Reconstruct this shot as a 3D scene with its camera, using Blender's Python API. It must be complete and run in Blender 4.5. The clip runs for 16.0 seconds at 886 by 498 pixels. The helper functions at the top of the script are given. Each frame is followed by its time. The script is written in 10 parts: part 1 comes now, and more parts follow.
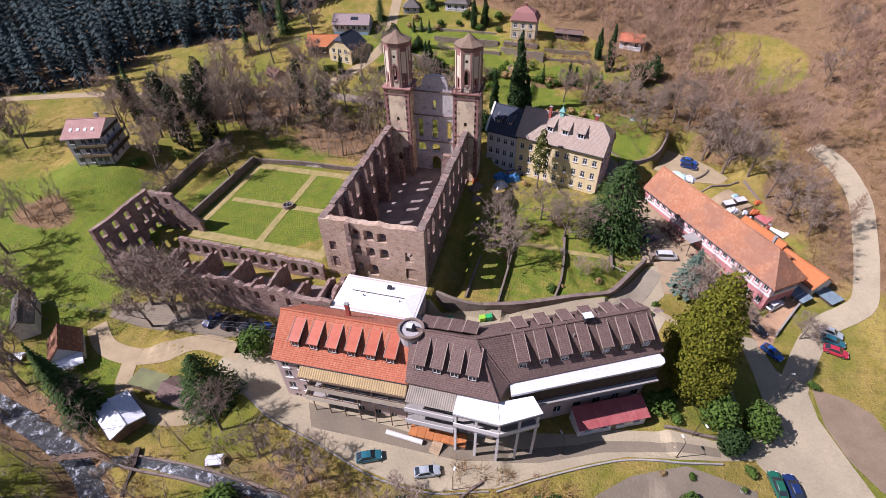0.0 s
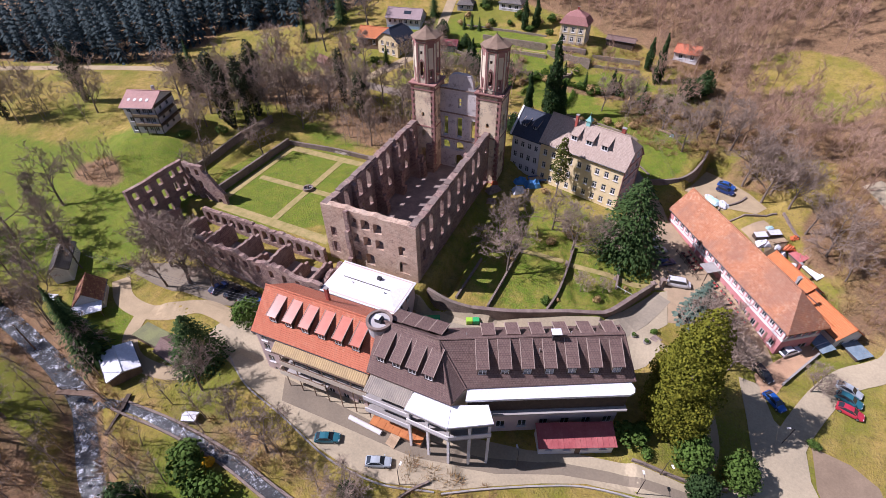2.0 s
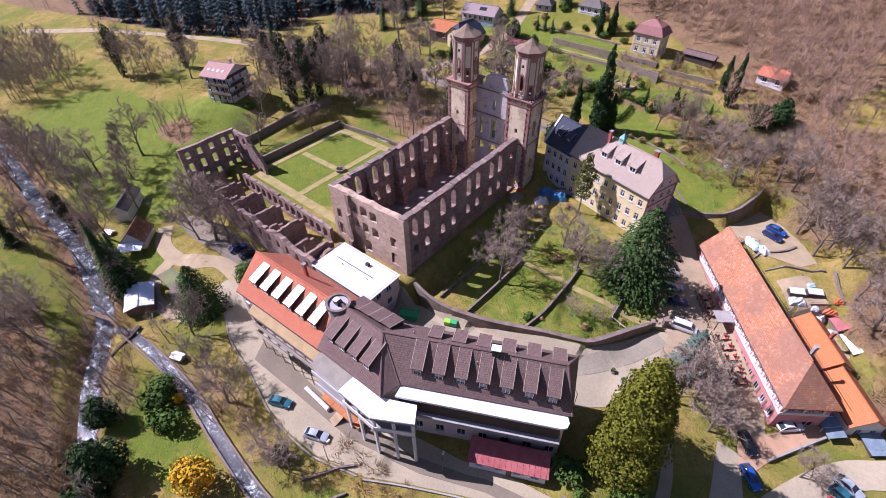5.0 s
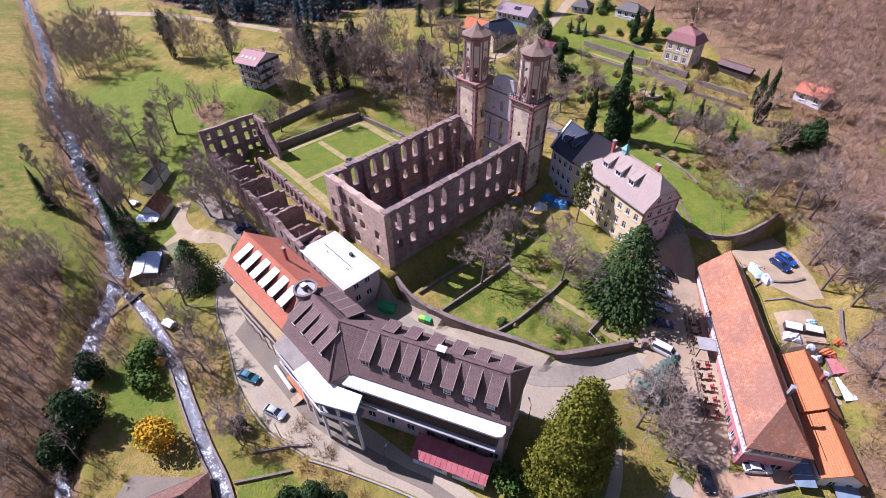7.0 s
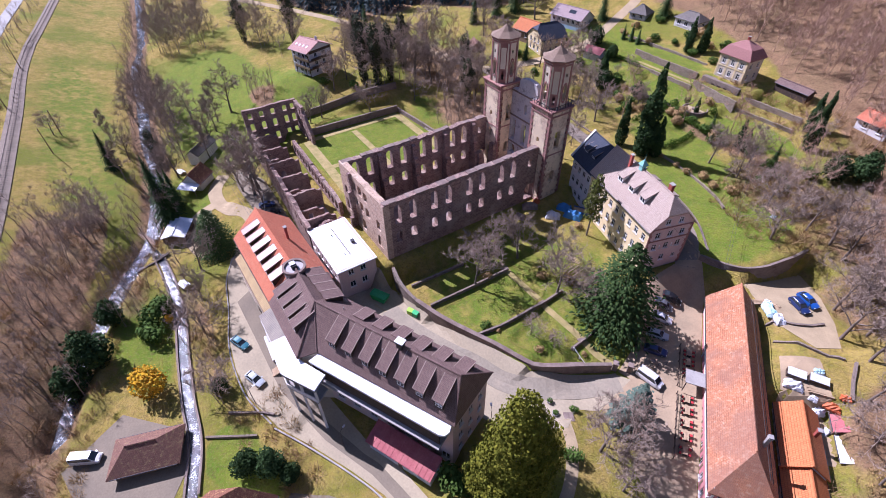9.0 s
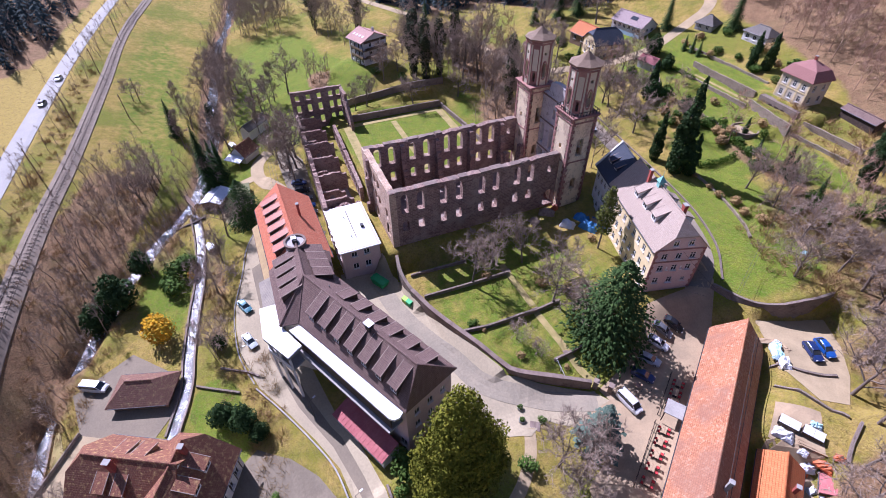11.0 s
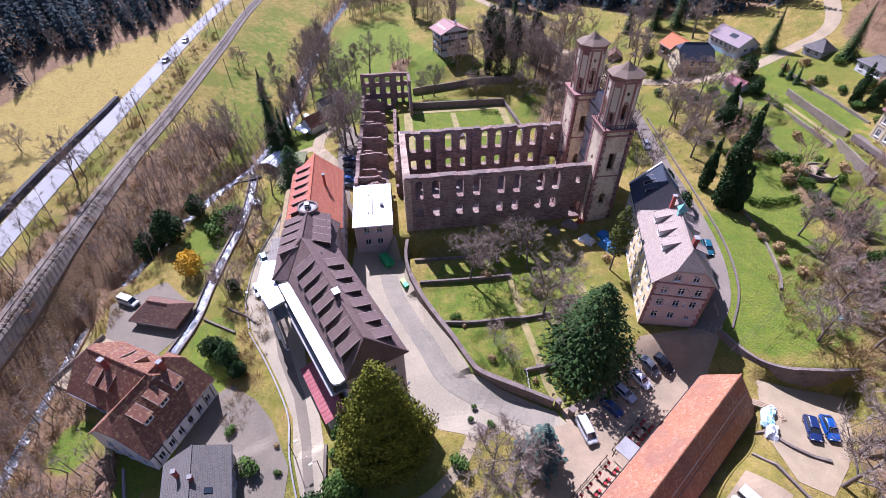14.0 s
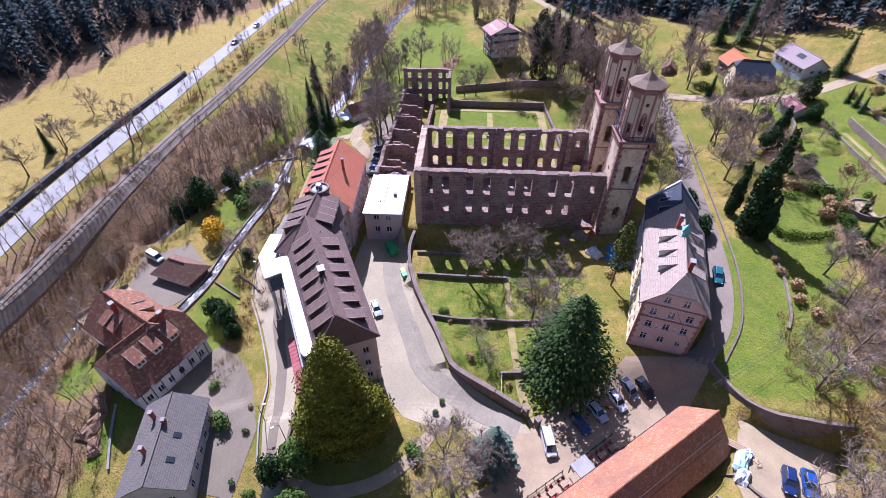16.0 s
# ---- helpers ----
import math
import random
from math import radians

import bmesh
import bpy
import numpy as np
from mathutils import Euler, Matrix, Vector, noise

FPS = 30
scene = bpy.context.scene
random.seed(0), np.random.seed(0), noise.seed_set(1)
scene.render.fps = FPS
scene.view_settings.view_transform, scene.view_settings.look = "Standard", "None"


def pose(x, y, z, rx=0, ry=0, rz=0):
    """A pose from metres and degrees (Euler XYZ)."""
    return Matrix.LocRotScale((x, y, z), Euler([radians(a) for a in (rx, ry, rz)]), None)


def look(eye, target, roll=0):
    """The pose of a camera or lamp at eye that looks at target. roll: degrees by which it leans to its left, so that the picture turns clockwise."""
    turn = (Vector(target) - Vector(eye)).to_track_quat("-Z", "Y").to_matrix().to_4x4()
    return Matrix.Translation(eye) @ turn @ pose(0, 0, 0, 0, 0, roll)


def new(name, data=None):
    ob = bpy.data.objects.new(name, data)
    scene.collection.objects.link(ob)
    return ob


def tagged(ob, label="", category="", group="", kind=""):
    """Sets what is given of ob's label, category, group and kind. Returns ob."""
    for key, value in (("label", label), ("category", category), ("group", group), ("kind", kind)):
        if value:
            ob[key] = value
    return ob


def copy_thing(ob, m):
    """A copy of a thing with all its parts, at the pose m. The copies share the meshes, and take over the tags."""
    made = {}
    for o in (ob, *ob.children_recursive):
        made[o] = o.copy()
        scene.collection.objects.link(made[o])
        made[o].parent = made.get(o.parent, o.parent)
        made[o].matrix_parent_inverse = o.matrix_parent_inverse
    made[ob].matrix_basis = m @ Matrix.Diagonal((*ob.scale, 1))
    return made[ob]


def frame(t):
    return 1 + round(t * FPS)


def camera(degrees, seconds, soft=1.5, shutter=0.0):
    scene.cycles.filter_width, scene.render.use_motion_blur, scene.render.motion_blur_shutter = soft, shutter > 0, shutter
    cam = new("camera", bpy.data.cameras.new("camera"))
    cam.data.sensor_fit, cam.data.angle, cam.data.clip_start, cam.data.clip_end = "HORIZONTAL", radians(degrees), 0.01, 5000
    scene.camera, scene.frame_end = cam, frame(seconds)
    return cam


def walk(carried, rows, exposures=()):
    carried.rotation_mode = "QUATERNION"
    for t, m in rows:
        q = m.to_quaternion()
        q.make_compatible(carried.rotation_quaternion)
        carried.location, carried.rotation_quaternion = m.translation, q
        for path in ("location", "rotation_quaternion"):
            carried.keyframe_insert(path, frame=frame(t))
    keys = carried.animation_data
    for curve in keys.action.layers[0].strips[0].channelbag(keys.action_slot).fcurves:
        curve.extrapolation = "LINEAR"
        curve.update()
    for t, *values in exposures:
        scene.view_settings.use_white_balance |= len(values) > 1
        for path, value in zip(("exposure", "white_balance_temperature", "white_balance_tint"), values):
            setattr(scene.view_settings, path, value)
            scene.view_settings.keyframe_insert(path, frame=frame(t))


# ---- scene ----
cam = camera(86.0, 16.0, 0.55)
# seconds, place, yaw, pitch, roll
ROWS = [
    (0.0, 21.23, -66.73, 73.59, 14.67, -40.82, -1.11),
    (0.5, 24.47, -65.80, 73.53, 17.05, -40.84, -0.93),
    (1.0, 27.65, -64.80, 73.50, 19.45, -40.89, -0.77),
    (1.5, 30.86, -63.68, 73.58, 21.89, -40.94, -0.68),
    (2.0, 33.94, -62.38, 73.70, 24.32, -41.02, -0.57),
    (2.5, 36.93, -60.93, 73.82, 26.79, -41.12, -0.53),
    (3.0, 39.97, -59.30, 73.97, 29.31, -41.21, -0.56),
    (3.5, 42.92, -57.56, 74.15, 31.78, -41.30, -0.48),
    (4.0, 45.87, -55.65, 74.29, 34.34, -41.40, -0.53),
    (6.5, 59.78, -44.59, 74.83, 45.12, -41.77, -0.82),
    (7.0, 62.36, -42.03, 74.95, 47.17, -41.86, -0.86),
    (7.5, 64.79, -39.41, 75.14, 49.46, -41.89, -0.90),
    (8.0, 67.21, -36.77, 75.24, 52.08, -41.91, -0.93),
    (8.5, 69.50, -34.16, 75.26, 54.72, -41.96, -0.92),
    (9.0, 71.70, -31.47, 75.25, 57.39, -41.99, -0.96),
    (11.5, 81.04, -17.14, 75.22, 70.56, -42.08, -0.81),
    (12.0, 82.47, -14.04, 75.16, 73.19, -42.12, -0.81),
    (12.5, 83.77, -10.95, 75.07, 75.78, -42.13, -0.79),
    (13.0, 84.87, -7.85, 74.98, 78.34, -42.14, -0.73),
    (13.5, 85.85, -4.67, 74.85, 80.93, -42.13, -0.73),
    (14.0, 86.68, -1.49, 74.75, 83.48, -42.05, -0.62),
    (14.5, 87.37, 1.72, 74.61, 85.91, -42.03, -0.53),
    (15.0, 87.97, 5.04, 74.53, 88.36, -42.00, -0.47),
    (15.5, 88.38, 8.24, 74.41, 90.75, -41.91, -0.25),
    (16.0, 88.76, 11.29, 74.09, 93.13, -41.80, -0.06),
]
walk(cam, [(t, pose(x, y, z, 90 + pitch, 0, yaw) @ pose(0, 0, 0, 0, 0, roll)) for t, x, y, z, yaw, pitch, roll in ROWS],
     # seconds, exposure, white balance temperature and tint
     [(0.0, 0.58, 5780, 27), (6.0, 0.82, 5400, 35), (9.0, 0.87, 5290, 35), (12.0, 0.94, 5200, 33), (16.0, 1.03, 5130, 32)])

# ---- light ----
SUN_FROM = Vector((-16.2, -6.4, 17.6)).normalized()
world = bpy.data.worlds.new("sky")
scene.world = world
world.use_nodes = True
wn = world.node_tree.nodes
wn.clear()
sky = wn.new("ShaderNodeTexSky")
sky.sky_type = "NISHITA"
sky.sun_disc = False
sky.sun_elevation = math.asin(SUN_FROM.z)
sky.sun_rotation = math.atan2(SUN_FROM.x, SUN_FROM.y)
sky.air_density, sky.dust_density, sky.ozone_density = 1.0, 0.8, 1.5
bg = wn.new("ShaderNodeBackground")
bg.inputs["Strength"].default_value = 0.054
wout = wn.new("ShaderNodeOutputWorld")
world.node_tree.links.new(sky.outputs[0], bg.inputs[0])
world.node_tree.links.new(bg.outputs[0], wout.inputs[0])
sun_data = bpy.data.lights.new("sun", "SUN")
sun_data.energy, sun_data.angle, sun_data.color = 5.0, radians(0.55), (1.0, 0.94, 0.875)
sun = new("sun", sun_data)
sun.matrix_world = look(SUN_FROM * 400, (0, 0, 0))

# ---- materials ----
def lin(r, g, b):
    """sRGB 0-255 to linear."""
    def f(c):
        c /= 255
        return c / 12.92 if c <= 0.04045 else ((c + 0.055) / 1.055) ** 2.4
    return (f(r), f(g), f(b), 1.0)


def rgb(r, g, b):
    return (r, g, b, 1.0)


class Nodes:
    """A small hand for writing node materials."""

    def __init__(self, name):
        self.mat = bpy.data.materials.new(name)
        self.mat.use_nodes = True
        self.tree = self.mat.node_tree
        self.bsdf = self.tree.nodes["Principled BSDF"]
        self.coord = self.tree.nodes.new("ShaderNodeTexCoord")

    def add(self, kind, **inputs):
        n = self.tree.nodes.new(kind)
        for k, v in inputs.items():
            self.put(n.inputs[k.replace("_", " ")], v)
        return n

    def put(self, socket, v):
        if isinstance(v, bpy.types.NodeSocket):
            self.tree.links.new(v, socket)
        else:
            socket.default_value = v

    def noise(self, scale, detail=4.0, rough=0.6, vec=None):
        n = self.add("ShaderNodeTexNoise", Scale=scale, Detail=detail, Roughness=rough)
        self.tree.links.new(vec or self.coord.outputs["Object"], n.inputs["Vector"])
        return n.outputs["Fac"]

    def ramp(self, fac, lo, hi):
        n = self.add("ShaderNodeMapRange", Value=fac)
        n.inputs["From Min"].default_value, n.inputs["From Max"].default_value = lo, hi
        return n.outputs[0]

    def mix(self, fac, a, b, mode="MIX"):
        n = self.tree.nodes.new("ShaderNodeMix")
        n.data_type, n.blend_type = "RGBA", mode
        self.put(n.inputs[0], fac)
        self.put(n.inputs[6], a)
        self.put(n.inputs[7], b)
        return n.outputs[2]

    def math(self, op, a, b=0.5):
        n = self.tree.nodes.new("ShaderNodeMath")
        n.operation = op
        self.put(n.inputs[0], a)
        self.put(n.inputs[1], b)
        return n.outputs[0]

    def done(self, colour, rough=0.85, bump=None, strength=0.3, dist=0.1, metal=0.0, spec=0.3):
        self.put(self.bsdf.inputs["Base Color"], colour)
        self.put(self.bsdf.inputs["Roughness"], rough)
        self.put(self.bsdf.inputs["Metallic"], metal)
        self.bsdf.inputs["Specular IOR Level"].default_value = spec
        if bump is not None:
            b = self.add("ShaderNodeBump", Strength=strength, Distance=dist, Height=bump)
            self.tree.links.new(b.outputs[0], self.bsdf.inputs["Normal"])
        return self.mat


def plain(name, c1, c2, rough=0.85, big=0.35, fine=6.0, strength=0.25, dist=0.05, metal=0.0, spec=0.3, vary=0.12):
    """Two colours mottled at two scales, with fine relief and a slight shift from object to object."""
    m = Nodes(name)
    a, b = m.noise(big, 5), m.noise(fine, 4, 0.7)
    col = m.mix(m.ramp(a, 0.35, 0.65), c1, c2)
    col = m.mix(m.ramp(b, 0.3, 0.75), m.mix(0.25, col, rgb(0, 0, 0)), col)
    info = m.tree.nodes.new("ShaderNodeObjectInfo")
    shade = m.ramp(info.outputs["Random"], 0.0, 1.0)
    hsv = m.add("ShaderNodeHueSaturation", Color=col)
    m.put(hsv.inputs["Value"], m.math("ADD", m.math("MULTIPLY", shade, 2 * vary), 1 - vary))
    return m.done(hsv.outputs[0], rough, b, strength, dist, metal, spec)


def tiles(name, c1, c2, moss, row=0.34, width=0.24, mossy=0.5, strength=0.7, gap=0.07, zone=None):
    """Roof tiles in courses along the eaves; lichen and weather in patches."""
    m = Nodes(name)
    uv = m.coord.outputs["UV"]
    br = m.tree.nodes.new("ShaderNodeTexBrick")
    br.offset = 0.5
    m.tree.links.new(uv, br.inputs["Vector"])
    for k, v in (("Scale", 1.0), ("Mortar Size", gap * row), ("Mortar Smooth", 0.3), ("Brick Width", width), ("Row Height", row), ("Bias", 0.0)):
        br.inputs[k].default_value = v
    br.inputs["Color1"].default_value, br.inputs["Color2"].default_value = c1, c2
    br.inputs["Mortar"].default_value = tuple(0.45 * v for v in c1[:3]) + (1,)
    a, b = m.noise(0.28, 5), m.noise(1.6, 5, 0.7)
    col = m.mix(m.ramp(a, 0.3, 0.7), br.outputs["Color"], m.mix(0.5, br.outputs["Color"], c2))
    col = m.mix(m.math("MULTIPLY", m.ramp(b, 0.52, 0.72), mossy), col, moss)
    if zone:
        col = m.mix(m.math("MULTIPLY", m.ramp(m.noise(0.11, 3), 0.46, 0.58), 0.6), col, zone)
    wave = m.tree.nodes.new("ShaderNodeTexWave")
    wave.wave_type, wave.bands_direction, wave.wave_profile = "BANDS", "Y", "SAW"
    m.tree.links.new(uv, wave.inputs["Vector"])
    wave.inputs["Scale"].default_value = 0.314 / row
    h = m.math("ADD", wave.outputs["Fac"], m.math("MULTIPLY", br.outputs["Fac"], -0.6))
    return m.done(col, 0.75, h, strength, 0.05, spec=0.25)


def ashlar(name, c1, c2, c3, row=0.4, width=0.8, joint=0.03, patchy=0.5):
    """Rough coursed sandstone with patches of old render and soot."""
    m = Nodes(name)
    uv = m.coord.outputs["UV"]
    br = m.tree.nodes.new("ShaderNodeTexBrick")
    warp = m.mix(0.06, uv, m.add("ShaderNodeTexNoise", Scale=1.3).outputs["Color"])
    m.tree.links.new(warp, br.inputs["Vector"])
    for k, v in (("Scale", 1.0), ("Mortar Size", joint), ("Mortar Smooth", 0.5), ("Brick Width", width), ("Row Height", row)):
        br.inputs[k].default_value = v
    br.inputs["Color1"].default_value, br.inputs["Color2"].default_value = c1, c2
    br.inputs["Mortar"].default_value = c3
    a, b, c = m.noise(0.22, 6, 0.65), m.noise(1.1, 6, 0.7), m.noise(9, 3)
    col = m.mix(m.math("MULTIPLY", m.ramp(b, 0.35, 0.7), 0.6), br.outputs["Color"], m.mix(0.5, c1, c2))
    col = m.mix(m.math("MULTIPLY", m.ramp(a, 0.5, 0.62), patchy), col, c3)
    col = m.mix(m.math("MULTIPLY", m.ramp(m.noise(0.7, 7, 0.75), 0.52, 0.68), 0.65), col, rgb(0.075, 0.052, 0.05))
    h = m.math("ADD", m.math("MULTIPLY", br.outputs["Fac"], -1.0), m.math("MULTIPLY", c, 1.2))
    return m.done(col, 0.93, m.math("ADD", h, b), 0.7, 0.08, spec=0.15)


def glass(name, tint=(0.02, 0.025, 0.03)):
    m = Nodes(name)
    a = m.noise(0.8, 2)
    return m.done(m.mix(a, rgb(*tint), rgb(*(1.6 * v for v in tint))), 0.08, spec=0.7)


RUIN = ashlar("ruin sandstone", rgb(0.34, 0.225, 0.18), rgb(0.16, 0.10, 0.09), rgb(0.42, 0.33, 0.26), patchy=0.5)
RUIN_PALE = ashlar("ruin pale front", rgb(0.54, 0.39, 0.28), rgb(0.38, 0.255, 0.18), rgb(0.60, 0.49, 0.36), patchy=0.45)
CAPSTONE = plain("weathered coping", rgb(0.28, 0.215, 0.175), rgb(0.18, 0.13, 0.11), 0.95, 0.6, 5, 0.5)
PLASTER_TOWER = ashlar("tower render", rgb(0.76, 0.62, 0.42), rgb(0.68, 0.55, 0.37), rgb(0.36, 0.235, 0.185), 3.0, 9.0, 0.0, 0.65)
RED_STONE = plain("red sandstone", rgb(0.30, 0.15, 0.13), rgb(0.38, 0.21, 0.17), 0.9, 0.5, 7, 0.3)
CREAM = plain("cream render", rgb(0.70, 0.62, 0.47), rgb(0.62, 0.53, 0.39), 0.9, 0.4, 9, 0.1)
YELLOW_WALL = plain("ochre render", rgb(0.66, 0.52, 0.27), rgb(0.72, 0.60, 0.36), 0.9, 0.4, 9, 0.1)
WHITE_WALL = plain("white render", rgb(0.74, 0.72, 0.68), rgb(0.66, 0.63, 0.60), 0.9, 0.4, 9, 0.1)
PINK_WALL = plain("pale pink render", rgb(0.66, 0.52, 0.46), rgb(0.60, 0.46, 0.41), 0.9, 0.4, 9, 0.1)
ROSE_WALL = plain("deep rose render", rgb(0.52, 0.20, 0.20), rgb(0.58, 0.27, 0.25), 0.9, 0.5, 9, 0.1)
GREY_WALL = plain("grey render", rgb(0.42, 0.40, 0.39), rgb(0.50, 0.47, 0.45), 0.9, 0.4, 9, 0.1)
TILE_DARK = tiles("dark brown tiles", rgb(0.145, 0.092, 0.078), rgb(0.20, 0.132, 0.108), rgb(0.25, 0.195, 0.155), mossy=0.45)
TILE_RED = tiles("red tiles", rgb(0.47, 0.13, 0.065), rgb(0.55, 0.19, 0.10), rgb(0.56, 0.31, 0.19), mossy=0.5)
TILE_BARN = tiles("old pink tiles", rgb(0.33, 0.12, 0.06), rgb(0.44, 0.20, 0.10), rgb(0.50, 0.34, 0.22), mossy=1.0, zone=rgb(0.23, 0.125, 0.085))
TILE_ORANGE = tiles("orange tiles", rgb(0.56, 0.19, 0.065), rgb(0.48, 0.15, 0.05), rgb(0.40, 0.26, 0.13), row=0.4, width=0.3, mossy=0.25)
TILE_CLARET = tiles("claret tiles", rgb(0.195, 0.075, 0.050), rgb(0.27, 0.12, 0.070), rgb(0.55, 0.37, 0.15), mossy=1.0)
TILE_GREY = tiles("grey roof tiles", rgb(0.135, 0.12, 0.105), rgb(0.18, 0.16, 0.14), rgb(0.20, 0.17, 0.10), mossy=0.6)
TILE_HALL = tiles("pale worn shingles", rgb(0.46, 0.37, 0.295), rgb(0.37, 0.285, 0.22), rgb(0.25, 0.18, 0.14), row=0.3, width=0.3, mossy=0.6)
SLATE = tiles("blue slate", rgb(0.045, 0.055, 0.075), rgb(0.06, 0.07, 0.095), rgb(0.10, 0.10, 0.10), row=0.25, width=0.25, mossy=0.2)
TILE_TOWER = tiles("tower shingles", rgb(0.27, 0.19, 0.125), rgb(0.21, 0.145, 0.10), rgb(0.34, 0.27, 0.17), mossy=0.5)
WHITE_METAL = plain("white sheet roof", rgb(0.80, 0.81, 0.83), rgb(0.74, 0.75, 0.77), 0.45, 0.3, 2.0, 0.1, 0.03, 0.0, 0.5)
CORRUGATED = plain("grey corrugated sheet", rgb(0.24, 0.21, 0.17), rgb(0.31, 0.27, 0.21), 0.7, 0.6, 4, 0.3)
DORMER_RED = plain("smooth red roof sheet", rgb(0.46, 0.11, 0.055), rgb(0.52, 0.15, 0.08), 0.27, 0.6, 4, 0.05, 0.02, 0.0, 0.7)
CORRUGATED_WARM = plain("yellowish corrugated sheet", rgb(0.46, 0.33, 0.15), rgb(0.38, 0.27, 0.13), 0.7, 0.6, 4, 0.3)
RED_SHEET = plain("red sheet roof", rgb(0.36, 0.09, 0.09), rgb(0.44, 0.14, 0.13), 0.55, 0.5, 3, 0.2)
RUST_TILE = tiles("rusty mossy tiles", rgb(0.24, 0.12, 0.085), rgb(0.17, 0.09, 0.065), rgb(0.34, 0.25, 0.12), mossy=0.9)
WOOD = plain("weathered wood", rgb(0.17, 0.11, 0.07), rgb(0.24, 0.165, 0.11), 0.85, 1.5, 12, 0.3)
WOOD_PALE = plain("pale wood", rgb(0.46, 0.34, 0.21), rgb(0.38, 0.27, 0.16), 0.8, 1.5, 12, 0.3)
WOOD_DARK = plain("dark stained wood", rgb(0.06, 0.042, 0.032), rgb(0.09, 0.062, 0.045), 0.8, 1.5, 12, 0.3)
FRAME = plain("white window paint", rgb(0.74, 0.73, 0.70), rgb(0.68, 0.66, 0.63), 0.6, 2, 20, 0.05)
GLASS = glass("window glass")
DARK_VOID = plain("dark shutter", rgb(0.035, 0.03, 0.03), rgb(0.05, 0.042, 0.04), 0.9)
ASPHALT = plain("worn asphalt", rgb(0.25, 0.205, 0.14), rgb(0.195, 0.162, 0.115), 0.92, 0.12, 3.0, 0.25, 0.02, vary=0.0)
ASPHALT_DARK = plain("newer asphalt", rgb(0.205, 0.17, 0.13), rgb(0.255, 0.207, 0.155), 0.92, 0.2, 3.0, 0.25, 0.02, vary=0.0)
PALE_DRIVE = plain("pale concrete drive", rgb(0.43, 0.36, 0.235), rgb(0.35, 0.295, 0.195), 0.92, 0.13, 2.5, 0.25, 0.02, vary=0.0)
GRAVEL = plain("sandy gravel", rgb(0.44, 0.34, 0.20), rgb(0.34, 0.265, 0.155), 0.95, 0.3, 5.0, 0.6, 0.04, vary=0.0)
GARDEN_PATH = plain("trodden sandy garden path", rgb(0.40, 0.31, 0.13), rgb(0.27, 0.235, 0.075), 0.95, 0.55, 3.5, 0.5, 0.04, vary=0.0)
VALLEY_TAR = plain("pale grey road tar", rgb(0.34, 0.325, 0.30), rgb(0.29, 0.275, 0.25), 0.75, 0.1, 3.0, 0.2, 0.02, vary=0.0)
LANE_TAR = plain("worn grey lane tar", rgb(0.335, 0.285, 0.20), rgb(0.27, 0.235, 0.17), 0.92, 0.2, 2.5, 0.25, 0.02, vary=0.0)
LOT = plain("brown stony lot", rgb(0.27, 0.20, 0.13), rgb(0.21, 0.155, 0.10), 0.95, 0.2, 3.0, 0.7, 0.05, vary=0.0)
COBBLE = plain("pinkish cobbles", rgb(0.42, 0.31, 0.185), rgb(0.31, 0.235, 0.145), 0.9, 0.25, 4.0, 0.8, 0.04, vary=0.0)
PAVING = plain("terracotta paving", rgb(0.52, 0.33, 0.19), rgb(0.44, 0.27, 0.16), 0.9, 0.4, 6.0, 0.3, 0.02)
NAVE_FLOOR = plain("dusty nave floor", rgb(0.19, 0.15, 0.135), rgb(0.32, 0.26, 0.22), 0.95, 0.3, 3, 0.5)
CONCRETE = plain("grey concrete", rgb(0.36, 0.34, 0.31), rgb(0.29, 0.27, 0.25), 0.9, 0.5, 6, 0.2)
STONE_WALL = ashlar("garden wall stone", rgb(0.27, 0.21, 0.17), rgb(0.20, 0.155, 0.13), rgb(0.16, 0.14, 0.11), 0.25, 0.5, 0.03, 0.3)
BALLAST = plain("railway ballast", rgb(0.25, 0.20, 0.15), rgb(0.19, 0.155, 0.115), 0.95, 0.5, 4, 0.8, 0.06)
STEEL = plain("dull steel", rgb(0.16, 0.13, 0.115), rgb(0.12, 0.10, 0.09), 0.65, 1, 10, 0.1, 0.02, 0.9)
DARK_METAL = plain("dark metal", rgb(0.06, 0.06, 0.065), rgb(0.085, 0.085, 0.09), 0.5, 1, 10, 0.1, 0.02, 0.6)
COPPER = plain("green copper", rgb(0.20, 0.46, 0.40), rgb(0.28, 0.55, 0.48), 0.7, 1, 6, 0.2)
BRICK_RED = plain("red brick chimney", rgb(0.42, 0.10, 0.07), rgb(0.34, 0.09, 0.065), 0.85, 2, 12, 0.3)
TYRE = plain("black rubber", rgb(0.02, 0.02, 0.02), rgb(0.03, 0.03, 0.03), 0.8)
CHROME = plain("silver rim", rgb(0.5, 0.5, 0.5), rgb(0.4, 0.4, 0.4), 0.35, 2, 10, 0.05, 0.01, 0.8)
BARK = plain("grey-brown bark", rgb(0.155, 0.12, 0.092), rgb(0.21, 0.17, 0.135), 0.95, 1.2, 9, 0.5)
TWIG = plain("bare twigs", rgb(0.27, 0.20, 0.15), rgb(0.36, 0.28, 0.21), 0.95, 0.3, 3, 0.0, vary=0.22)
TWIG_RUSSET = plain("russet twigs", rgb(0.30, 0.185, 0.125), rgb(0.38, 0.255, 0.175), 0.95, 0.06, 3, 0.0, vary=0.2)
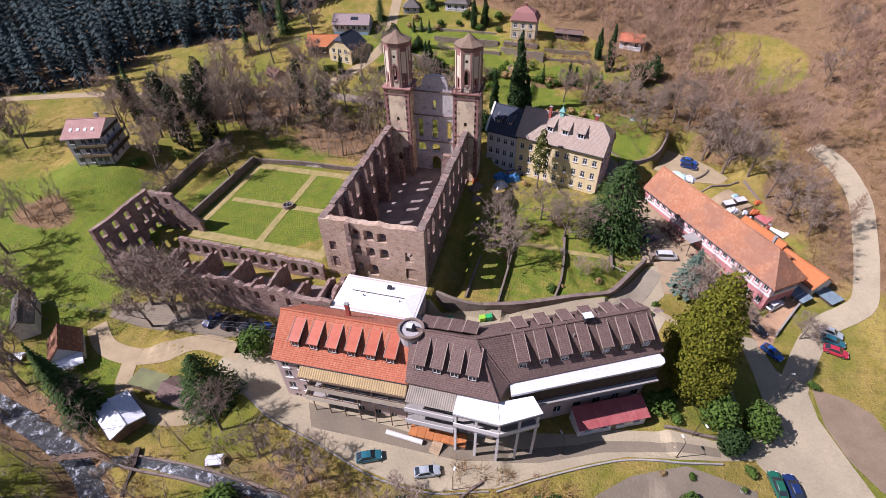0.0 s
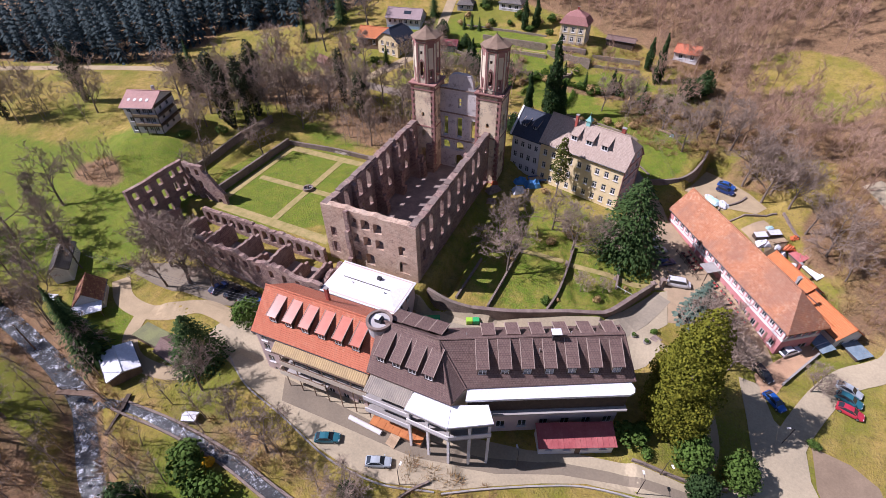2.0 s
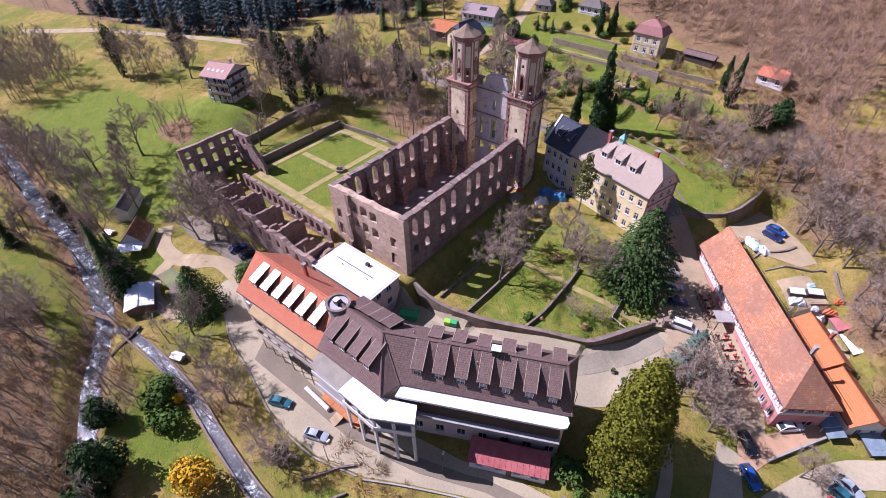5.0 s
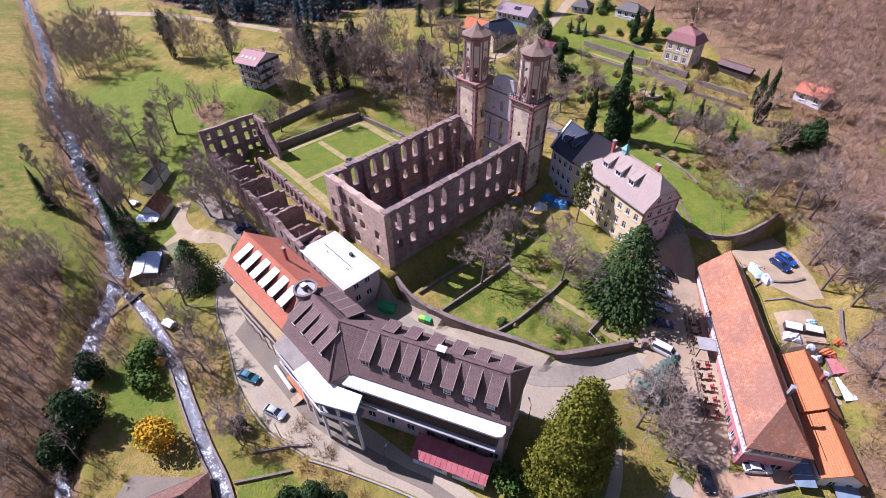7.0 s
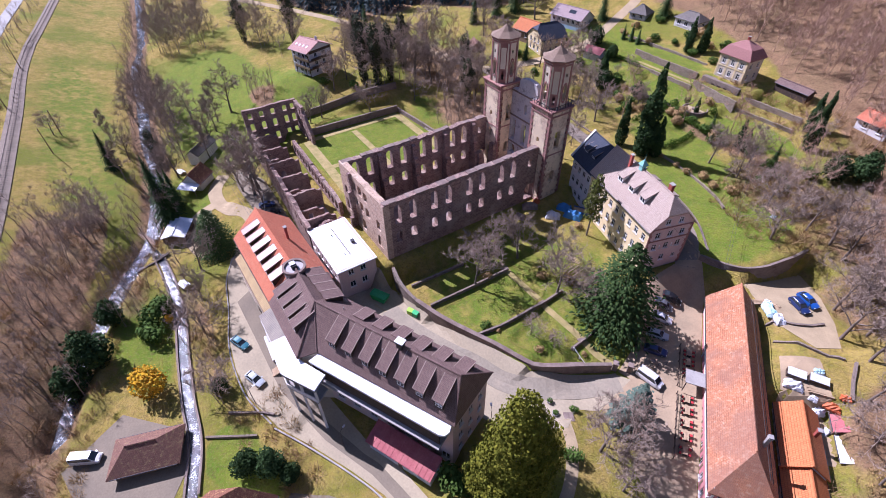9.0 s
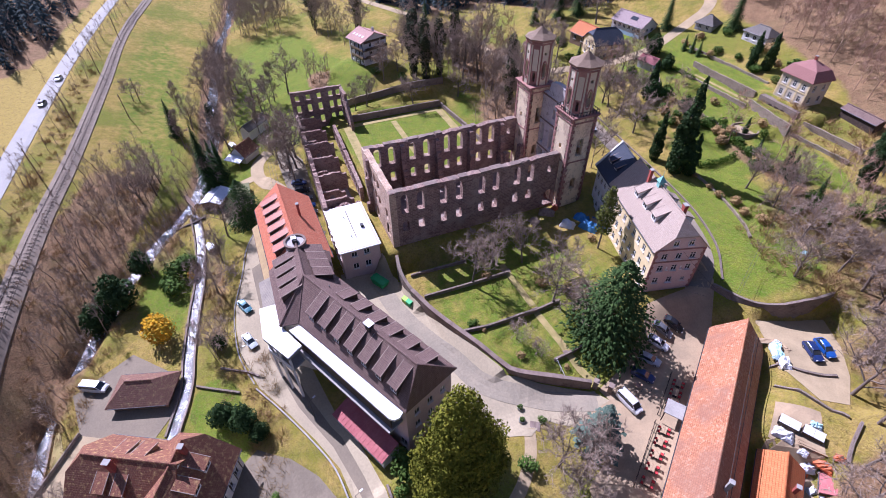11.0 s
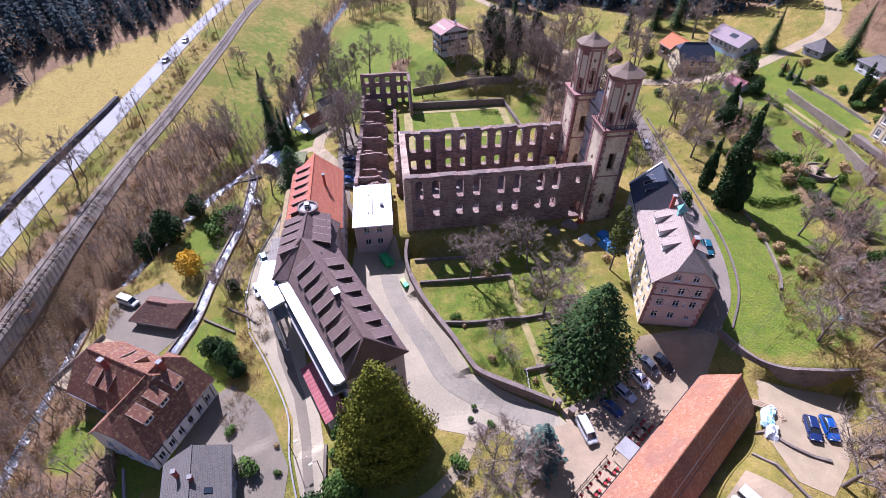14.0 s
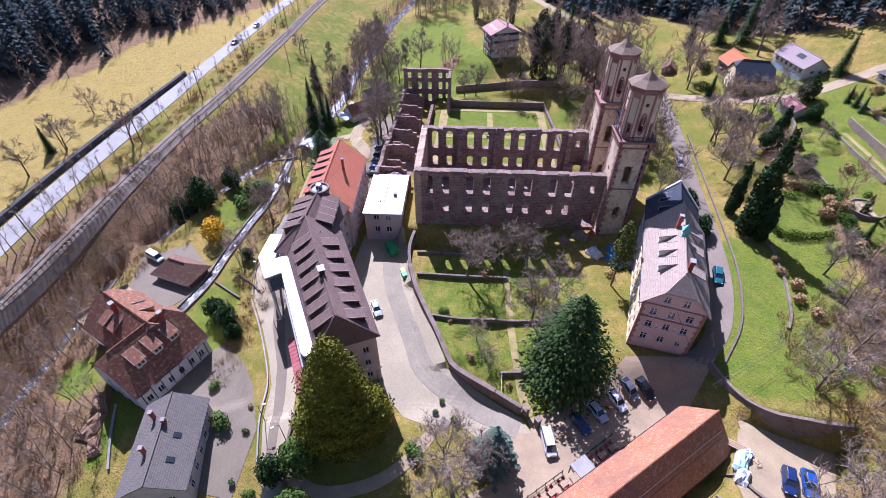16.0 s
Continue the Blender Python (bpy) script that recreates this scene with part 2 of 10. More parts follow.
CANVAS = plain("blue tarpaulin", rgb(0.05, 0.18, 0.42), rgb(0.08, 0.26, 0.50), 0.6)
WHITE_STUFF = plain("white plastic sheet", rgb(0.72, 0.73, 0.75), rgb(0.60, 0.61, 0.64), 0.6, 1.5)
GREEN_PLASTIC = plain("bright green paint", rgb(0.03, 0.36, 0.11), rgb(0.04, 0.42, 0.14), 0.5)
LIME_PLASTIC = plain("lime plastic", rgb(0.30, 0.55, 0.04), rgb(0.34, 0.58, 0.06), 0.5)
RED_CLOTH = plain("red cushion", rgb(0.55, 0.05, 0.05), rgb(0.45, 0.04, 0.04), 0.8)


def foliage(name, c1, c2, c3):
    """Leaves: tone shifts from clump to clump and across the crown."""
    m = Nodes(name)
    geo = m.tree.nodes.new("ShaderNodeNewGeometry")
    info = m.tree.nodes.new("ShaderNodeObjectInfo")
    a = m.noise(0.35, 3)
    col = m.mix(geo.outputs["Random Per Island"], c1, c2)
    col = m.mix(m.ramp(a, 0.45, 0.7), col, c3)
    hsv = m.add("ShaderNodeHueSaturation", Color=col)
    m.put(hsv.inputs["Value"], m.math("ADD", m.math("MULTIPLY", info.outputs["Random"], 0.35), 0.82))
    m.bsdf.inputs["Subsurface Weight"].default_value = 0.0
    return m.done(hsv.outputs[0], 0.8, spec=0.08)


SPRUCE = foliage("spruce needles", rgb(0.022, 0.046, 0.013), rgb(0.055, 0.088, 0.024), rgb(0.035, 0.066, 0.018))
# distance haze is mixed into this needle colour: paler and bluer than near spruce
SPRUCE_HAZE = foliage("far fir needles", rgb(0.030, 0.050, 0.052), rgb(0.058, 0.080, 0.076), rgb(0.042, 0.064, 0.066))
BLUE_FIR = foliage("blue-green needles", rgb(0.075, 0.115, 0.085), rgb(0.12, 0.165, 0.125), rgb(0.095, 0.14, 0.10))
THUJA = foliage("golden evergreen leaves", rgb(0.095, 0.108, 0.012), rgb(0.21, 0.20, 0.02), rgb(0.14, 0.15, 0.015))
PINE = foliage("olive pine needles", rgb(0.06, 0.07, 0.014), rgb(0.10, 0.11, 0.022), rgb(0.075, 0.085, 0.018))
IVY = foliage("dull ivy leaves", rgb(0.035, 0.045, 0.022), rgb(0.06, 0.07, 0.035), rgb(0.045, 0.05, 0.028))
YEW = foliage("dark evergreen leaves", rgb(0.02, 0.042, 0.014), rgb(0.04, 0.07, 0.02), rgb(0.03, 0.055, 0.018))
SHRUB = foliage("green shrub leaves", rgb(0.045, 0.085, 0.015), rgb(0.085, 0.14, 0.025), rgb(0.06, 0.10, 0.02))
FORSYTHIA = foliage("yellow blossom", rgb(0.62, 0.36, 0.01), rgb(0.50, 0.27, 0.012), rgb(0.40, 0.25, 0.03))
DRY_BRUSH = foliage("dry brush", rgb(0.27, 0.18, 0.085), rgb(0.38, 0.26, 0.105), rgb(0.28, 0.165, 0.085))
HEDGE = foliage("clipped hedge", rgb(0.04, 0.085, 0.010), rgb(0.075, 0.13, 0.016), rgb(0.055, 0.10, 0.012))


def land_material():
    m = Nodes("meadow, lawn and leaf litter")
    def att(n):
        a = m.tree.nodes.new("ShaderNodeAttribute")
        a.attribute_name = n
        return a.outputs["Fac"]
    big, mid, fine = m.noise(0.05, 5), m.noise(0.35, 6, 0.65), m.noise(2.5, 5, 0.7)
    lawn = m.mix(m.ramp(mid, 0.35, 0.65), rgb(0.095, 0.175, 0.010), rgb(0.18, 0.22, 0.020))
    lawn = m.mix(m.ramp(fine, 0.4, 0.75), lawn, rgb(0.15, 0.135, 0.03))
    field = m.mix(m.ramp(mid, 0.35, 0.62), rgb(0.21, 0.18, 0.025), rgb(0.35, 0.25, 0.07))
    field = m.mix(m.ramp(big, 0.45, 0.6), field, rgb(0.16, 0.175, 0.02))
    field = m.mix(m.ramp(fine, 0.5, 0.8), field, rgb(0.17, 0.115, 0.055))
    litter = m.mix(m.ramp(mid, 0.3, 0.7), rgb(0.19, 0.112, 0.060), rgb(0.31, 0.19, 0.10))
    litter = m.mix(m.ramp(fine, 0.45, 0.75), litter, rgb(0.09, 0.06, 0.042))
    litter = m.mix(m.math("MULTIPLY", m.ramp(big, 0.5, 0.65), 0.3), litter, rgb(0.15, 0.13, 0.05))
    ragged = m.math("ADD", m.math("MULTIPLY", mid, 0.7), -0.35)
    col = m.mix(m.ramp(m.math("ADD", att("dry"), ragged), 0.35, 0.65), lawn, field)
    col = m.mix(m.ramp(m.math("ADD", att("wood"), ragged), 0.35, 0.65), col, litter)
    straw = m.mix(m.ramp(mid, 0.3, 0.7), rgb(0.42, 0.315, 0.075), rgb(0.34, 0.26, 0.06))
    straw = m.mix(m.ramp(fine, 0.4, 0.75), straw, rgb(0.26, 0.18, 0.075))
    col = m.mix(m.ramp(m.math("ADD", att("straw"), ragged), 0.35, 0.65), col, straw)
    speck = m.ramp(m.noise(0.9, 8, 0.85), 0.50, 0.66)
    col = m.mix(m.math("MULTIPLY", speck, 0.6), col, rgb(0.085, 0.062, 0.03))
    tuft = m.ramp(m.noise(3.2, 5, 0.8), 0.5, 0.68)
    col = m.mix(m.math("MULTIPLY", tuft, 0.5), col, m.mix(0.5, col, rgb(0.40, 0.36, 0.16)))
    return m.done(col, 0.95, m.math("ADD", fine, mid), 1.0, 0.35, spec=0.1)


LAND = land_material()


def water_material():
    m = Nodes("rushing water")
    a, b = m.noise(0.6, 6, 0.8), m.noise(3.4, 4, 0.8)
    foam = m.ramp(m.math("ADD", a, m.math("MULTIPLY", b, 0.6)), 0.83, 1.06)
    col = m.mix(foam, rgb(0.04, 0.042, 0.04), rgb(0.78, 0.82, 0.88))
    return m.done(col, m.math("ADD", m.math("MULTIPLY", foam, 0.5), 0.12), b, 0.8, 0.1, spec=0.5)


WATER = water_material()


def paint(name, c):
    return plain(name, rgb(*c), rgb(*(0.85 * v for v in c)), 0.3, 1.5, 12, 0.02, 0.01, 0.1, 0.6, 0.02)


PAINT = {"blue": paint("blue car paint", (0.02, 0.10, 0.38)), "white": paint("white car paint", (0.72, 0.73, 0.74)),
         "silver": paint("silver car paint", (0.45, 0.50, 0.52)), "black": paint("black car paint", (0.02, 0.02, 0.025)),
         "red": paint("red car paint", (0.55, 0.04, 0.07)), "navy": paint("navy car paint", (0.02, 0.04, 0.14)),
         "teal": paint("teal car paint", (0.03, 0.16, 0.20)), "grey": paint("grey car paint", (0.16, 0.17, 0.19))}

# ---- building blocks ----
def to_mesh(bm, mat):
    """Mesh with outward normals and a map in metres along each face."""
    bmesh.ops.recalc_face_normals(bm, faces=bm.faces)
    uv = bm.loops.layers.uv.new("map")
    for f in bm.faces:
        n = f.normal
        if abs(n.z) > 0.97:
            u, v = Vector((1, 0, 0)), Vector((0, 1, 0))
        else:
            u = Vector((-n.y, n.x, 0)).normalized()
            v = n.cross(u)
        for lo in f.loops:
            lo[uv].uv = (lo.vert.co.dot(u), lo.vert.co.dot(v))
    me = bpy.data.meshes.new("mesh")
    bm.to_mesh(me)
    bm.free()
    me.materials.append(mat)
    return me


def part(name, bm, material, parent, label=""):
    me = bm if isinstance(bm, bpy.types.Mesh) else to_mesh(bm, material)
    ob = new(name, me)
    ob.parent = parent
    if parent.name in WORLDLY:
        ob.matrix_parent_inverse = parent.matrix_basis.inverted()
    if label:
        tagged(ob, label)
    return ob


WORLDLY = set()  # things whose parts are given in world places


def thing(name, label, category, m=None, group=""):
    ob = new(name)
    ob.empty_display_size = 0.5
    if m is not None:
        ob.matrix_basis = m
    return tagged(ob, label, category, group)


def structure(name, bm, material, label, category):
    me = bm if isinstance(bm, bpy.types.Mesh) else to_mesh(bm, material)
    return tagged(new(name, me), label, category, kind="structure")


def box(bm, x0, x1, y0, y1, z0, z1):
    v = [bm.verts.new(p) for p in ((x0, y0, z0), (x1, y0, z0), (x1, y1, z0), (x0, y1, z0), (x0, y0, z1), (x1, y0, z1), (x1, y1, z1), (x0, y1, z1))]
    for f in ((0, 3, 2, 1), (4, 5, 6, 7), (0, 1, 5, 4), (1, 2, 6, 5), (2, 3, 7, 6), (3, 0, 4, 7)):
        bm.faces.new([v[i] for i in f])


def a_box(*dims):
    bm = bmesh.new()
    box(bm, *dims)
    return bm


def prism(bm, poly, z0, z1):
    """Upright prism over a plan polygon; z0 and z1 may be functions of x, y."""
    lo = z0 if callable(z0) else (lambda x, y: z0)
    hi = z1 if callable(z1) else (lambda x, y: z1)
    a = [bm.verts.new((x, y, float(lo(x, y)))) for x, y in poly]
    b = [bm.verts.new((x, y, float(hi(x, y)))) for x, y in poly]
    bm.faces.new(a[::-1])
    bm.faces.new(b)
    n = len(poly)
    for i in range(n):
        bm.faces.new((a[i], a[(i + 1) % n], b[(i + 1) % n], b[i]))


def a_prism(poly, z0, z1):
    bm = bmesh.new()
    prism(bm, poly, z0, z1)
    return bm


def ring(cx, cy, r, n, turn=0.0):
    return [(cx + r * math.cos(radians(turn) + 2 * math.pi * i / n), cy + r * math.sin(radians(turn) + 2 * math.pi * i / n)) for i in range(n)]


def tube(bm, p, q, r0, r1, n=6, cap=True):
    p, q = Vector(p), Vector(q)
    d = (q - p).normalized()
    a = d.orthogonal().normalized()
    b = d.cross(a)
    lo, hi = [], []
    for i in range(n):
        t = 2 * math.pi * i / n
        w = a * math.cos(t) + b * math.sin(t)
        lo.append(bm.verts.new(p + w * r0))
        hi.append(bm.verts.new(q + w * r1))
    for i in range(n):
        bm.faces.new((lo[i], lo[(i + 1) % n], hi[(i + 1) % n], hi[i]))
    if cap:
        bm.faces.new(lo[::-1])
        bm.faces.new(hi)


def shell(faces, thick=0.22):
    """A roof skin from outer faces (lists of points), thickened downwards."""
    bm = bmesh.new()
    seen = {}
    def vert(p):
        key = tuple(round(c, 3) for c in p)
        if key not in seen:
            seen[key] = bm.verts.new(p)
        return seen[key]
    for f in faces:
        bm.faces.new([vert(p) for p in f])
    bmesh.ops.recalc_face_normals(bm, faces=bm.faces)
    if sum(f.normal.z for f in bm.faces) < 0:
        bmesh.ops.reverse_faces(bm, faces=bm.faces)
    top = list(bm.faces)
    edges = [e for e in bm.edges if len(e.link_faces) == 1]
    low = {v: bm.verts.new(v.co - Vector((0, 0, thick))) for v in list(bm.verts)}
    for f in top:
        bm.faces.new([low[v] for v in reversed(f.verts)])
    for e in edges:
        a, b = e.verts
        bm.faces.new((a, b, low[b], low[a]))
    return bm


def wall(bm, p0, p1, z0, z1, thick, holes=(), top=None, step=0.0):
    """A wall from p0 to p1 whose outer face lies to the right of that way, with openings (u0, u1, v0, v1, arched) cut through."""
    p0, p1 = Vector((*p0, 0)), Vector((*p1, 0))
    length = (p1 - p0).length
    d = (p1 - p0) / length
    n = Vector((d.y, -d.x, 0))
    us = {0.0, length}
    vs = {z0, z1}
    for u0, u1, v0, v1, _ in holes:
        us |= {u0, u1}
        vs |= {v0, v1}
    if step:
        k = max(1, int(length / step))
        us |= {length * i / k for i in range(k + 1)}
    us = sorted(u for u in us if -1e-6 <= u <= length + 1e-6)
    vs = sorted(v for v in vs if z0 - 1e-6 <= v <= z1 + 1e-6)
    us = [u for i, u in enumerate(us) if i == 0 or u - us[i - 1] > 0.02]
    vs = [v for i, v in enumerate(vs) if i == 0 or v - vs[i - 1] > 0.02]
    cache = {}
    def vert(i, j, back):
        key = (i, j, back)
        if key not in cache:
            z = vs[j]
            if top and j == len(vs) - 1:
                z = top(us[i])
            cache[key] = bm.verts.new(p0 + d * us[i] - n * (thick if back else 0) + Vector((0, 0, z)))
        return cache[key]
    def full(i, j):
        if not (0 <= i < len(us) - 1 and 0 <= j < len(vs) - 1):
            return False
        u, v = (us[i] + us[i + 1]) / 2, (vs[j] + vs[j + 1]) / 2
        return not any(h[0] < u < h[1] and h[2] < v < h[3] for h in holes)
    for i in range(len(us) - 1):
        for j in range(len(vs) - 1):
            if not full(i, j):
                continue
            q = [(i, j), (i + 1, j), (i + 1, j + 1), (i, j + 1)]
            bm.faces.new([vert(*c, False) for c in q])
            bm.faces.new([vert(*c, True) for c in q[::-1]])
            for (di, dj), (a, b) in (((0, -1), (0, 1)), ((1, 0), (1, 2)), ((0, 1), (2, 3)), ((-1, 0), (3, 0))):
                if not full(i + di, j + dj):
                    bm.faces.new((vert(*q[b], False), vert(*q[a], False), vert(*q[a], True), vert(*q[b], True)))
    for u0, u1, v0, v1, arched in holes:
        if not arched:
            continue
        r, c = (u1 - u0) / 2, (u0 + u1) / 2
        rise = min(r, (v1 - v0) * 0.5) * (0.5 if arched == 2 else 1.0)
        for side in (-1, 1):
            arc = [(c + side * r * math.cos(t), v1 - rise + rise * math.sin(t)) for t in (math.pi / 2 * k / 4 for k in range(5))]
            pts = arc + [(c + side * r, v1)]
            pts = [pts[0]] + pts[1:]
            f = [bm.verts.new(p0 + d * u + Vector((0, 0, v)) - n * 0.01) for u, v in pts]
            b = [bm.verts.new(p0 + d * u + Vector((0, 0, v)) - n * (thick - 0.01)) for u, v in pts]
            bm.faces.new(f)
            bm.faces.new(b[::-1])
            for k in range(len(pts)):
                bm.faces.new((f[k], f[(k + 1) % len(pts)], b[(k + 1) % len(pts)], b[k]))


WINDOW_CACHE = {}


def window_meshes(w, h, style, frame=FRAME):
    """Frame with bars, and pane, centred on the opening and facing -y."""
    key = (round(w, 2), round(h, 2), style, frame.name)
    if key not in WINDOW_CACHE:
        bm = bmesh.new()
        t = 0.09
        box(bm, -w / 2, -w / 2 + t, -0.06, 0.06, -h / 2, h / 2)
        box(bm, w / 2 - t, w / 2, -0.06, 0.06, -h / 2, h / 2)
        box(bm, -w / 2 + t, w / 2 - t, -0.06, 0.06, -h / 2, -h / 2 + t)
        box(bm, -w / 2 + t, w / 2 - t, -0.06, 0.06, h / 2 - t, h / 2)
        if style != "plain":
            box(bm, -0.05, 0.05, -0.05, 0.05, -h / 2 + t, h / 2 - t)
        if style == "cross":
            box(bm, -w / 2 + t, -0.05, -0.045, 0.045, h * 0.12, h * 0.12 + 0.08)
            box(bm, 0.05, w / 2 - t, -0.045, 0.045, h * 0.12, h * 0.12 + 0.08)
        WINDOW_CACHE[key] = (to_mesh(bm, frame), to_mesh(a_box(-w / 2 + t, w / 2 - t, -0.012, 0.012, -h / 2 + t, h / 2 - t), GLASS),
                             to_mesh(a_box(-w / 2 - 0.1, w / 2 + 0.1, -0.32, -0.07, -h / 2 - 0.09, -h / 2), frame))
    return WINDOW_CACHE[key]


def put_window(parent, p, facing, w, h, style="bar", sill=True, frame=FRAME, inset=0.12):
    """A window at p in a wall that faces the plan direction `facing`."""
    fm, pm, sm = window_meshes(w, h, style, frame)
    a = math.atan2(facing[1], facing[0]) + math.pi / 2
    f = Vector((*facing, 0)).normalized()
    ob = part("window", fm, None, parent)
    ob.matrix_basis = Matrix.Translation(Vector(p) - f * inset) @ Matrix.Rotation(a, 4, "Z")
    part("pane", pm, None, ob)
    if sill:
        part("sill", sm, None, ob)
    return ob


def facade(house, p0, p1, z0, z1, material, rows, thick=0.4, style="bar", arched=0, sill=True, frame=FRAME):
    """A wall with windows: rows of (z of the sill, height, width, places along the wall)."""
    d = Vector((p1[0] - p0[0], p1[1] - p0[1], 0))
    length = d.length
    d /= length
    out = (d.y, -d.x)
    holes = []
    for z, h, w, places in rows:
        for u in places:
            if w / 2 + 0.05 < u < length - w / 2 - 0.05 and z + h < z1 - 0.02:
                holes.append((u - w / 2, u + w / 2, z, z + h, arched))
    bm = bmesh.new()
    wall(bm, p0, p1, z0, z1, thick, holes)
    part("wall", bm, material, house)
    for u0, u1, v0, v1, _ in holes:
        u = (u0 + u1) / 2
        put_window(house, (p0[0] + d.x * u, p0[1] + d.y * u, (v0 + v1) / 2), out, u1 - u0, v1 - v0, style, sill, frame)


def spread(n, a, b):
    return [a + (b - a) * i / (n - 1) for i in range(n)] if n > 1 else [(a + b) / 2]


def gable_wall(bm, p0, p1, z0, z1, peak, thick=0.4, cut=None):
    """Upper triangle of a gable between p0 and p1 above z1; cut: height at which it is clipped by a half hip."""
    a, b = Vector((*p0, z1)), Vector((*p1, z1))
    d = (b - a).normalized()
    n = Vector((d.y, -d.x, 0))
    mid = (a + b) / 2
    if cut and cut < peak:
        f = (peak - cut) / (peak - z1)
        half = (b - a).length / 2 * f
        pts = [a, b, mid + d * half + Vector((0, 0, cut - z1)), mid - d * half + Vector((0, 0, cut - z1))]
    else:
        pts = [a, b, mid + Vector((0, 0, peak - z1))]
    f = [bm.verts.new(p) for p in pts]
    k = [bm.verts.new(p - n * thick) for p in pts]
    bm.faces.new(f)
    bm.faces.new(k[::-1])
    for i in range(len(pts)):
        bm.faces.new((f[i], f[(i + 1) % len(pts)], k[(i + 1) % len(pts)], k[i]))


DORMER_CACHE = {}
VERGE = plain("weathered verge board", rgb(0.40, 0.31, 0.25), rgb(0.32, 0.24, 0.19), 0.8, 1, 8)


def dormer(house, p, up, pitch, w=1.6, h=1.35, fall=16, tile=None, cheek=None, style="bar"):
    """A shed dormer whose front foot stands at p on a roof that rises with `pitch` towards the plan direction `up`."""
    key = (pitch, w, h, fall, tile.name, cheek.name)
    if key not in DORMER_CACHE:
        tp, tq = math.tan(radians(pitch)), math.tan(radians(fall))
        y1 = h / (tp - tq)
        body = bmesh.new()
        for x in (-w / 2, w / 2):
            s = -0.12 if x > 0 else 0.12
            f = [body.verts.new(q) for q in ((x, 0, -0.3), (x, y1, y1 * tp - 0.3), (x, y1, y1 * tp), (x, 0, h))]
            g = [body.verts.new(q) for q in ((x + s, 0, -0.3), (x + s, y1, y1 * tp - 0.3), (x + s, y1, y1 * tp), (x + s, 0, h))]
            body.faces.new(f)
            body.faces.new(g[::-1])
            for i in range(4):
                body.faces.new((f[i], f[(i + 1) % 4], g[(i + 1) % 4], g[i]))
        box(body, -w / 2 + 0.12, w / 2 - 0.12, 0.0, 0.12, -0.3, 0.18)
        o = 0.16
        roof = shell([[(-w / 2 - o, -0.28, h - 0.28 * tq + 0.14), (w / 2 + o, -0.28, h - 0.28 * tq + 0.14), (w / 2 + o, y1 + 0.3, h + (y1 + 0.3) * tq + 0.14), (-w / 2 - o, y1 + 0.3, h + (y1 + 0.3) * tq + 0.14)]], 0.14)
        DORMER_CACHE[key] = (to_mesh(body, cheek), to_mesh(roof, tile))
    bm_, rm_ = DORMER_CACHE[key]
    a = math.atan2(up[1], up[0]) - math.pi / 2
    ob = part("dormer", bm_, None, house)
    ob.matrix_basis = Matrix.Translation(p) @ Matrix.Rotation(a, 4, "Z")
    part("dormer_roof", rm_, None, ob)
    if (key, "verge") not in DORMER_CACHE:
        tp, tq = math.tan(radians(pitch)), math.tan(radians(fall))
        y1 = h / (tp - tq) + 0.3
        DORMER_CACHE[(key, "verge")] = [to_mesh(shell([[(x - 0.05, -0.3, h - 0.3 * tq + 0.19), (x + 0.05, -0.3, h - 0.3 * tq + 0.19), (x + 0.05, y1, h + y1 * tq + 0.19), (x - 0.05, y1, h + y1 * tq + 0.19)]], 0.2), VERGE) for x in (-w / 2 - 0.21, w / 2 + 0.21)]
    for vm in DORMER_CACHE[(key, "verge")]:
        part("verge", vm, None, ob)
    fm, pm, _ = window_meshes(w - 0.26, h - 0.25, style)
    wi = part("window", fm, None, ob)
    wi.location = (0, 0.06, 0.18 + (h - 0.25) / 2)
    pa = part("pane", pm, None, ob)
    pa.location = wi.location
    return ob


def chimney(house, x, y, z0, z1, w=0.7, d=0.6, material=None, turn=0):
    bm = a_box(-w / 2, w / 2, -d / 2, d / 2, z0, z1)
    box(bm, -w / 2 - 0.08, w / 2 + 0.08, -d / 2 - 0.08, d / 2 + 0.08, z1 - 0.25, z1 - 0.1)
    ob = part("chimney", bm, material, house)
    ob.matrix_basis = pose(x, y, 0, 0, 0, turn)
    cap = bmesh.new()
    box(cap, -w / 2 - 0.1, w / 2 + 0.1, -d / 2 - 0.1, d / 2 + 0.1, z1 + 0.15, z1 + 0.23)
    for sx in (-1, 1):
        box(cap, sx * w * 0.4 - 0.05, sx * w * 0.4 + 0.05, -0.1, 0.1, z1, z1 + 0.15)
    part("cap", cap, CONCRETE, ob)
    return ob

# ---- the lie of the land ----
def smooth(a, b, v):
    s = np.clip((v - a) / (b - a), 0.0, 1.0)
    return s * s * (3 - 2 * s)


def stream_y(x):
    return np.interp(x, [-400, -228, -187, -150, -112, -88, -70, -60, -50, -43.5, -36, -28, -20, -6, 4, 14, 40, 120, 400], [-4, -23, -31, -34, -37.5, -38, -40.6, -42.6, -45.4, -49.2, -54, -58.2, -62.4, -67, -70.2, -72.4, -72.8, -68, -60])


def rail_y(x):
    return np.interp(x, [-900, -300, -200, -130, -72, -34, 60, 300, 900], [30, -54, -68, -71.5, -74.5, -77.5, -79, -60, 60])


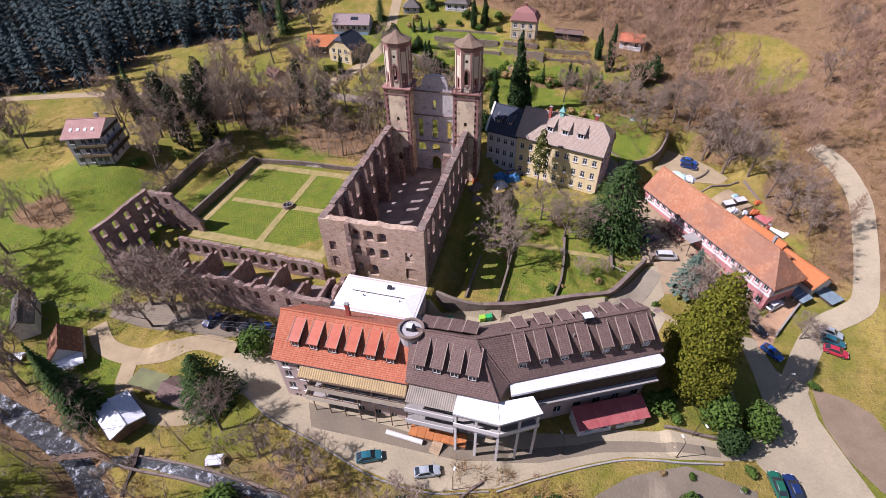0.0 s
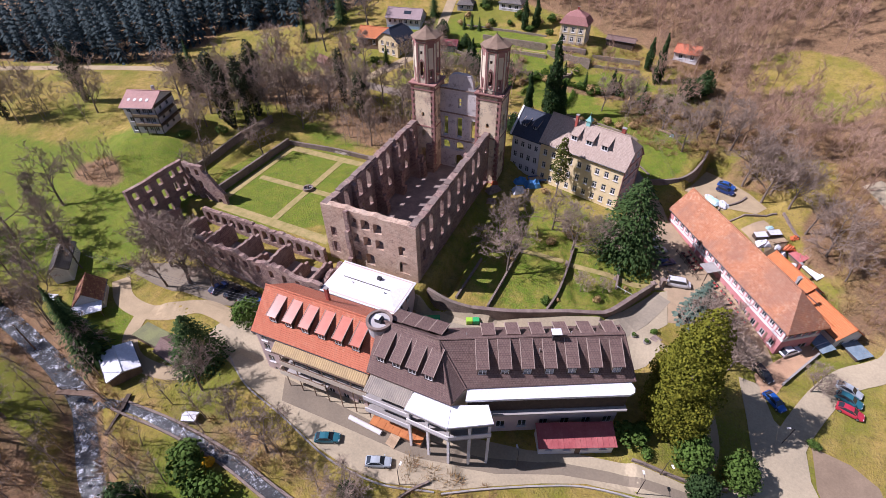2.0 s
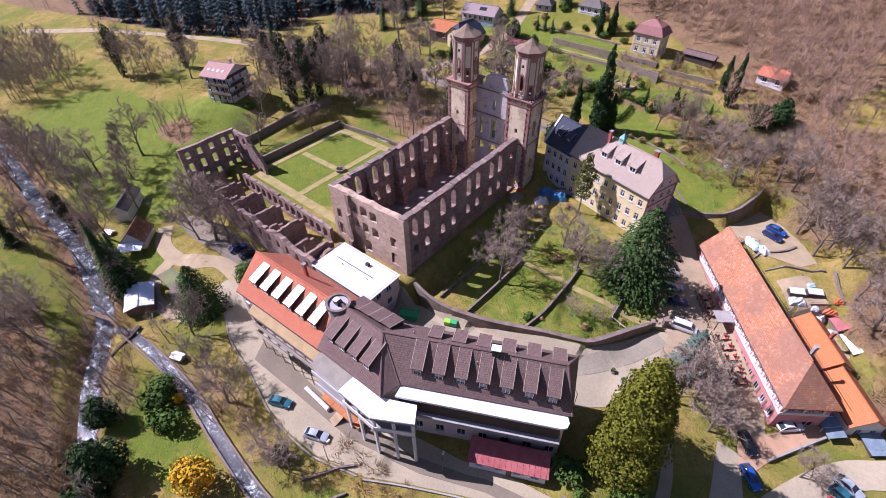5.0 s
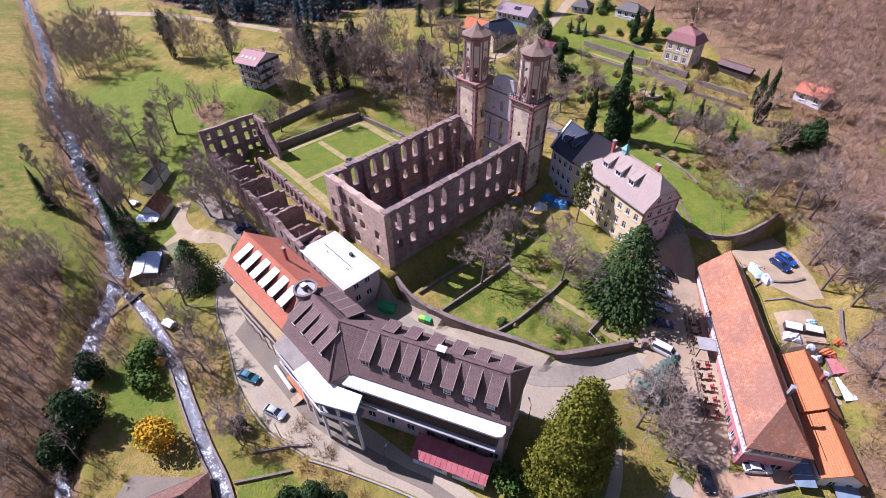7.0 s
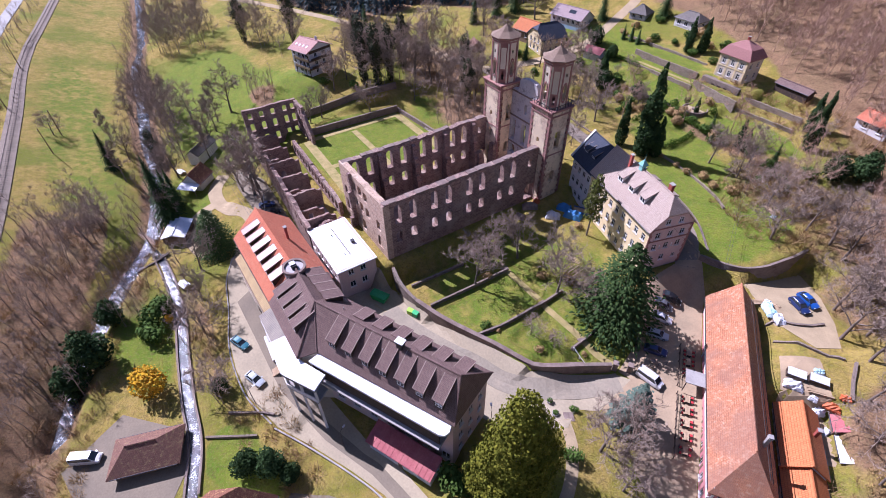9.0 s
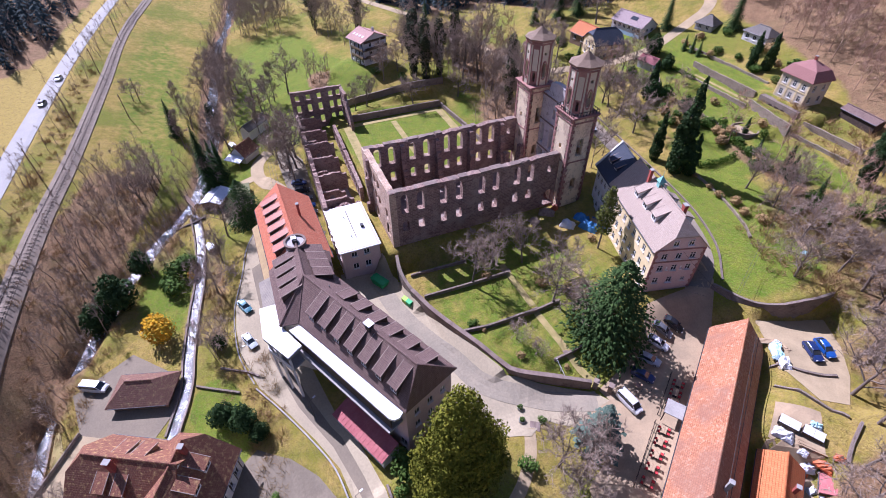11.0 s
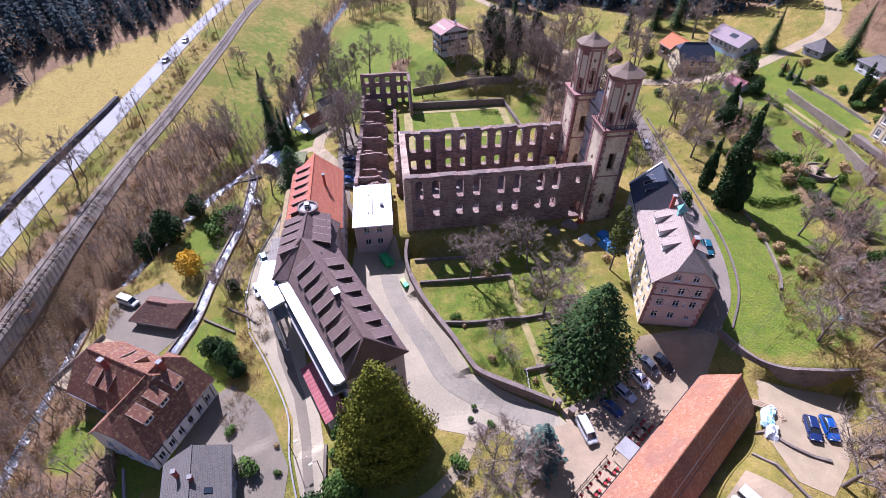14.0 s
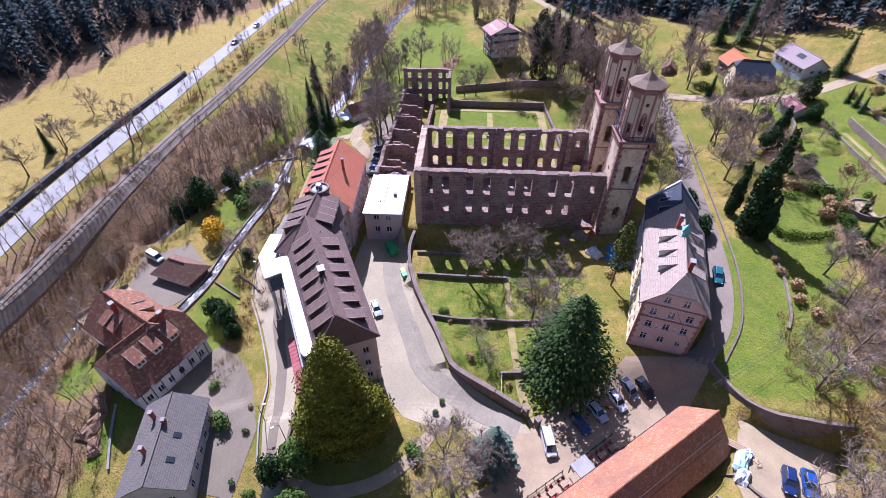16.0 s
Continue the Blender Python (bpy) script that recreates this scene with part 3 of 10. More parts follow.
def pad(z, x, y, cx, cy, hx, hy, turn, level, soft=1.5, sx=0.0, sy=0.0):
    """Level (or tilt) the land inside a turned rectangle."""
    c, s = math.cos(radians(turn)), math.sin(radians(turn))
    u, v = (x - cx) * c + (y - cy) * s, -(x - cx) * s + (y - cy) * c
    w = (1 - smooth(hx - soft / 2, hx + soft / 2, np.abs(u))) * (1 - smooth(hy - soft / 2, hy + soft / 2, np.abs(v)))
    return z * (1 - w) + (level + sx * u + sy * v) * w


def ground(x, y):
    x, y = np.asarray(x, float), np.asarray(y, float)
    ys, yr = stream_y(x), rail_y(x)
    # north-east side of the stream, rising to the hill
    north = np.interp(y, [-45, -35, -15, 0, 12, 26, 40, 54, 64, 84, 104, 130, 190, 270, 420, 900, 2500],
                      [-4.6, -4.3, -3.4, -2.2, -1.0, 0.6, 3.2, 6.0, 9.4, 12.6, 18.0, 27, 52, 88, 140, 220, 260])
    # far west the valley floor stays low for longer
    flat = np.interp(y, [-60, -20, 5, 30, 60, 75, 110, 190, 300, 900, 2500], [-5, -3.6, 1.5, 6.5, 8.2, 10.5, 20, 58, 105, 230, 260])
    w = smooth(-30.0, -75.0, x)
    north = north * (1 - w) + flat * w
    north = north + smooth(78, 150, x) * smooth(-30, 30, y) * 14 - smooth(45, 70, x) * smooth(60, 10, y) * 3.0
    bank = np.interp(y - ys, [0, 1.8, 4, 9], [-8.2, -7.6, -5.4, 0])
    nw = smooth(1.5, 9, y - ys)
    east = bank * (1 - nw) + north * nw
    # south-west side: bank, meadow, railway, road, wooded slope
    u = (ys - y) / np.maximum(ys - yr, 5.0)
    west = np.interp(u, [0, 0.08, 0.2, 0.6, 0.85, 1.0], [-8.2, -7.6, -5.2, -1.6, 1.6, 3.4])
    d = yr - y
    far = np.interp(d, [0, 3, 10, 13, 20, 60, 110, 260, 500, 2500], [3.4, 3.4, 5.0, 5.6, 5.6, 8.0, 22, 75, 150, 260])
    z = np.where(y > ys, east, np.where(d > 0, far, west))
    # levelled places
    z = pad(z, x, y, -10.9, 22, 13.5, 26.5, 0, 2.6, 3)            # church
    z = pad(z, x, y, -46, 19, 23.5, 19.0, 0, 3.7, 2)             # cloister garden
    z = pad(z, x, y, -42, -5.5, 26, 5.2, -1, 1.4, 2)              # convent range
    z = pad(z, x, y, -33, -19, 18, 6.0, -4, -2.2, 4)              # lane under the convent
    z = pad(z, x, y, 23.5, 20, 12.5, 18, 6, 0.4, 1.2, 0.01, 0.05)   # lawns
    z = pad(z, x, y, 35.5, 24, 9.0, 11.5, 20, -0.4, 1.2, -0.03, 0.08)
    z = pad(z, x, y, 11.5, 14, 5.0, 15, 0, 0.6, 1.5, -0.05, 0.03)
    z = pad(z, x, y, 2.5, -31, 30, 6.0, 2, -3.3, 2.5, -0.033)                # front drive
    z = pad(z, x, y, 22, -7, 28, 8.0, 21, -2.5, 6.0, -0.02)                  # lane behind the long range
    z = pad(z, x, y, 33, -21, 14, 6.5, 22, -4.5, 2.0)
    z = pad(z, x, y, 50, 31, 10, 21, 0, -1.7, 10, 0.0, 0.10)              # yard
    z = pad(z, x, y, 21, 48, 15, 9, -14, 3.0, 6)                    # hall
    z = pad(z, x, y, 59.8, 58.2, 9.9, 7.2, -22, 4.6, 1.0)                  # upper yard behind the barn
    z = pad(z, x, y, 73, 36, 7.0, 5.5, -52, -0.6, 2)
    z = pad(z, x, y, 14, -58, 15, 10.0, 20, -4.8, 3)                  # lower court
    z = pad(z, x, y, 40, -40, 9, 10, 20, -5.2, 3)
    z = pad(z, x, y, -96, 21, 12, 12, 19, 9.0, 15)                    # chalet knoll
    z = pad(z, x, y, 6.0, 109.5, 10, 5.5, -4, 20.6, 1.6)              # manor
    # garden terraces on the hillside
    z = pad(z, x, y, 6.6, 102.0, 7.4, 2.0, -12, 18.8, 0.5)
    z = pad(z, x, y, -14.0, 108.2, 11.5, 2.6, -3, 19.9, 0.7)
    z = pad(z, x, y, -12.0, 103.3, 11.0, 1.9, -2, 17.6, 0.5)
    z = pad(z, x, y, -6.5, 96.2, 9.0, 4.4, -1, 15.1, 0.8, 0.0, 0.09)
    z = pad(z, x, y, 6.2, 80.9, 5.8, 4.6, 8, 12.5, 0.8, 0.0, 0.04)
    z = pad(z, x, y, 23.0, 93.0, 11.5, 4.2, -4, 14.7, 0.9, 0.0, 0.06)
    z = pad(z, x, y, 21.5, 101.2, 7.5, 2.0, 0, 17.4, 0.6, 0.0, 0.05)
    return z


def blob(x, y, cx, cy, rx, ry, soft=0.35):
    d = np.sqrt(((x - cx) / rx) ** 2 + ((y - cy) / ry) ** 2)
    return 1 - smooth(1 - soft, 1 + soft, d)


def north_edge(x):
    """Edge of the fir forest beyond the lane."""
    return np.interp(x, [-900, -300, -175, -160, -150, -141, -136, -128, -115, -101, -89, -74, -62], [40, 20, 48, 55, 59, 64, 74, 88, 92, 97, 108, 121, 138])


def south_edge(x):
    """Edge of the forest beyond the valley road."""
    return np.minimum(np.interp(x, [-300, -198, -158, -128, -111, -71, -56, -41, -20, 60], [-72, -82, -93, -111, -119, -126, -131, -135, -146, -170]), rail_y(x) - 23)


def woodland(x, y):
    """Where the land lies under trees, 0 to 1."""
    x, y = np.asarray(x, float), np.asarray(y, float)
    hill = smooth(-3, 4, y - np.interp(x, [-75, -58, -50, -42, -30, -18, -10, 0, 10, 15, 28, 42, 53, 64, 150], [165, 150, 136, 130, 129, 128, 125, 122, 119, 115, 112, 101, 88, 78, 60])) * smooth(-70, -60, x) * (1 - blob(x, y, 77, 104, 17, 15, 0.25))
    hill = np.maximum(hill, smooth(-2, 4, y - north_edge(x)) * smooth(-60, -68, x))
    hill = np.maximum(hill, smooth(2, -4, y - south_edge(x)))
    hill = np.maximum(hill, smooth(77, 86, x) * smooth(16, 30, y) * (1 - blob(x, y, 77, 104, 17, 15, 0.25)))
    hill = np.maximum(hill, blob(x, y, 62, 84, 22, 20, 0.5) * 0.6)
    hill = np.maximum(hill, smooth(66, 78, y) * smooth(50, 60, x) * (1 - blob(x, y, 77, 104, 17, 15, 0.25)))
    bank = smooth(2, 0, np.abs(y - (stream_y(x) + rail_y(x)) / 2 + 3) - 8) * smooth(-82, -58, x)
    hill = np.maximum(hill, bank)
    hill = np.maximum(hill, np.maximum(blob(x, y, 55, -60, 15, 10) * (1 - blob(x, y, 41.5, -60.5, 4.5, 3.5, 0.3)), blob(x, y, 30, -72, 24, 4.5)))
    hill = np.maximum(hill, blob(x, y, 36, -67.5, 11, 7.5) * (1 - blob(x, y, 41.5, -60.5, 4.5, 3.5, 0.3)))
    hill = np.maximum(hill, 0.8 * blob(x, y, -34, -52, 15, 5, 0.5))
    hill = np.maximum(hill, 0.55 * blob(x, y, -10, -41, 30, 3.5, 0.6))
    hill = np.maximum(hill, 0.6 * blob(x, y, 68, 66, 12, 6, 0.5))
    hill = np.maximum(hill, 0.85 * blob(x, y, 80, 48, 6, 11, 0.4))
    hill = np.maximum(hill, blob(x, y, -76, 62, 22, 12, 0.5) * 0.9)
    hill = np.maximum(hill, blob(x, y, -40, 52, 20, 10, 0.6) * 0.75)
    hill = np.maximum(hill, blob(x, y, -8, 80, 13, 8, 0.4) * 0.38)
    hill = np.maximum(hill, blob(x, y, -28, 84, 14, 9, 0.4) * 0.36)
    hill = np.maximum(hill, blob(x, y, 36, 82, 10, 9, 0.4) * 0.6)
    hill = np.maximum(hill, blob(x, y, 20, 87, 14, 2.5, 0.4) * 0.7)
    hill = np.maximum(hill, 0.9 * blob(x, y, -104, 4, 10, 4.5, 0.5))
    hill = np.maximum(hill, smooth(7, 3, np.abs(y - stream_y(x))) * 0.9)
    return np.maximum(hill, smooth(6, 1, np.abs(y - rail_y(x) + 6)) * 0.5)


def dryness(x, y):
    x, y = np.asarray(x, float), np.asarray(y, float)
    green = blob(x, y, -46, 19, 22, 18, 0.1)
    green = np.maximum(green, 0.6 * blob(x, y, 25, 20, 24, 22, 0.3))
    green = np.maximum(green, blob(x, y, -98, -4, 34, 26))
    green = np.maximum(green, blob(x, y, -130, -9, 42, 19, 0.25))
    green = np.maximum(green, 0.9 * blob(x, y, 8, 82, 12, 8, 0.3))
    green = np.maximum(green, blob(x, y, 21, 76, 12, 5, 0.3))
    green = np.maximum(green, blob(x, y, -6.5, 96, 10, 5, 0.2))
    green = np.maximum(green, blob(x, y, -14, 108.4, 12.5, 3.2, 0.2))
    green = np.maximum(green, blob(x, y, 23, 93, 12.5, 4.8, 0.2))
    green = np.maximum(green, blob(x, y, -22, 108, 19, 4, 0.3))
    green = np.maximum(green, blob(x, y, 24, 67, 14, 4.5, 0.3))
    green = np.maximum(green, blob(x, y, 36, 66, 12, 14, 0.3))
    green = np.maximum(green, 0.6 * blob(x, y, -30, 102, 40, 14))
    green = np.maximum(green, 0.52 * blob(x, y, -125, -56, 75, 11, 0.3))
    green = np.maximum(green, 0.8 * smooth(4.0, 2.2, np.abs(y - rail_y(x) + 21.5)) * smooth(40, 20, x))
    green = np.maximum(green, 0.7 * blob(x, y, -62, -34, 12, 8))
    green = np.maximum(green, blob(x, y, 21, -42, 6, 4.5, 0.3))
    green = np.maximum(green, blob(x, y, 51, -49.6, 7, 3, 0.3))
    green = np.maximum(green, blob(x, y, 41.5, -60.5, 4.5, 3.5, 0.3))
    green = np.maximum(green, 0.7 * blob(x, y, 28, -41, 10, 5))
    green = np.maximum(green, 0.6 * blob(x, y, -50, 44, 14, 5))
    green = np.maximum(green, 0.7 * blob(x, y, -12, -51, 14, 6))
    return 1 - green


def strawness(x, y):
    """Where the grass is bleached to straw."""
    x, y = np.asarray(x, float), np.asarray(y, float)
    z = smooth(-9, -13, y - rail_y(x)) * smooth(70, 40, x)
    z = np.maximum(z, 0.36 * smooth(-6, -11, y - stream_y(x)) * smooth(-45, -60, x) * smooth(2, 6, y - rail_y(x)))
    z = np.maximum(z, 0.8 * blob(x, y, 88, 46, 9, 26, 0.4))
    z = np.maximum(z, 0.45 * blob(x, y, 77, 104, 15, 13, 0.3))
    z = np.maximum(z, 0.6 * blob(x, y, 74, 57, 7, 9, 0.5))
    return np.maximum(z, 0.6 * blob(x, y, 92, 14, 6, 10, 0.4)) * (1 - 0.9 * woodland(x, y) * np.where(y > -60, 0.6, 1.0))


def spaced(lo, hi, step, reach, grow=1.13):
    mid = list(np.arange(lo, hi + step / 2, step))
    d, out = step, mid[:]
    a = mid[-1]
    while a < reach:
        d *= grow
        a += d
        out.append(a)
    d, a = step, mid[0]
    while a > -reach:
        d *= grow
        a -= d
        out.insert(0, a)
    return np.array(out)


XS, YS = spaced(-80.0, 98.4, 0.8, 2300), spaced(-72.0, 118.4, 0.8, 2300)
GX, GY = np.meshgrid(XS, YS)
GZ = ground(GX, GY)
nx, ny = len(XS), len(YS)
verts = np.stack([GX, GY, GZ], -1).reshape(-1, 3)
ii = (np.arange(ny - 1)[:, None] * nx + np.arange(nx - 1)[None, :]).ravel()
quads = np.stack([ii, ii + 1, ii + nx + 1, ii + nx], -1)
land = bpy.data.meshes.new("land")
land.from_pydata(verts.tolist(), [], quads.tolist())
for name, field in (("dry", dryness(GX, GY)), ("wood", woodland(GX, GY) * (1 - 0.3 * smooth(-38, -48, GY) * smooth(-100, -86, GY))), ("straw", strawness(GX, GY))):
    land.attributes.new(name, "FLOAT", "POINT").data.foreach_set("value", field.ravel().astype(np.float32))
land.materials.append(LAND)
land.polygons.foreach_set("use_smooth", [True] * len(land.polygons))
tagged(new("ground", land), "grassy valley floor and wooded hillsides, patchy green and dry", "ground", kind="structure")


def drape(name, poly, material, label, category, lift=0.07, kind="structure"):
    """A flat covering laid on the land inside a plan polygon."""
    bm = bmesh.new()
    bm.faces.new([bm.verts.new((x, y, 0)) for x, y in poly])
    xs, ys = [p[0] for p in poly], [p[1] for p in poly]
    for lines, lo, hi, axis in ((XS, min(xs), max(xs), (1, 0, 0)), (YS, min(ys), max(ys), (0, 1, 0))):
        for v in lines[(lines > lo) & (lines < hi)]:
            bmesh.ops.bisect_plane(bm, geom=bm.verts[:] + bm.edges[:] + bm.faces[:], plane_co=(v * axis[0], v * axis[1], 0), plane_no=axis)
    co = np.array([v.co[:2] for v in bm.verts])
    for v, z in zip(bm.verts, ground(co[:, 0], co[:, 1])):
        v.co.z = float(z) + lift
    bmesh.ops.triangulate(bm, faces=[f for f in bm.faces if len(f.verts) > 4])
    for f in bm.faces:
        if f.normal.z < 0:
            f.normal_flip()
    ext = bmesh.ops.extrude_face_region(bm, geom=bm.faces[:])
    for v in [v for v in bm.verts if v not in ext["geom"]]:
        v.co.z -= lift + 0.1
    ob = new(name, to_mesh(bm, material))
    return tagged(ob, label, category, kind=kind)


def curve(points, step=1.5):
    """A smooth line through plan points, sampled evenly (Catmull-Rom)."""
    p = [Vector(q) for q in points]
    p = [2 * p[0] - p[1]] + p + [2 * p[-1] - p[-2]]
    out = []
    for i in range(1, len(p) - 2):
        n = max(1, int((p[i + 1] - p[i]).length / step))
        for k in range(n):
            t = k / n
            out.append(0.5 * (2 * p[i] + (p[i + 1] - p[i - 1]) * t + (2 * p[i - 1] - 5 * p[i] + 4 * p[i + 1] - p[i + 2]) * t * t + (3 * p[i] - p[i - 1] - 3 * p[i + 1] + p[i + 2]) * t ** 3))
    return out + [p[-2]]


def band(points, width, lift=0.08, depth=0.25, step=1.5, across=4, shift=0.0, level=None):
    """Mesh of a strip laid along a plan line."""
    line = curve(points, step)
    bm = bmesh.new()
    rows = []
    for i, p in enumerate(line):
        d = (line[min(i + 1, len(line) - 1)] - line[max(i - 1, 0)]).normalized()
        n = Vector((-d.y, d.x))
        row = []
        for k in range(across + 1):
            q = p + n * (shift + width * (k / across - 0.5))
            z = float(ground(q.x, q.y)) if level is None else level(p.x, p.y)
            row.append(bm.verts.new((q.x, q.y, z + lift)))
        rows.append(row)
    low = [[bm.verts.new(v.co - Vector((0, 0, depth))) for v in (r[0], r[-1])] for r in rows]
    for i in range(len(rows) - 1):
        a, b = rows[i], rows[i + 1]
        for k in range(across):
            bm.faces.new((a[k], b[k], b[k + 1], a[k + 1]))
        bm.faces.new((a[0], low[i][0], low[i + 1][0], b[0]))
        bm.faces.new((a[-1], b[-1], low[i + 1][1], low[i][1]))
    return bm


def strip(name, points, width, material, label, category, **more):
    return structure(name, band(points, width, **more), material, label, category)


def line_wall(points, height, thick=0.5, foot=0.6, step=1.5, ragged=0.0, top=None):
    """A free-standing wall along a plan line, its crown following the land or at a given height."""
    line = curve(points, step)
    bm = bmesh.new()
    rows = []
    for i, p in enumerate(line):
        d = (line[min(i + 1, len(line) - 1)] - line[max(i - 1, 0)]).normalized()
        n = Vector((-d.y, d.x)) * thick / 2
        g = float(ground(p.x, p.y))
        z = (g + height if top is None else top(p.x, p.y)) + ragged * random.uniform(-1, 1)
        lo = min(float(ground(p.x + n.x * 3, p.y + n.y * 3)), float(ground(p.x - n.x * 3, p.y - n.y * 3)), g) - foot
        rows.append([bm.verts.new(c) for c in ((p.x - n.x, p.y - n.y, lo), (p.x - n.x, p.y - n.y, z), (p.x + n.x, p.y + n.y, z), (p.x + n.x, p.y + n.y, lo))])
    for a, b in zip(rows, rows[1:]):
        for k in range(3):
            bm.faces.new((a[k], b[k], b[k + 1], a[k + 1]))
    bm.faces.new(rows[0])
    bm.faces.new(rows[-1][::-1])
    return bm


# ---- roads, yards and paths ----
drape("front_drive", [(-34, -20), (-36, -26), (-28.4, -28.5), (-20.2, -31.7), (-10.5, -33.8), (-1.2, -36.3), (4.7, -36.9), (12, -36.6), (20.7, -34), (27.5, -30), (34.5, -26.4), (41, -23.6),
                      (48.8, -22.5), (56, -20.6), (62, -18.6), (62, -15.5), (55, -17.4), (47.4, -17.6), (38.2, -19.4), (31, -22), (20, -24), (5, -24.5), (-18, -24), (-24, -18)], PALE_DRIVE,
      "pale worn drive in front of the guest house", "driveway")
drape("asphalt_patch", [(-12, -31.8), (-14.5, -27.6), (6, -28.6), (24, -26.4), (33, -23.4), (36, -22.0), (44, -20.2), (56, -18.5), (56, -20.0), (46, -21.6), (37, -23.8), (27, -28), (14, -31.2), (2, -31.4)], ASPHALT,
      "darker asphalt patch along the drive", "asphalt", 0.11)
drape("back_lane", [(-1, -13), (0.5, -3.2), (6, -1.2), (12.5, -0.6), (20, 1.8), (30.4, 6.4), (37.6, 9.2), (42.6, 16.8), (46.5, 22.5), (49, 24), (50, 15), (47.5, 11.6), (49.5, 7.5), (47, 2), (43, -1.5), (38, -4.2), (26, -9), (13, -14)], PALE_DRIVE,
      "pale concrete lane behind the guest house", "lane")
strip("lane_asphalt", [(9, -5.2), (14, -4.3), (20, -2.4), (30, 1.8), (37.2, 4.8), (42.6, 11), (46.2, 17.6), (48.2, 22)], 3.8, LANE_TAR, "grey asphalt roadway along the garden wall", "road", lift=0.12, across=4)
strip("lane_seam", [(6, -7.2), (17.3, -3.1), (25.5, 0.2), (31.8, 2.7), (38.5, 6.0), (42.2, 9.1), (45.6, 13.2)], 0.45, GRAVEL, "pale worn gutter stones along the lane", "gutter", lift=0.10, across=1)
drape("courtyard", [(46.5, 23.5), (44.4, 30.5), (40.3, 37.5), (36.6, 41), (36.8, 50), (33, 56.5), (38.5, 55), (44.9, 50.2), (52, 40), (60, 29), (68.5, 16.5), (70, 12), (66, 10), (60, 12), (57.5, 17), (50, 15.5), (49, 24)], COBBLE,
      "pinkish cobbled courtyard beside the inn", "courtyard")
drape("forecourt", [(66.2, 9.5), (69.5, 13.5), (75.2, 20.2), (78.0, 19.2), (71.0, 9.0), (69.2, 5.0), (67.0, 4.6)], PAVING, "terracotta paved forecourt of the inn", "forecourt", 0.10)
drape("east_road", [(63.4, 7.5), (67.0, 7.5), (69.4, 1), (74.0, -2.5), (74.4, -8), (78, -17), (83, -30), (74, -30), (66, -23), (62, -19), (62, -15), (66.4, -12), (65, -1)], PALE_DRIVE, "pale village road junction", "road", 0.10)
strip("uphill_road", [(71.6, -7), (71.8, -2.4), (74.9, 4.3), (78.4, 10.3), (82, 14.6), (86.2, 17.4), (89.8, 20.8), (92, 28.5), (93.6, 37.9), (94.7, 47.6), (93.9, 54.8), (92, 60), (88, 66)], 4.6, PALE_DRIVE, "pale village road bending uphill", "road", lift=0.14, across=6)
drape("stony_lot", [(75.0, -1.6), (80.5, -2.6), (84, -5), (86, -12), (84, -20), (80.6, -19), (77.2, -14.5), (75.2, -9)], LOT, "bare brown stony parking lot beside the road", "parking lot", 0.05)
structure("forecourt_parapet", line_wall([(70.9, 9.0), (74, 13.6), (77.2, 18.2)], 0.8, 0.35), CONCRETE, "pale parapet along the inn forecourt", "wall")
drape("upper_yard", [(48.6, 55.4), (50.4, 58.8), (51.6, 61.6), (52.6, 64.6), (53.6, 67.4), (59.2, 64.4), (64, 60), (67.5, 55), (65, 51.5), (58, 51.2)], GRAVEL, "sandy parking yard behind the inn", "parking yard")
drape("works_yard", [(62, 46), (66.5, 49.5), (74, 42.5), (78, 37), (73.5, 33), (68, 37)], COBBLE, "cluttered work yard behind the inn", "yard")
strip("hill_road", [(-60, 72), (-44, 70), (-28, 68.3), (-9, 65.4), (8, 63.5), (24, 60.6), (34, 56.5), (39, 51)], 3.6, ASPHALT_DARK, "narrow tarred road climbing behind the church", "road", across=4)
strip("valley_lane", [(-260, 10), (-200, 36), (-173, 46.5), (-155, 53), (-136, 58.6), (-120, 60.6), (-93, 65), (-74, 69), (-60, 72), (-52, 82), (-46, 92), (-43.4, 101), (-43.4, 108), (-44.2, 114), (-45.2, 122), (-46.4, 128), (-50.5, 133), (-60, 138), (-80, 146)], 3.8, GRAVEL, "pale lane curving through the hamlet", "lane", across=4)
strip("garden_path", [(13, 21), (20, 21.2), (26, 21.3), (33.5, 21.8), (42, 22.8), (46, 24.2)], 1.4, GARDEN_PATH, "straight gravel path through the lawns", "path", lift=0.06, across=2)
strip("cottage_lane", [(-32, -21), (-41, -20.5), (-48, -24), (-54, -25.8), (-61, -25), (-67, -21)], 3.8, GRAVEL, "sandy lane to the garden cottage", "lane", across=4)
strip("shed_path", [(-54, -26), (-51, -32), (-45, -35.6), (-36, -35), (-31, -31)], 3.0, GRAVEL, "sandy track past the sheds", "path", across=4)
drape("convent_yard", [(-66, -18.4), (-66.4, -15.6), (-56, -12), (-44, -11.6), (-33, -12.2), (-31, -16.4), (-38, -18.6), (-48, -19), (-58, -19.2)], ASPHALT, "grey asphalt yard under the convent ruin", "yard")
strip("convent_lane", [(-34, -19), (-26, -17.2), (-19, -16.8), (-17, -13.5)], 5.0, ASPHALT, "lane under the convent ruin", "lane", across=4)
drape("lower_court", [(2, -57), (8, -67), (24, -63), (28, -56), (20, -50), (17, -46.4), (11, -48.5)], ASPHALT, "asphalt court below the stream", "court")
drape("side_drive", [(32, -36), (33.9, -39), (38.5, -41), (44.8, -43.2), (48.5, -37), (57, -31.5), (60, -30.5), (61, -24), (50, -23.2), (41.3, -27), (36, -31)], ASPHALT, "asphalt drive beside the claret-roofed house", "drive")
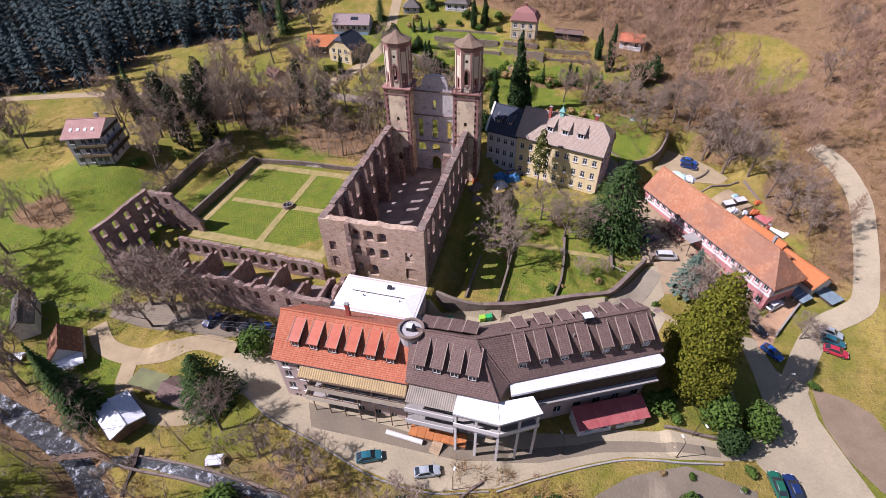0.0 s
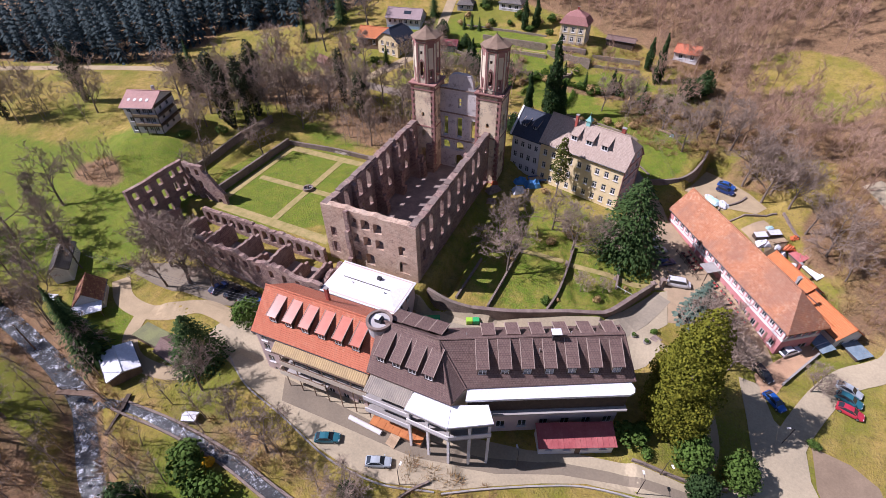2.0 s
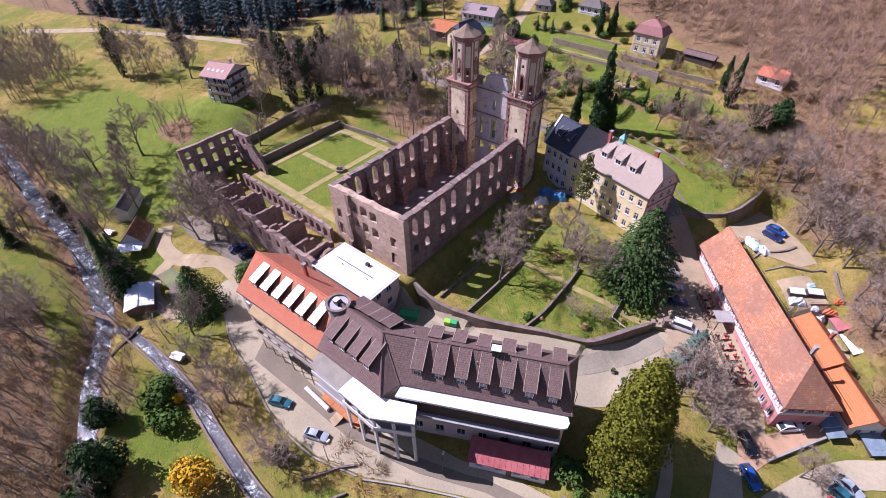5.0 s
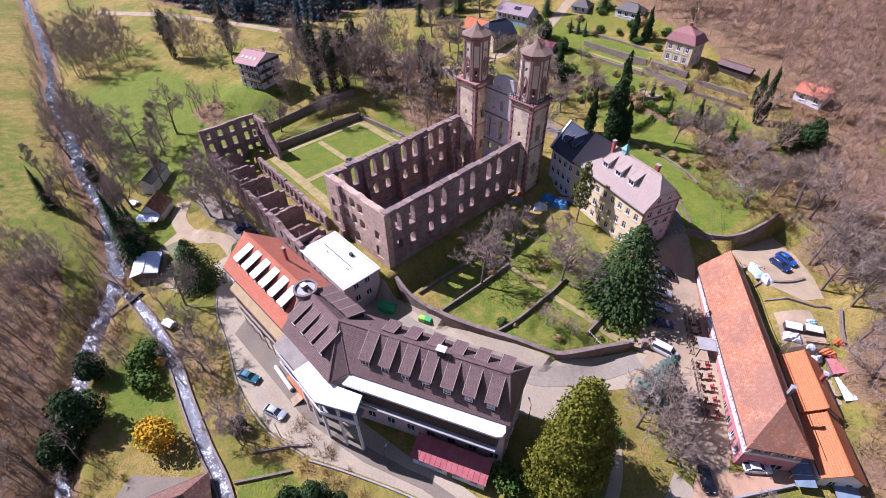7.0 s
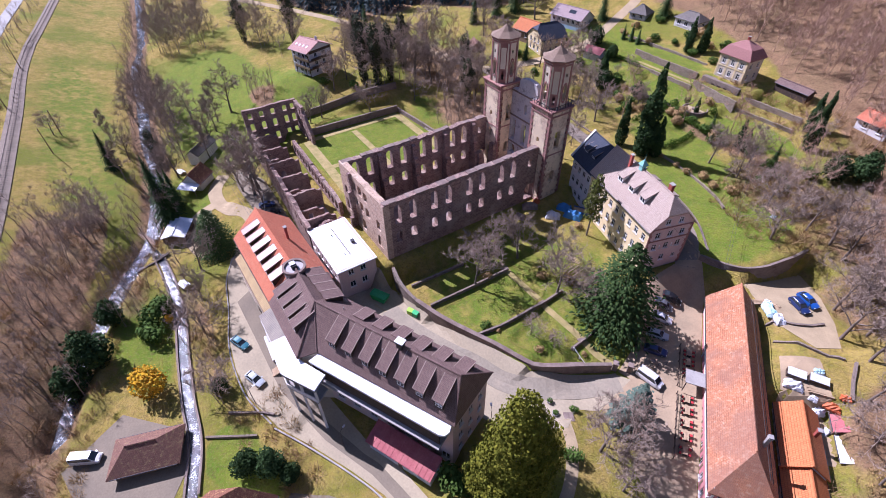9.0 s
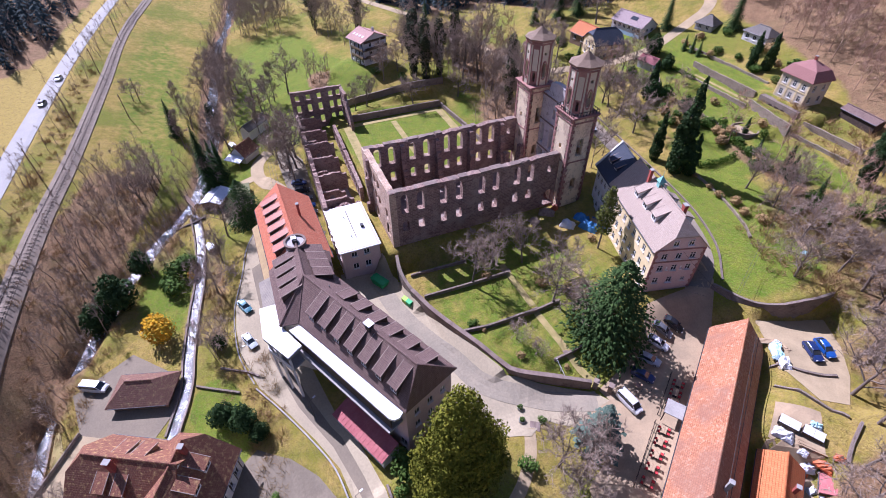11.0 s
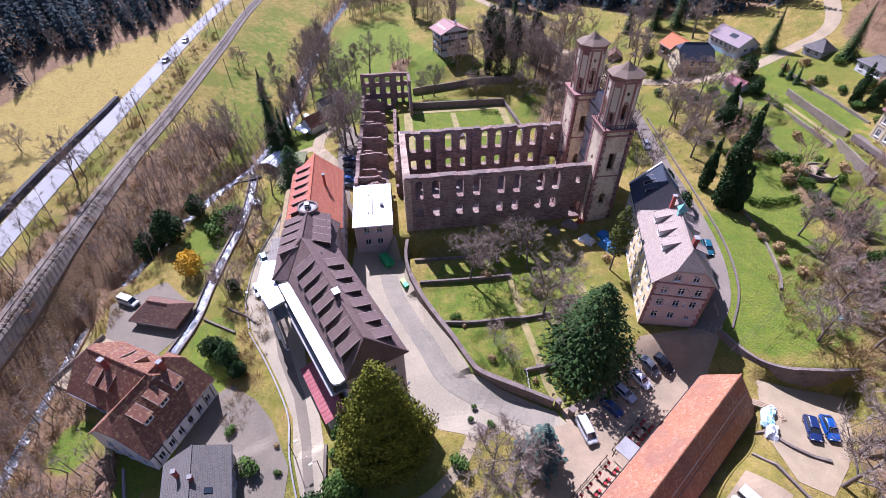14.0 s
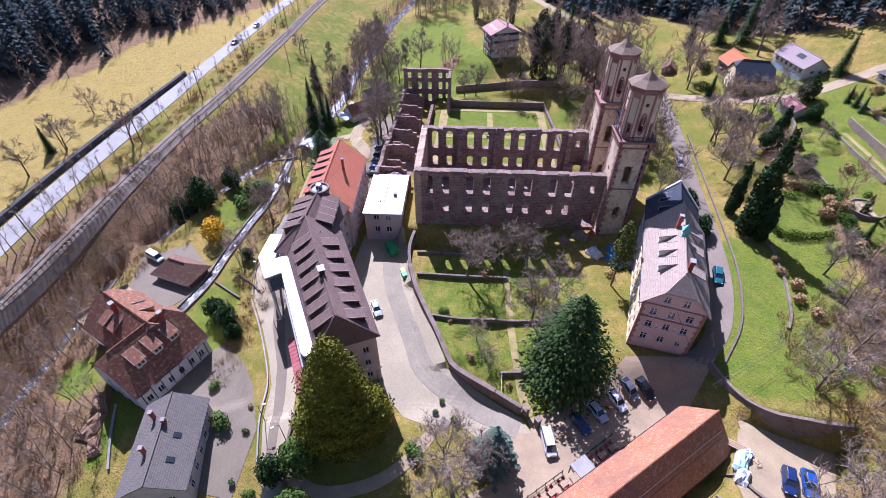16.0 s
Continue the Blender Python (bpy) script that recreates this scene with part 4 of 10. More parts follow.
strip("south_path", [(48, 8), (52, 6), (56, 2), (58.5, -3), (59.5, -10), (57, -16)], 2.0, GRAVEL, "curving garden path under the evergreen", "path", across=2)
# valley road and railway
strip("valley_road", [(-900, 10), (-330, -66), (-230, -79), (-164, -84.8), (-104, -87.6), (-58, -89.2), (-30, -90.8), (-5, -91), (16, -90.5), (60, -88), (120, -80), (260, -60)], 5.6, VALLEY_TAR, "two-lane valley road above the railway", "road", step=6, lift=0.15, depth=1.0)
RAIL = [(-900, 30), (-300, -54), (-200, -68), (-130, -71.5), (-72, -74.5), (-34, -77.5), (20, -79), (60, -79), (160, -72)]
strip("rail_bed", RAIL, 4.4, BALLAST, "brown ballast bed of a single railway line", "railway", step=4, lift=0.25, depth=0.8)
track = thing("railway_track", "single railway track with rusty rails on sleepers", "railway track")
for s in (-0.72, 0.72):
    part("rail", band(RAIL, 0.07, lift=0.52, depth=0.16, step=4, across=1, shift=s), STEEL, track)
bm = bmesh.new()
line = [p for p in curve(RAIL, 1.4) if -230 < p.x < 60]
for i in range(1, len(line)):
    p, d = line[i], (line[i] - line[i - 1]).normalized()
    n, z = Vector((-d.y, d.x)), float(ground(line[i].x, line[i].y)) + 0.26
    v = [bm.verts.new((*(p + n * a + d * b), z + c)) for c in (0, 0.05) for a, b in ((-1.25, -0.13), (1.25, -0.13), (1.25, 0.13), (-1.25, 0.13))]
    for f in ((4, 5, 6, 7), (0, 1, 5, 4), (1, 2, 6, 5), (2, 3, 7, 6), (3, 0, 4, 7)):
        bm.faces.new([v[k] for k in f])
tagged(part("sleeper", bm, plain("weathered sleepers", rgb(0.215, 0.175, 0.132), rgb(0.235, 0.19, 0.145), 0.95), track), kind="stuff")
# retaining wall by the road; its shaded side's dark is put into the colour
structure("road_wall", line_wall([(-78, -92.2), (-66, -92.7), (-38, -94.6), (-14, -95.4), (12, -95.2), (40, -94)], 1.5, 1.2, 0.6, 2, 0.05), plain("dark wet stone", rgb(0.05, 0.048, 0.05), rgb(0.075, 0.07, 0.068), 0.9), "dark low stone wall along the valley road", "wall")

# ---- water ----
def water_level(x, y):
    return float(np.interp(x, [-300, -60, -40, -20, 40], [-7.0, -7.1, -7.2, -7.4, -7.6]))


strip("stream", [(-400, -4), (-228, -23), (-187, -31), (-150, -34), (-112, -37.5), (-88, -38), (-70, -40.6), (-60, -42.6), (-50, -45.4), (-43.5, -49.2), (-36, -54), (-28, -58.2), (-20, -62.4), (-6, -67), (4, -70.2), (14, -72.4), (40, -72.8), (60, -71.6)], 3.8, WATER, "fast shallow stream with white rapids", "stream", level=water_level, lift=0.0, depth=0.4, across=6)
strip("mill_race", [(-46, -46), (-38, -43.6), (-28, -43.2), (-15, -43.6), (-5, -45), (6, -46.3), (15, -47), (24, -49.5), (34, -52)], 1.7, WATER, "narrow white-water mill race", "mill race", lift=0.16, depth=0.5, across=3)
for s, nm in ((-1.1, "near"), (1.1, "far")):
    pts = [(-40, -44.0), (-28, -43.2), (-15, -43.6), (-5, -45), (6, -46.3), (15, -47), (24, -49.5)]
    structure("race_wall", band(pts, 0.4, lift=0.5, depth=1.2, across=1, shift=s), STONE_WALL, "stone edge of the mill race", "wall")

# ---- garden walls ----
def rim(x, y):
    return float(np.interp(x, [3, 12, 20, 30, 37, 43, 46], [2.2, 0.9, 0.7, 0.4, -0.1, -0.3, -0.4]))


structure("retaining_wall", line_wall([(2.2, -0.2), (7, -0.9), (12.5, -0.2), (20, 2.2), (30.4, 7.0), (36.0, 9.4), (38.4, 11.2), (42.6, 18.0), (45.4, 22.4)], 1, 0.7, 1.0, 1.2, top=rim), STONE_WALL, "curving stone retaining wall below the lawns", "wall")
structure("retaining_coping", line_wall([(12.5, -0.25), (20, 2.15), (30.4, 6.95), (36.0, 9.35), (38.4, 11.15), (42.6, 17.95)], 1, 0.9, -0.6, 1.2, top=lambda x, y: rim(x, y) + 0.12), CAPSTONE, "pale coping on the retaining wall", "coping")
for pts, h, lab in (([(15.0, 1.6), (15.6, 12), (15.9, 21)], 0.8, "low stone wall across the shaded lawn"), ([(26.3, 5.6), (27.2, 10), (27.5, 16), (27.4, 22.6), (27.2, 27)], 0.9, "low stone wall across the lawn"),
                    ([(38.4, 19.0), (38.3, 23.2), (38, 26)], 0.7, "short stone wall beside the path"), ([(8.2, 1.0), (9.0, 14)], 0.7, "low wall near the church")):
    structure("lawn_wall", line_wall(pts, h, 0.4), STONE_WALL, lab, "wall")
structure("cloister_wall", line_wall([(-61.8, 5), (-61.5, 20), (-61.2, 36.4)], 2.1, 0.6), STONE_WALL, "low wall on the cloister garden's edge", "wall")
structure("cloister_wall", line_wall([(-61.4, 36.6), (-50, 37.5), (-38, 38.6), (-24, 40)], 1.3, 0.6), STONE_WALL, "low wall along the cloister garden", "wall")
structure("park_wall", line_wall([(-77, 7), (-74, 22), (-70.5, 41.5)], 2.2, 0.6), STONE_WALL, "dark boundary wall of the park", "wall")
structure("yard_wall", line_wall([(56.6, 51.2), (59.4, 53.0), (61.6, 55.4), (63.0, 58.0)], 0.4, 0.4, 2.0, 0.8, 0.05), STONE_WALL, "curved stone wall holding the parking yard", "wall")
structure("boundary_wall", line_wall([(70.4, 52.6), (72.0, 49.0), (73.6, 46.2)], 0.5, 0.4, 1.2, 0.9, 0.12), STONE_WALL, "rough stone wall round the work yard", "wall")
structure("terrace_wall", line_wall([(59.6, 48.8), (64.2, 50.3), (69.0, 51.9)], 0.5, 0.35, 1.6, 0.9, 0.05), STONE_WALL, "terrace wall behind the inn", "wall")
structure("yard_wall", line_wall([(39.4, 53.8), (43.4, 54.8), (46.8, 56.2), (49.2, 58.6), (50.6, 61.4), (51.6, 64.4), (52.2, 68)], 0.5, 0.5, 1.5, 0.9, 0.06, top=lambda x, y: float(ground(x - 2.2, y + 1.6)) + 0.25), STONE_WALL, "tall stone wall holding the slope above the yard", "wall")
# hillside terraces below the little manor
HILL_STONE = ashlar("old terrace stone", rgb(0.33, 0.26, 0.20), rgb(0.22, 0.17, 0.13), rgb(0.17, 0.16, 0.09), 0.25, 0.5, 0.03, 0.45)
for pts, z in (([(-25.6, 105.9), (-13.5, 105.3), (-2.4, 104.9)], 20.1), ([(-23.4, 101.7), (-12, 101.2), (-0.9, 100.8)], 17.8), ([(-0.9, 101.6), (6.2, 99.9), (14.0, 98.3)], 19.2), ([(14.1, 98.9), (21.5, 98.9), (29.2, 98.8)], 17.5), ([(13.6, 103.4), (21.5, 103.4), (28.8, 103.2)], 19.0), ([(-15.4, 91.5), (-6.5, 91.4), (2.4, 91.3)], 14.9)):
    structure("hill_wall", line_wall(pts, 0, 0.5, 1.0, 0.9, 0.1, top=lambda x, y, z=z: z), HILL_STONE, "old retaining wall of rough stone on the garden hillside", "wall")
for pts, h in (([(9, 73.2), (19.9, 72.2), (30.6, 69.2), (34.5, 67.1)], 0.45), ([(-34, 111.6), (-24, 111.6), (-4, 111)], 0.5), ([(-34, 97), (-28, 95.4), (-24, 92.6)], 0.9)):
    structure("hill_wall", line_wall(pts, h, 0.45, 1.0, 0.9, 0.12), HILL_STONE, "low stone wall on the garden hillside", "wall")
strip("terrace_path", [(-22, 103.6), (-12, 103.3), (-2, 102.9)], 1.1, GARDEN_PATH, "narrow path between the hillside terraces", "path", across=2)
structure("bend_wall", line_wall([(-32, 71.6), (-12, 69), (4, 67), (20, 64.6), (32, 61), (39.5, 56)], 0.35, 0.3, 0.6), STONE_WALL, "low wall beside the climbing road", "wall")
structure("drive_kerb", line_wall([(-28.4, -27.6), (-20.2, -31.9), (-10.5, -34.1), (-1.2, -36.6), (4.7, -37.2), (12, -36.9), (19.5, -34.8)], 0.22, 0.25, 0.3), CONCRETE, "low kerb along the drive", "kerb")
structure("drive_wall", line_wall([(20.7, -34.6), (27.5, -30.6), (34.5, -27), (41, -24.3), (48.8, -23.1), (56, -21.2)], 0.4, 0.26, 1.2), CONCRETE, "pale wall holding the drive above the stream", "wall")
structure("drive_wall", line_wall([(47, -17.2), (55, -16.9), (62, -15)], 0.6, 0.4, 0.8), STONE_WALL, "stone wall beside the road", "wall")
# cloister garden paths
for pts, w in (([(-57, 18.6), (-27, 18.6)], 1.8), ([(-41.3, 4), (-41.3, 34)], 1.8), ([(-58.6, 4.0), (-24.2, 3.0)], 2.6), ([(-25.2, 4), (-25.2, 36)], 2.2), ([(-58.8, 35), (-24, 35)], 2.4), ([(-59.0, 4), (-59.0, 35)], 2.0)):
    strip("cloister_path", pts, w, GARDEN_PATH, "sandy path of the cloister garden", "path", lift=0.06 + 0.004 * pts[0][0] % 0.02, across=2)

# ---- the ruined church ----
church = thing("church_ruin", "roofless red sandstone abbey church with two towers", "church")
UPPER = (3.3, 7.0, 12.4, 16.2, 21.8, 25.4, 30.9, 34.5)
random.seed(3)


def crumble(base, amount, freq=0.45, seed=0.0):
    """A worn wall crown."""
    return lambda u: base + amount * (noise.noise((u * freq, seed, 0.3)) + 0.5 * noise.cell((u * 1.1, seed, 1.7)) - 0.25)


def nave_holes(flip):
    holes = []
    for y in UPPER:
        u = 44.0 - y if flip else y
        holes.append((u - 0.85, u + 0.85, 11.6, 16.4, 1))
        holes.append((u - 0.75, u + 0.75, 6.6, 9.3, 2))
    for y, v0, v1, w in ((39.6, 12.8, 14.6, 1.1), (42.6, 11.4, 14.4, 1.0)):
        u = 44.0 - y if flip else y
        holes.append((u - w / 2, u + w / 2, v0, v1, 0))
    u = 44.0 - 40.4 if flip else 40.4
    holes.append((u - 1.5, u + 1.5, 3.2, 7.6, 1))
    return holes


bm = bmesh.new()
wall(bm, (0, 0), (0, 44), 0.2, 17.4, 1.5, nave_holes(False), crumble(17.35, 0.25, seed=1), 1.1)
part("nave_wall", bm, RUIN, church)
bm = bmesh.new()
wall(bm, (-21.8, 44), (-21.8, 0), 1.0, 17.2, 1.5, nave_holes(True), crumble(17.1, 0.35, seed=5), 1.1)
part("nave_wall", bm, RUIN, church)
south = [(7.4, 0.9, 13.2, 15.7, 2), (10.4, 1.0, 13.3, 15.8, 2), (13.2, 0.95, 13.2, 15.6, 2), (2.2, 0.75, 9.2, 11.6, 0), (7.6, 0.8, 9.4, 11.6, 0), (10.4, 0.9, 9.0, 11.5, 2), (13.3, 0.95, 9.0, 11.5, 2),
         (18.6, 0.9, 9.1, 11.6, 2), (2.0, 1.1, 4.6, 7.6, 2), (7.4, 0.9, 4.4, 6.9, 2), (10.6, 1.0, 3.8, 6.8, 2), (18.8, 1.15, 4.3, 7.4, 2)]
bm = bmesh.new()
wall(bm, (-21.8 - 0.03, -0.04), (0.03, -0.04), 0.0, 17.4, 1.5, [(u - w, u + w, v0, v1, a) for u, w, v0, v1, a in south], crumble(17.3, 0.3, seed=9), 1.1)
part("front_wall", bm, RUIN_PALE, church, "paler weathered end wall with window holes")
# broken stump of a cross wall on the end wall
for k in range(7):
    z0 = 0.5 + 2.4 * k
    d = 1.5 - 0.12 * k + 0.35 * math.sin(2.1 * k)
    part("stump_block", a_box(-15.9 - 0.12 * (k % 2), -15.0, -d, 0.02, z0, z0 + 2.39), RUIN, church)
# copings, in worn and broken lengths
for x in (-0.75, -21.05):
    y = 0.3
    while y < 43.2:
        n = min(random.uniform(0.9, 3.4), 43.8 - y)
        if random.random() < 0.8:
            zt = 17.2 + random.uniform(-0.1, 0.14) - (0.0 if x > -2 else 0.2)
            dx = random.uniform(-0.12, 0.12)
            part("coping", a_box(x + dx - random.uniform(0.5, 0.8), x + dx + random.uniform(0.5, 0.8), y, y + n - random.uniform(0.03, 0.3), zt - 0.3, zt + random.uniform(0.08, 0.3)), CAPSTONE, church)
        y += n
# crumbling piers of the vanished vault along both long walls
def pier(x0, side, y, tall):
    bm = bmesh.new()
    n = 9
    prof = []
    for k in range(n):
        z = 2.2 + (tall - 2.2) * k / n
        reach = 2.9 - 2.2 * (k / n) ** 1.3 + random.uniform(-0.4, 0.4)
        prof += [(reach, z + random.uniform(0, 0.3)), (reach + random.uniform(-0.15, 0.1), z + (tall - 2.2) / n)]
    prof = [(0.0, 2.2)] + prof + [(0.0, tall + 0.4)]
    for s in (-1, 1):
        bm.faces.new([bm.verts.new((x0 + side * u, y + s * (0.78 - 0.02 * (z - 2)), z)) for u, z in prof][::s])
    bm.verts.ensure_lookup_table()
    m = len(prof)
    for k in range(m):
        a, b = k, (k + 1) % m
        bm.faces.new((bm.verts[a], bm.verts[b], bm.verts[m + b], bm.verts[m + a]))
    return bm


for y in (0.9, 9.7, 19.0, 28.2, 37.2):
    part("pier", pier(-20.3, 1, y, 16.4 + random.uniform(-0.8, 0.6)), RUIN, church)
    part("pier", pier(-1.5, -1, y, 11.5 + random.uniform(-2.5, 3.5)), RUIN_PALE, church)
# buttresses and low stumps inside, chancel end
for x, y, h, w in ((-4.2, 36.5, 8.5, 1.4), (-4.0, 31.2, 7.0, 1.0), (-17.8, 38.0, 9.0, 1.3), (-5.5, 41.0, 10.5, 1.5), (-16.5, 41.6, 11.0, 1.4)):
    bm = bmesh.new()
    for k in range(4):
        s = w * (1 - 0.12 * k)
        z0 = 2.2 + (h - 2.2) * k / 4
        box(bm, x - s, x + s + random.uniform(-0.2, 0.2), y - s * 0.8, y + s * 0.8, z0, 2.2 + (h - 2.2) * (k + 1) / 4)
    part("stump", bm, RUIN, church)
structure("nave_floor", a_box(-20.3, -1.5, 1.5, 46, 2.3, 2.75), NAVE_FLOOR, "dusty stone floor of the roofless nave", "floor")

# west front between the towers: a shaped gable
bm = bmesh.new()
def gable_crown(u):
    x = -15.2 + u
    c = abs(x + 9.6)
    return 29.4 - 0.06 * c * c if c < 2.6 else (29.0 - (c - 2.6) * 1.2 if c < 3.4 else 26.0 - 0.15 * (c - 3.4))
wall(bm, (-15.2, 45.6), (-4.0, 45.6), 2.0, 26.0, 1.2, [(0.7, 2.2, 12.2, 17.8, 0), (4.6, 6.2, 12.2, 17.9, 0), (8.6, 10.0, 12.2, 17.6, 0), (0.5, 2.8, 8.2, 10.9, 1), (4.4, 6.8, 8.2, 10.9, 1), (4.3, 6.9, 2.6, 7.0, 1), (4.9, 5.9, 20.6, 23.2, 1)], gable_crown, 0.5)
part("gable_wall", bm, ashlar("grey front render", rgb(0.50, 0.48, 0.47), rgb(0.42, 0.40, 0.40), rgb(0.56, 0.52, 0.48), 3, 7, 0, 0.5), church, "grey weathered shaped gable between the towers")
for z in (11.4, 18.8, 25.2):
    part("string_course", a_box(-15.2, -4.0, 45.38, 45.6 - 0.02, z, z + 0.3), CAPSTONE, church)


def tower(cx, cy, rail):
    """A square shaft, a cornice, an octagonal belfry and a low tiled cap."""
    t = part("tower", a_box(cx - 2.2, cx + 2.2, cy - 2.2, cy + 2.2, 0.5, 1.2), RED_STONE, church, "bell tower with cream render and red sandstone edges")
    h = 3.15
    corners = [(cx - h, cy - h), (cx + h, cy - h), (cx + h, cy + h), (cx - h, cy + h)]
    bm = bmesh.new()
    sets = [[(2.3, 3.9, 6.0, 9.4, 1), (2.6, 3.6, 12.6, 14.6, 0), (2.7, 3.5, 18.4, 19.6, 1)], [(2.3, 3.9, 17.2, 21.4, 0), (2.4, 3.8, 8.0, 11.0, 1)], [(2.3, 3.9, 17.2, 21.4, 0)], [(2.3, 3.9, 15.0, 18.0, 1), (2.4, 3.8, 8.0, 10.6, 1)]]
    for i in range(4):
        wall(bm, corners[i], corners[(i + 1) % 4], 1.0, 26.6, 0.9, sets[i])
    part("shaft", bm, PLASTER_TOWER, t)
    # quoins: alternating long and short stones
    bm = bmesh.new()
    for sx in (-1, 1):
        for sy in (-1, 1):
            for k in range(30):
                z = 2.0 + 0.82 * k
                a, b = (0.95, 0.55) if k % 2 else (0.55, 0.95)
                x0, y0 = cx + sx * (h + 0.05), cy + sy * (h + 0.05)
                xs, ys = sorted((x0, x0 - sx * a)), sorted((y0, y0 - sy * b))
                box(bm, *xs, *ys, z, z + 0.74)
    tagged(part("cornerstone", bm, RED_STONE, t), kind="stuff")
    for z, s, hh in ((2.0, 0.28, 0.9), (15.6, 0.10, 0.3), (25.4, 0.12, 0.35), (26.6, 0.32, 0.30), (26.9, 0.5, 0.28)):
        bm = bmesh.new()
        o, i = h + s, h - 0.5
        box(bm, cx - o, cx + o, cy - o, cy - i, z, z + hh)
        box(bm, cx - o, cx + o, cy + i, cy + o, z, z + hh)
        box(bm, cx - o, cx - i, cy - i, cy + i, z, z + hh)
        box(bm, cx + i, cx + o, cy - i, cy + i, z, z + hh)
        part("cornice", bm, RED_STONE, t)
    part("gallery_floor", a_box(cx - h + 0.48, cx + h - 0.48, cy - h + 0.48, cy + h - 0.48, 26.7, 27.1), CAPSTONE, t)
    if rail:
        bm = bmesh.new()
        for k in range(9):
            for sx, sy in ((1, 0), (-1, 0), (0, 1), (0, -1)):
                q = -3.3 + 6.6 * k / 8
                x, y = (cx + sx * 3.3, cy + q) if sx else (cx + q, cy + sy * 3.3)
                box(bm, x - 0.05, x + 0.05, y - 0.05, y + 0.05, 27.18, 28.0)
        for a, b, c, d in ((-3.36, 3.36, -3.36, -3.26), (-3.36, 3.36, 3.26, 3.36), (-3.36, -3.26, -3.26, 3.26), (3.26, 3.36, -3.26, 3.26)):
            box(bm, cx + a, cx + b, cy + c, cy + d, 28.0, 28.1)
        part("railing", bm, DARK_METAL, t)
    # octagon
    R = 2.95 / math.cos(math.pi / 8)
    ring8 = ring(cx, cy, R, 8, 22.5)
    side = (Vector(ring8[1]) - Vector(ring8[0])).length
    for i in range(8):
        p, q = ring8[i], ring8[(i + 1) % 8]
        bm = bmesh.new()
        main = i % 2 == 1
        hs = [(side / 2 - 0.55, side / 2 + 0.55, 29.0, 32.4, 1), (side / 2 - 0.3, side / 2 + 0.3, 34.2, 34.9, 0)] if main else [(side / 2 - 0.3, side / 2 + 0.3, 28.0, 30.2, 0)]
        wall(bm, p, q, 27.1, 37.8, 0.5, hs)
        part("belfry_wall", bm, CREAM if main else RED_STONE, t)
        d = (Vector(q) - Vector(p)).normalized()
        n = Vector((d.y, -d.x))
        bm = bmesh.new()
        def slab(u0, u1, z0, z1, o):
            pts = [Vector(p) + d * u0 + n * 0.005, Vector(p) + d * u1 + n * 0.005, Vector(p) + d * u1 + n * o, Vector(p) + d * u0 + n * o]
            prism(bm, [tuple(v) for v in pts], z0, z1)
        slab(0, 0.36, 27.1, 36.6, 0.16)
        slab(side - 0.36, side, 27.1, 36.6, 0.16)
        if not main:
            slab(0.62, side - 0.62, 30.6, 35.6, 0.06)
        part("pilaster", bm, RED_STONE if main else CREAM, t)
        if main:
            bm = bmesh.new()
            for k in range(12):
                t0, t1 = 2 * math.pi * k / 12, 2 * math.pi * (k + 1) / 12
                pts = []
                for tt, rr in ((t0, 1.0), (t1, 1.0), (t1, 1.22), (t0, 1.22)):
                    pts.append(Vector((*(Vector(p) + d * (side / 2 + 0.62 * rr * math.cos(tt))), 30.7 + 1.95 * rr * math.sin(tt))))
                f = [bm.verts.new(v + Vector((*n, 0)) * 0.12) for v in pts]
                g = [bm.verts.new(v + Vector((*n, 0)) * 0.006) for v in pts]
                bm.faces.new(f)
                for j in (0, 2):
                    bm.faces.new((f[j], g[j], g[(j + 1) % 4], f[(j + 1) % 4]))
            bmesh.ops.remove_doubles(bm, verts=bm.verts[:], dist=0.001)
            part("window_surround", bm, RED_STONE, t)
    for z, r, hh in ((36.6, R + 0.16, 0.35), (37.2, R + 0.28, 0.3), (37.5, R + 0.40, 0.28)):
        part("belfry_cornice", a_prism(ring(cx, cy, r, 8, 22.5), z, z + hh), RED_STONE, t)
    eave = [(x, y, 37.8) for x, y in ring(cx, cy, R + 0.55, 8, 22.5)]
    knee = [(x, y, 38.7) for x, y in ring(cx, cy, R * 0.55, 8, 22.5)]
    faces = []
    for i in range(8):
        j = (i + 1) % 8
        faces.append([eave[i], eave[j], knee[j], knee[i]])
        faces.append([knee[i], knee[j], (cx, cy, 40.1)])
    part("cap_roof", shell(faces, 0.15), TILE_TOWER, t)
    bm = bmesh.new()
    tube(bm, (cx, cy, 40.0), (cx, cy, 40.5), 0.12, 0.06, 6)
    part("finial", bm, DARK_METAL, t)


tower(-18.4, 44.9, False)
tower(-0.8, 45.2, True)

# ---- convent ruin ----
convent = thing("convent_ruin", "roofless convent range of broken red sandstone walls", "ruin")
random.seed(8)
holes = [(u - 0.6, u + 0.6, 3.4, 5.6, 2) for u in spread(11, 3.0, 38.6)]
bm = bmesh.new()
wall(bm, (-56.4, -10.54), (-15.5, -12.3), -1.5, 7.3, 1.0, holes, crumble(7.0, 0.9, 0.25, 2), 1.0)
part("outer_wall", bm, RUIN, convent)
holes = [(u - 0.8, u + 0.8, 2.4, 5.0, 1) for u in spread(14, 2.0, 34.5)]
bm = bmesh.new()
wall(bm, (-22.2, -0.9), (-58.5, 0.3), 1.0, 6.2, 0.9, holes, crumble(6.0, 0.5, 0.3, 4), 0.9)
part("arcade_wall", bm, RUIN, convent, "arcaded wall towards the cloister garden")
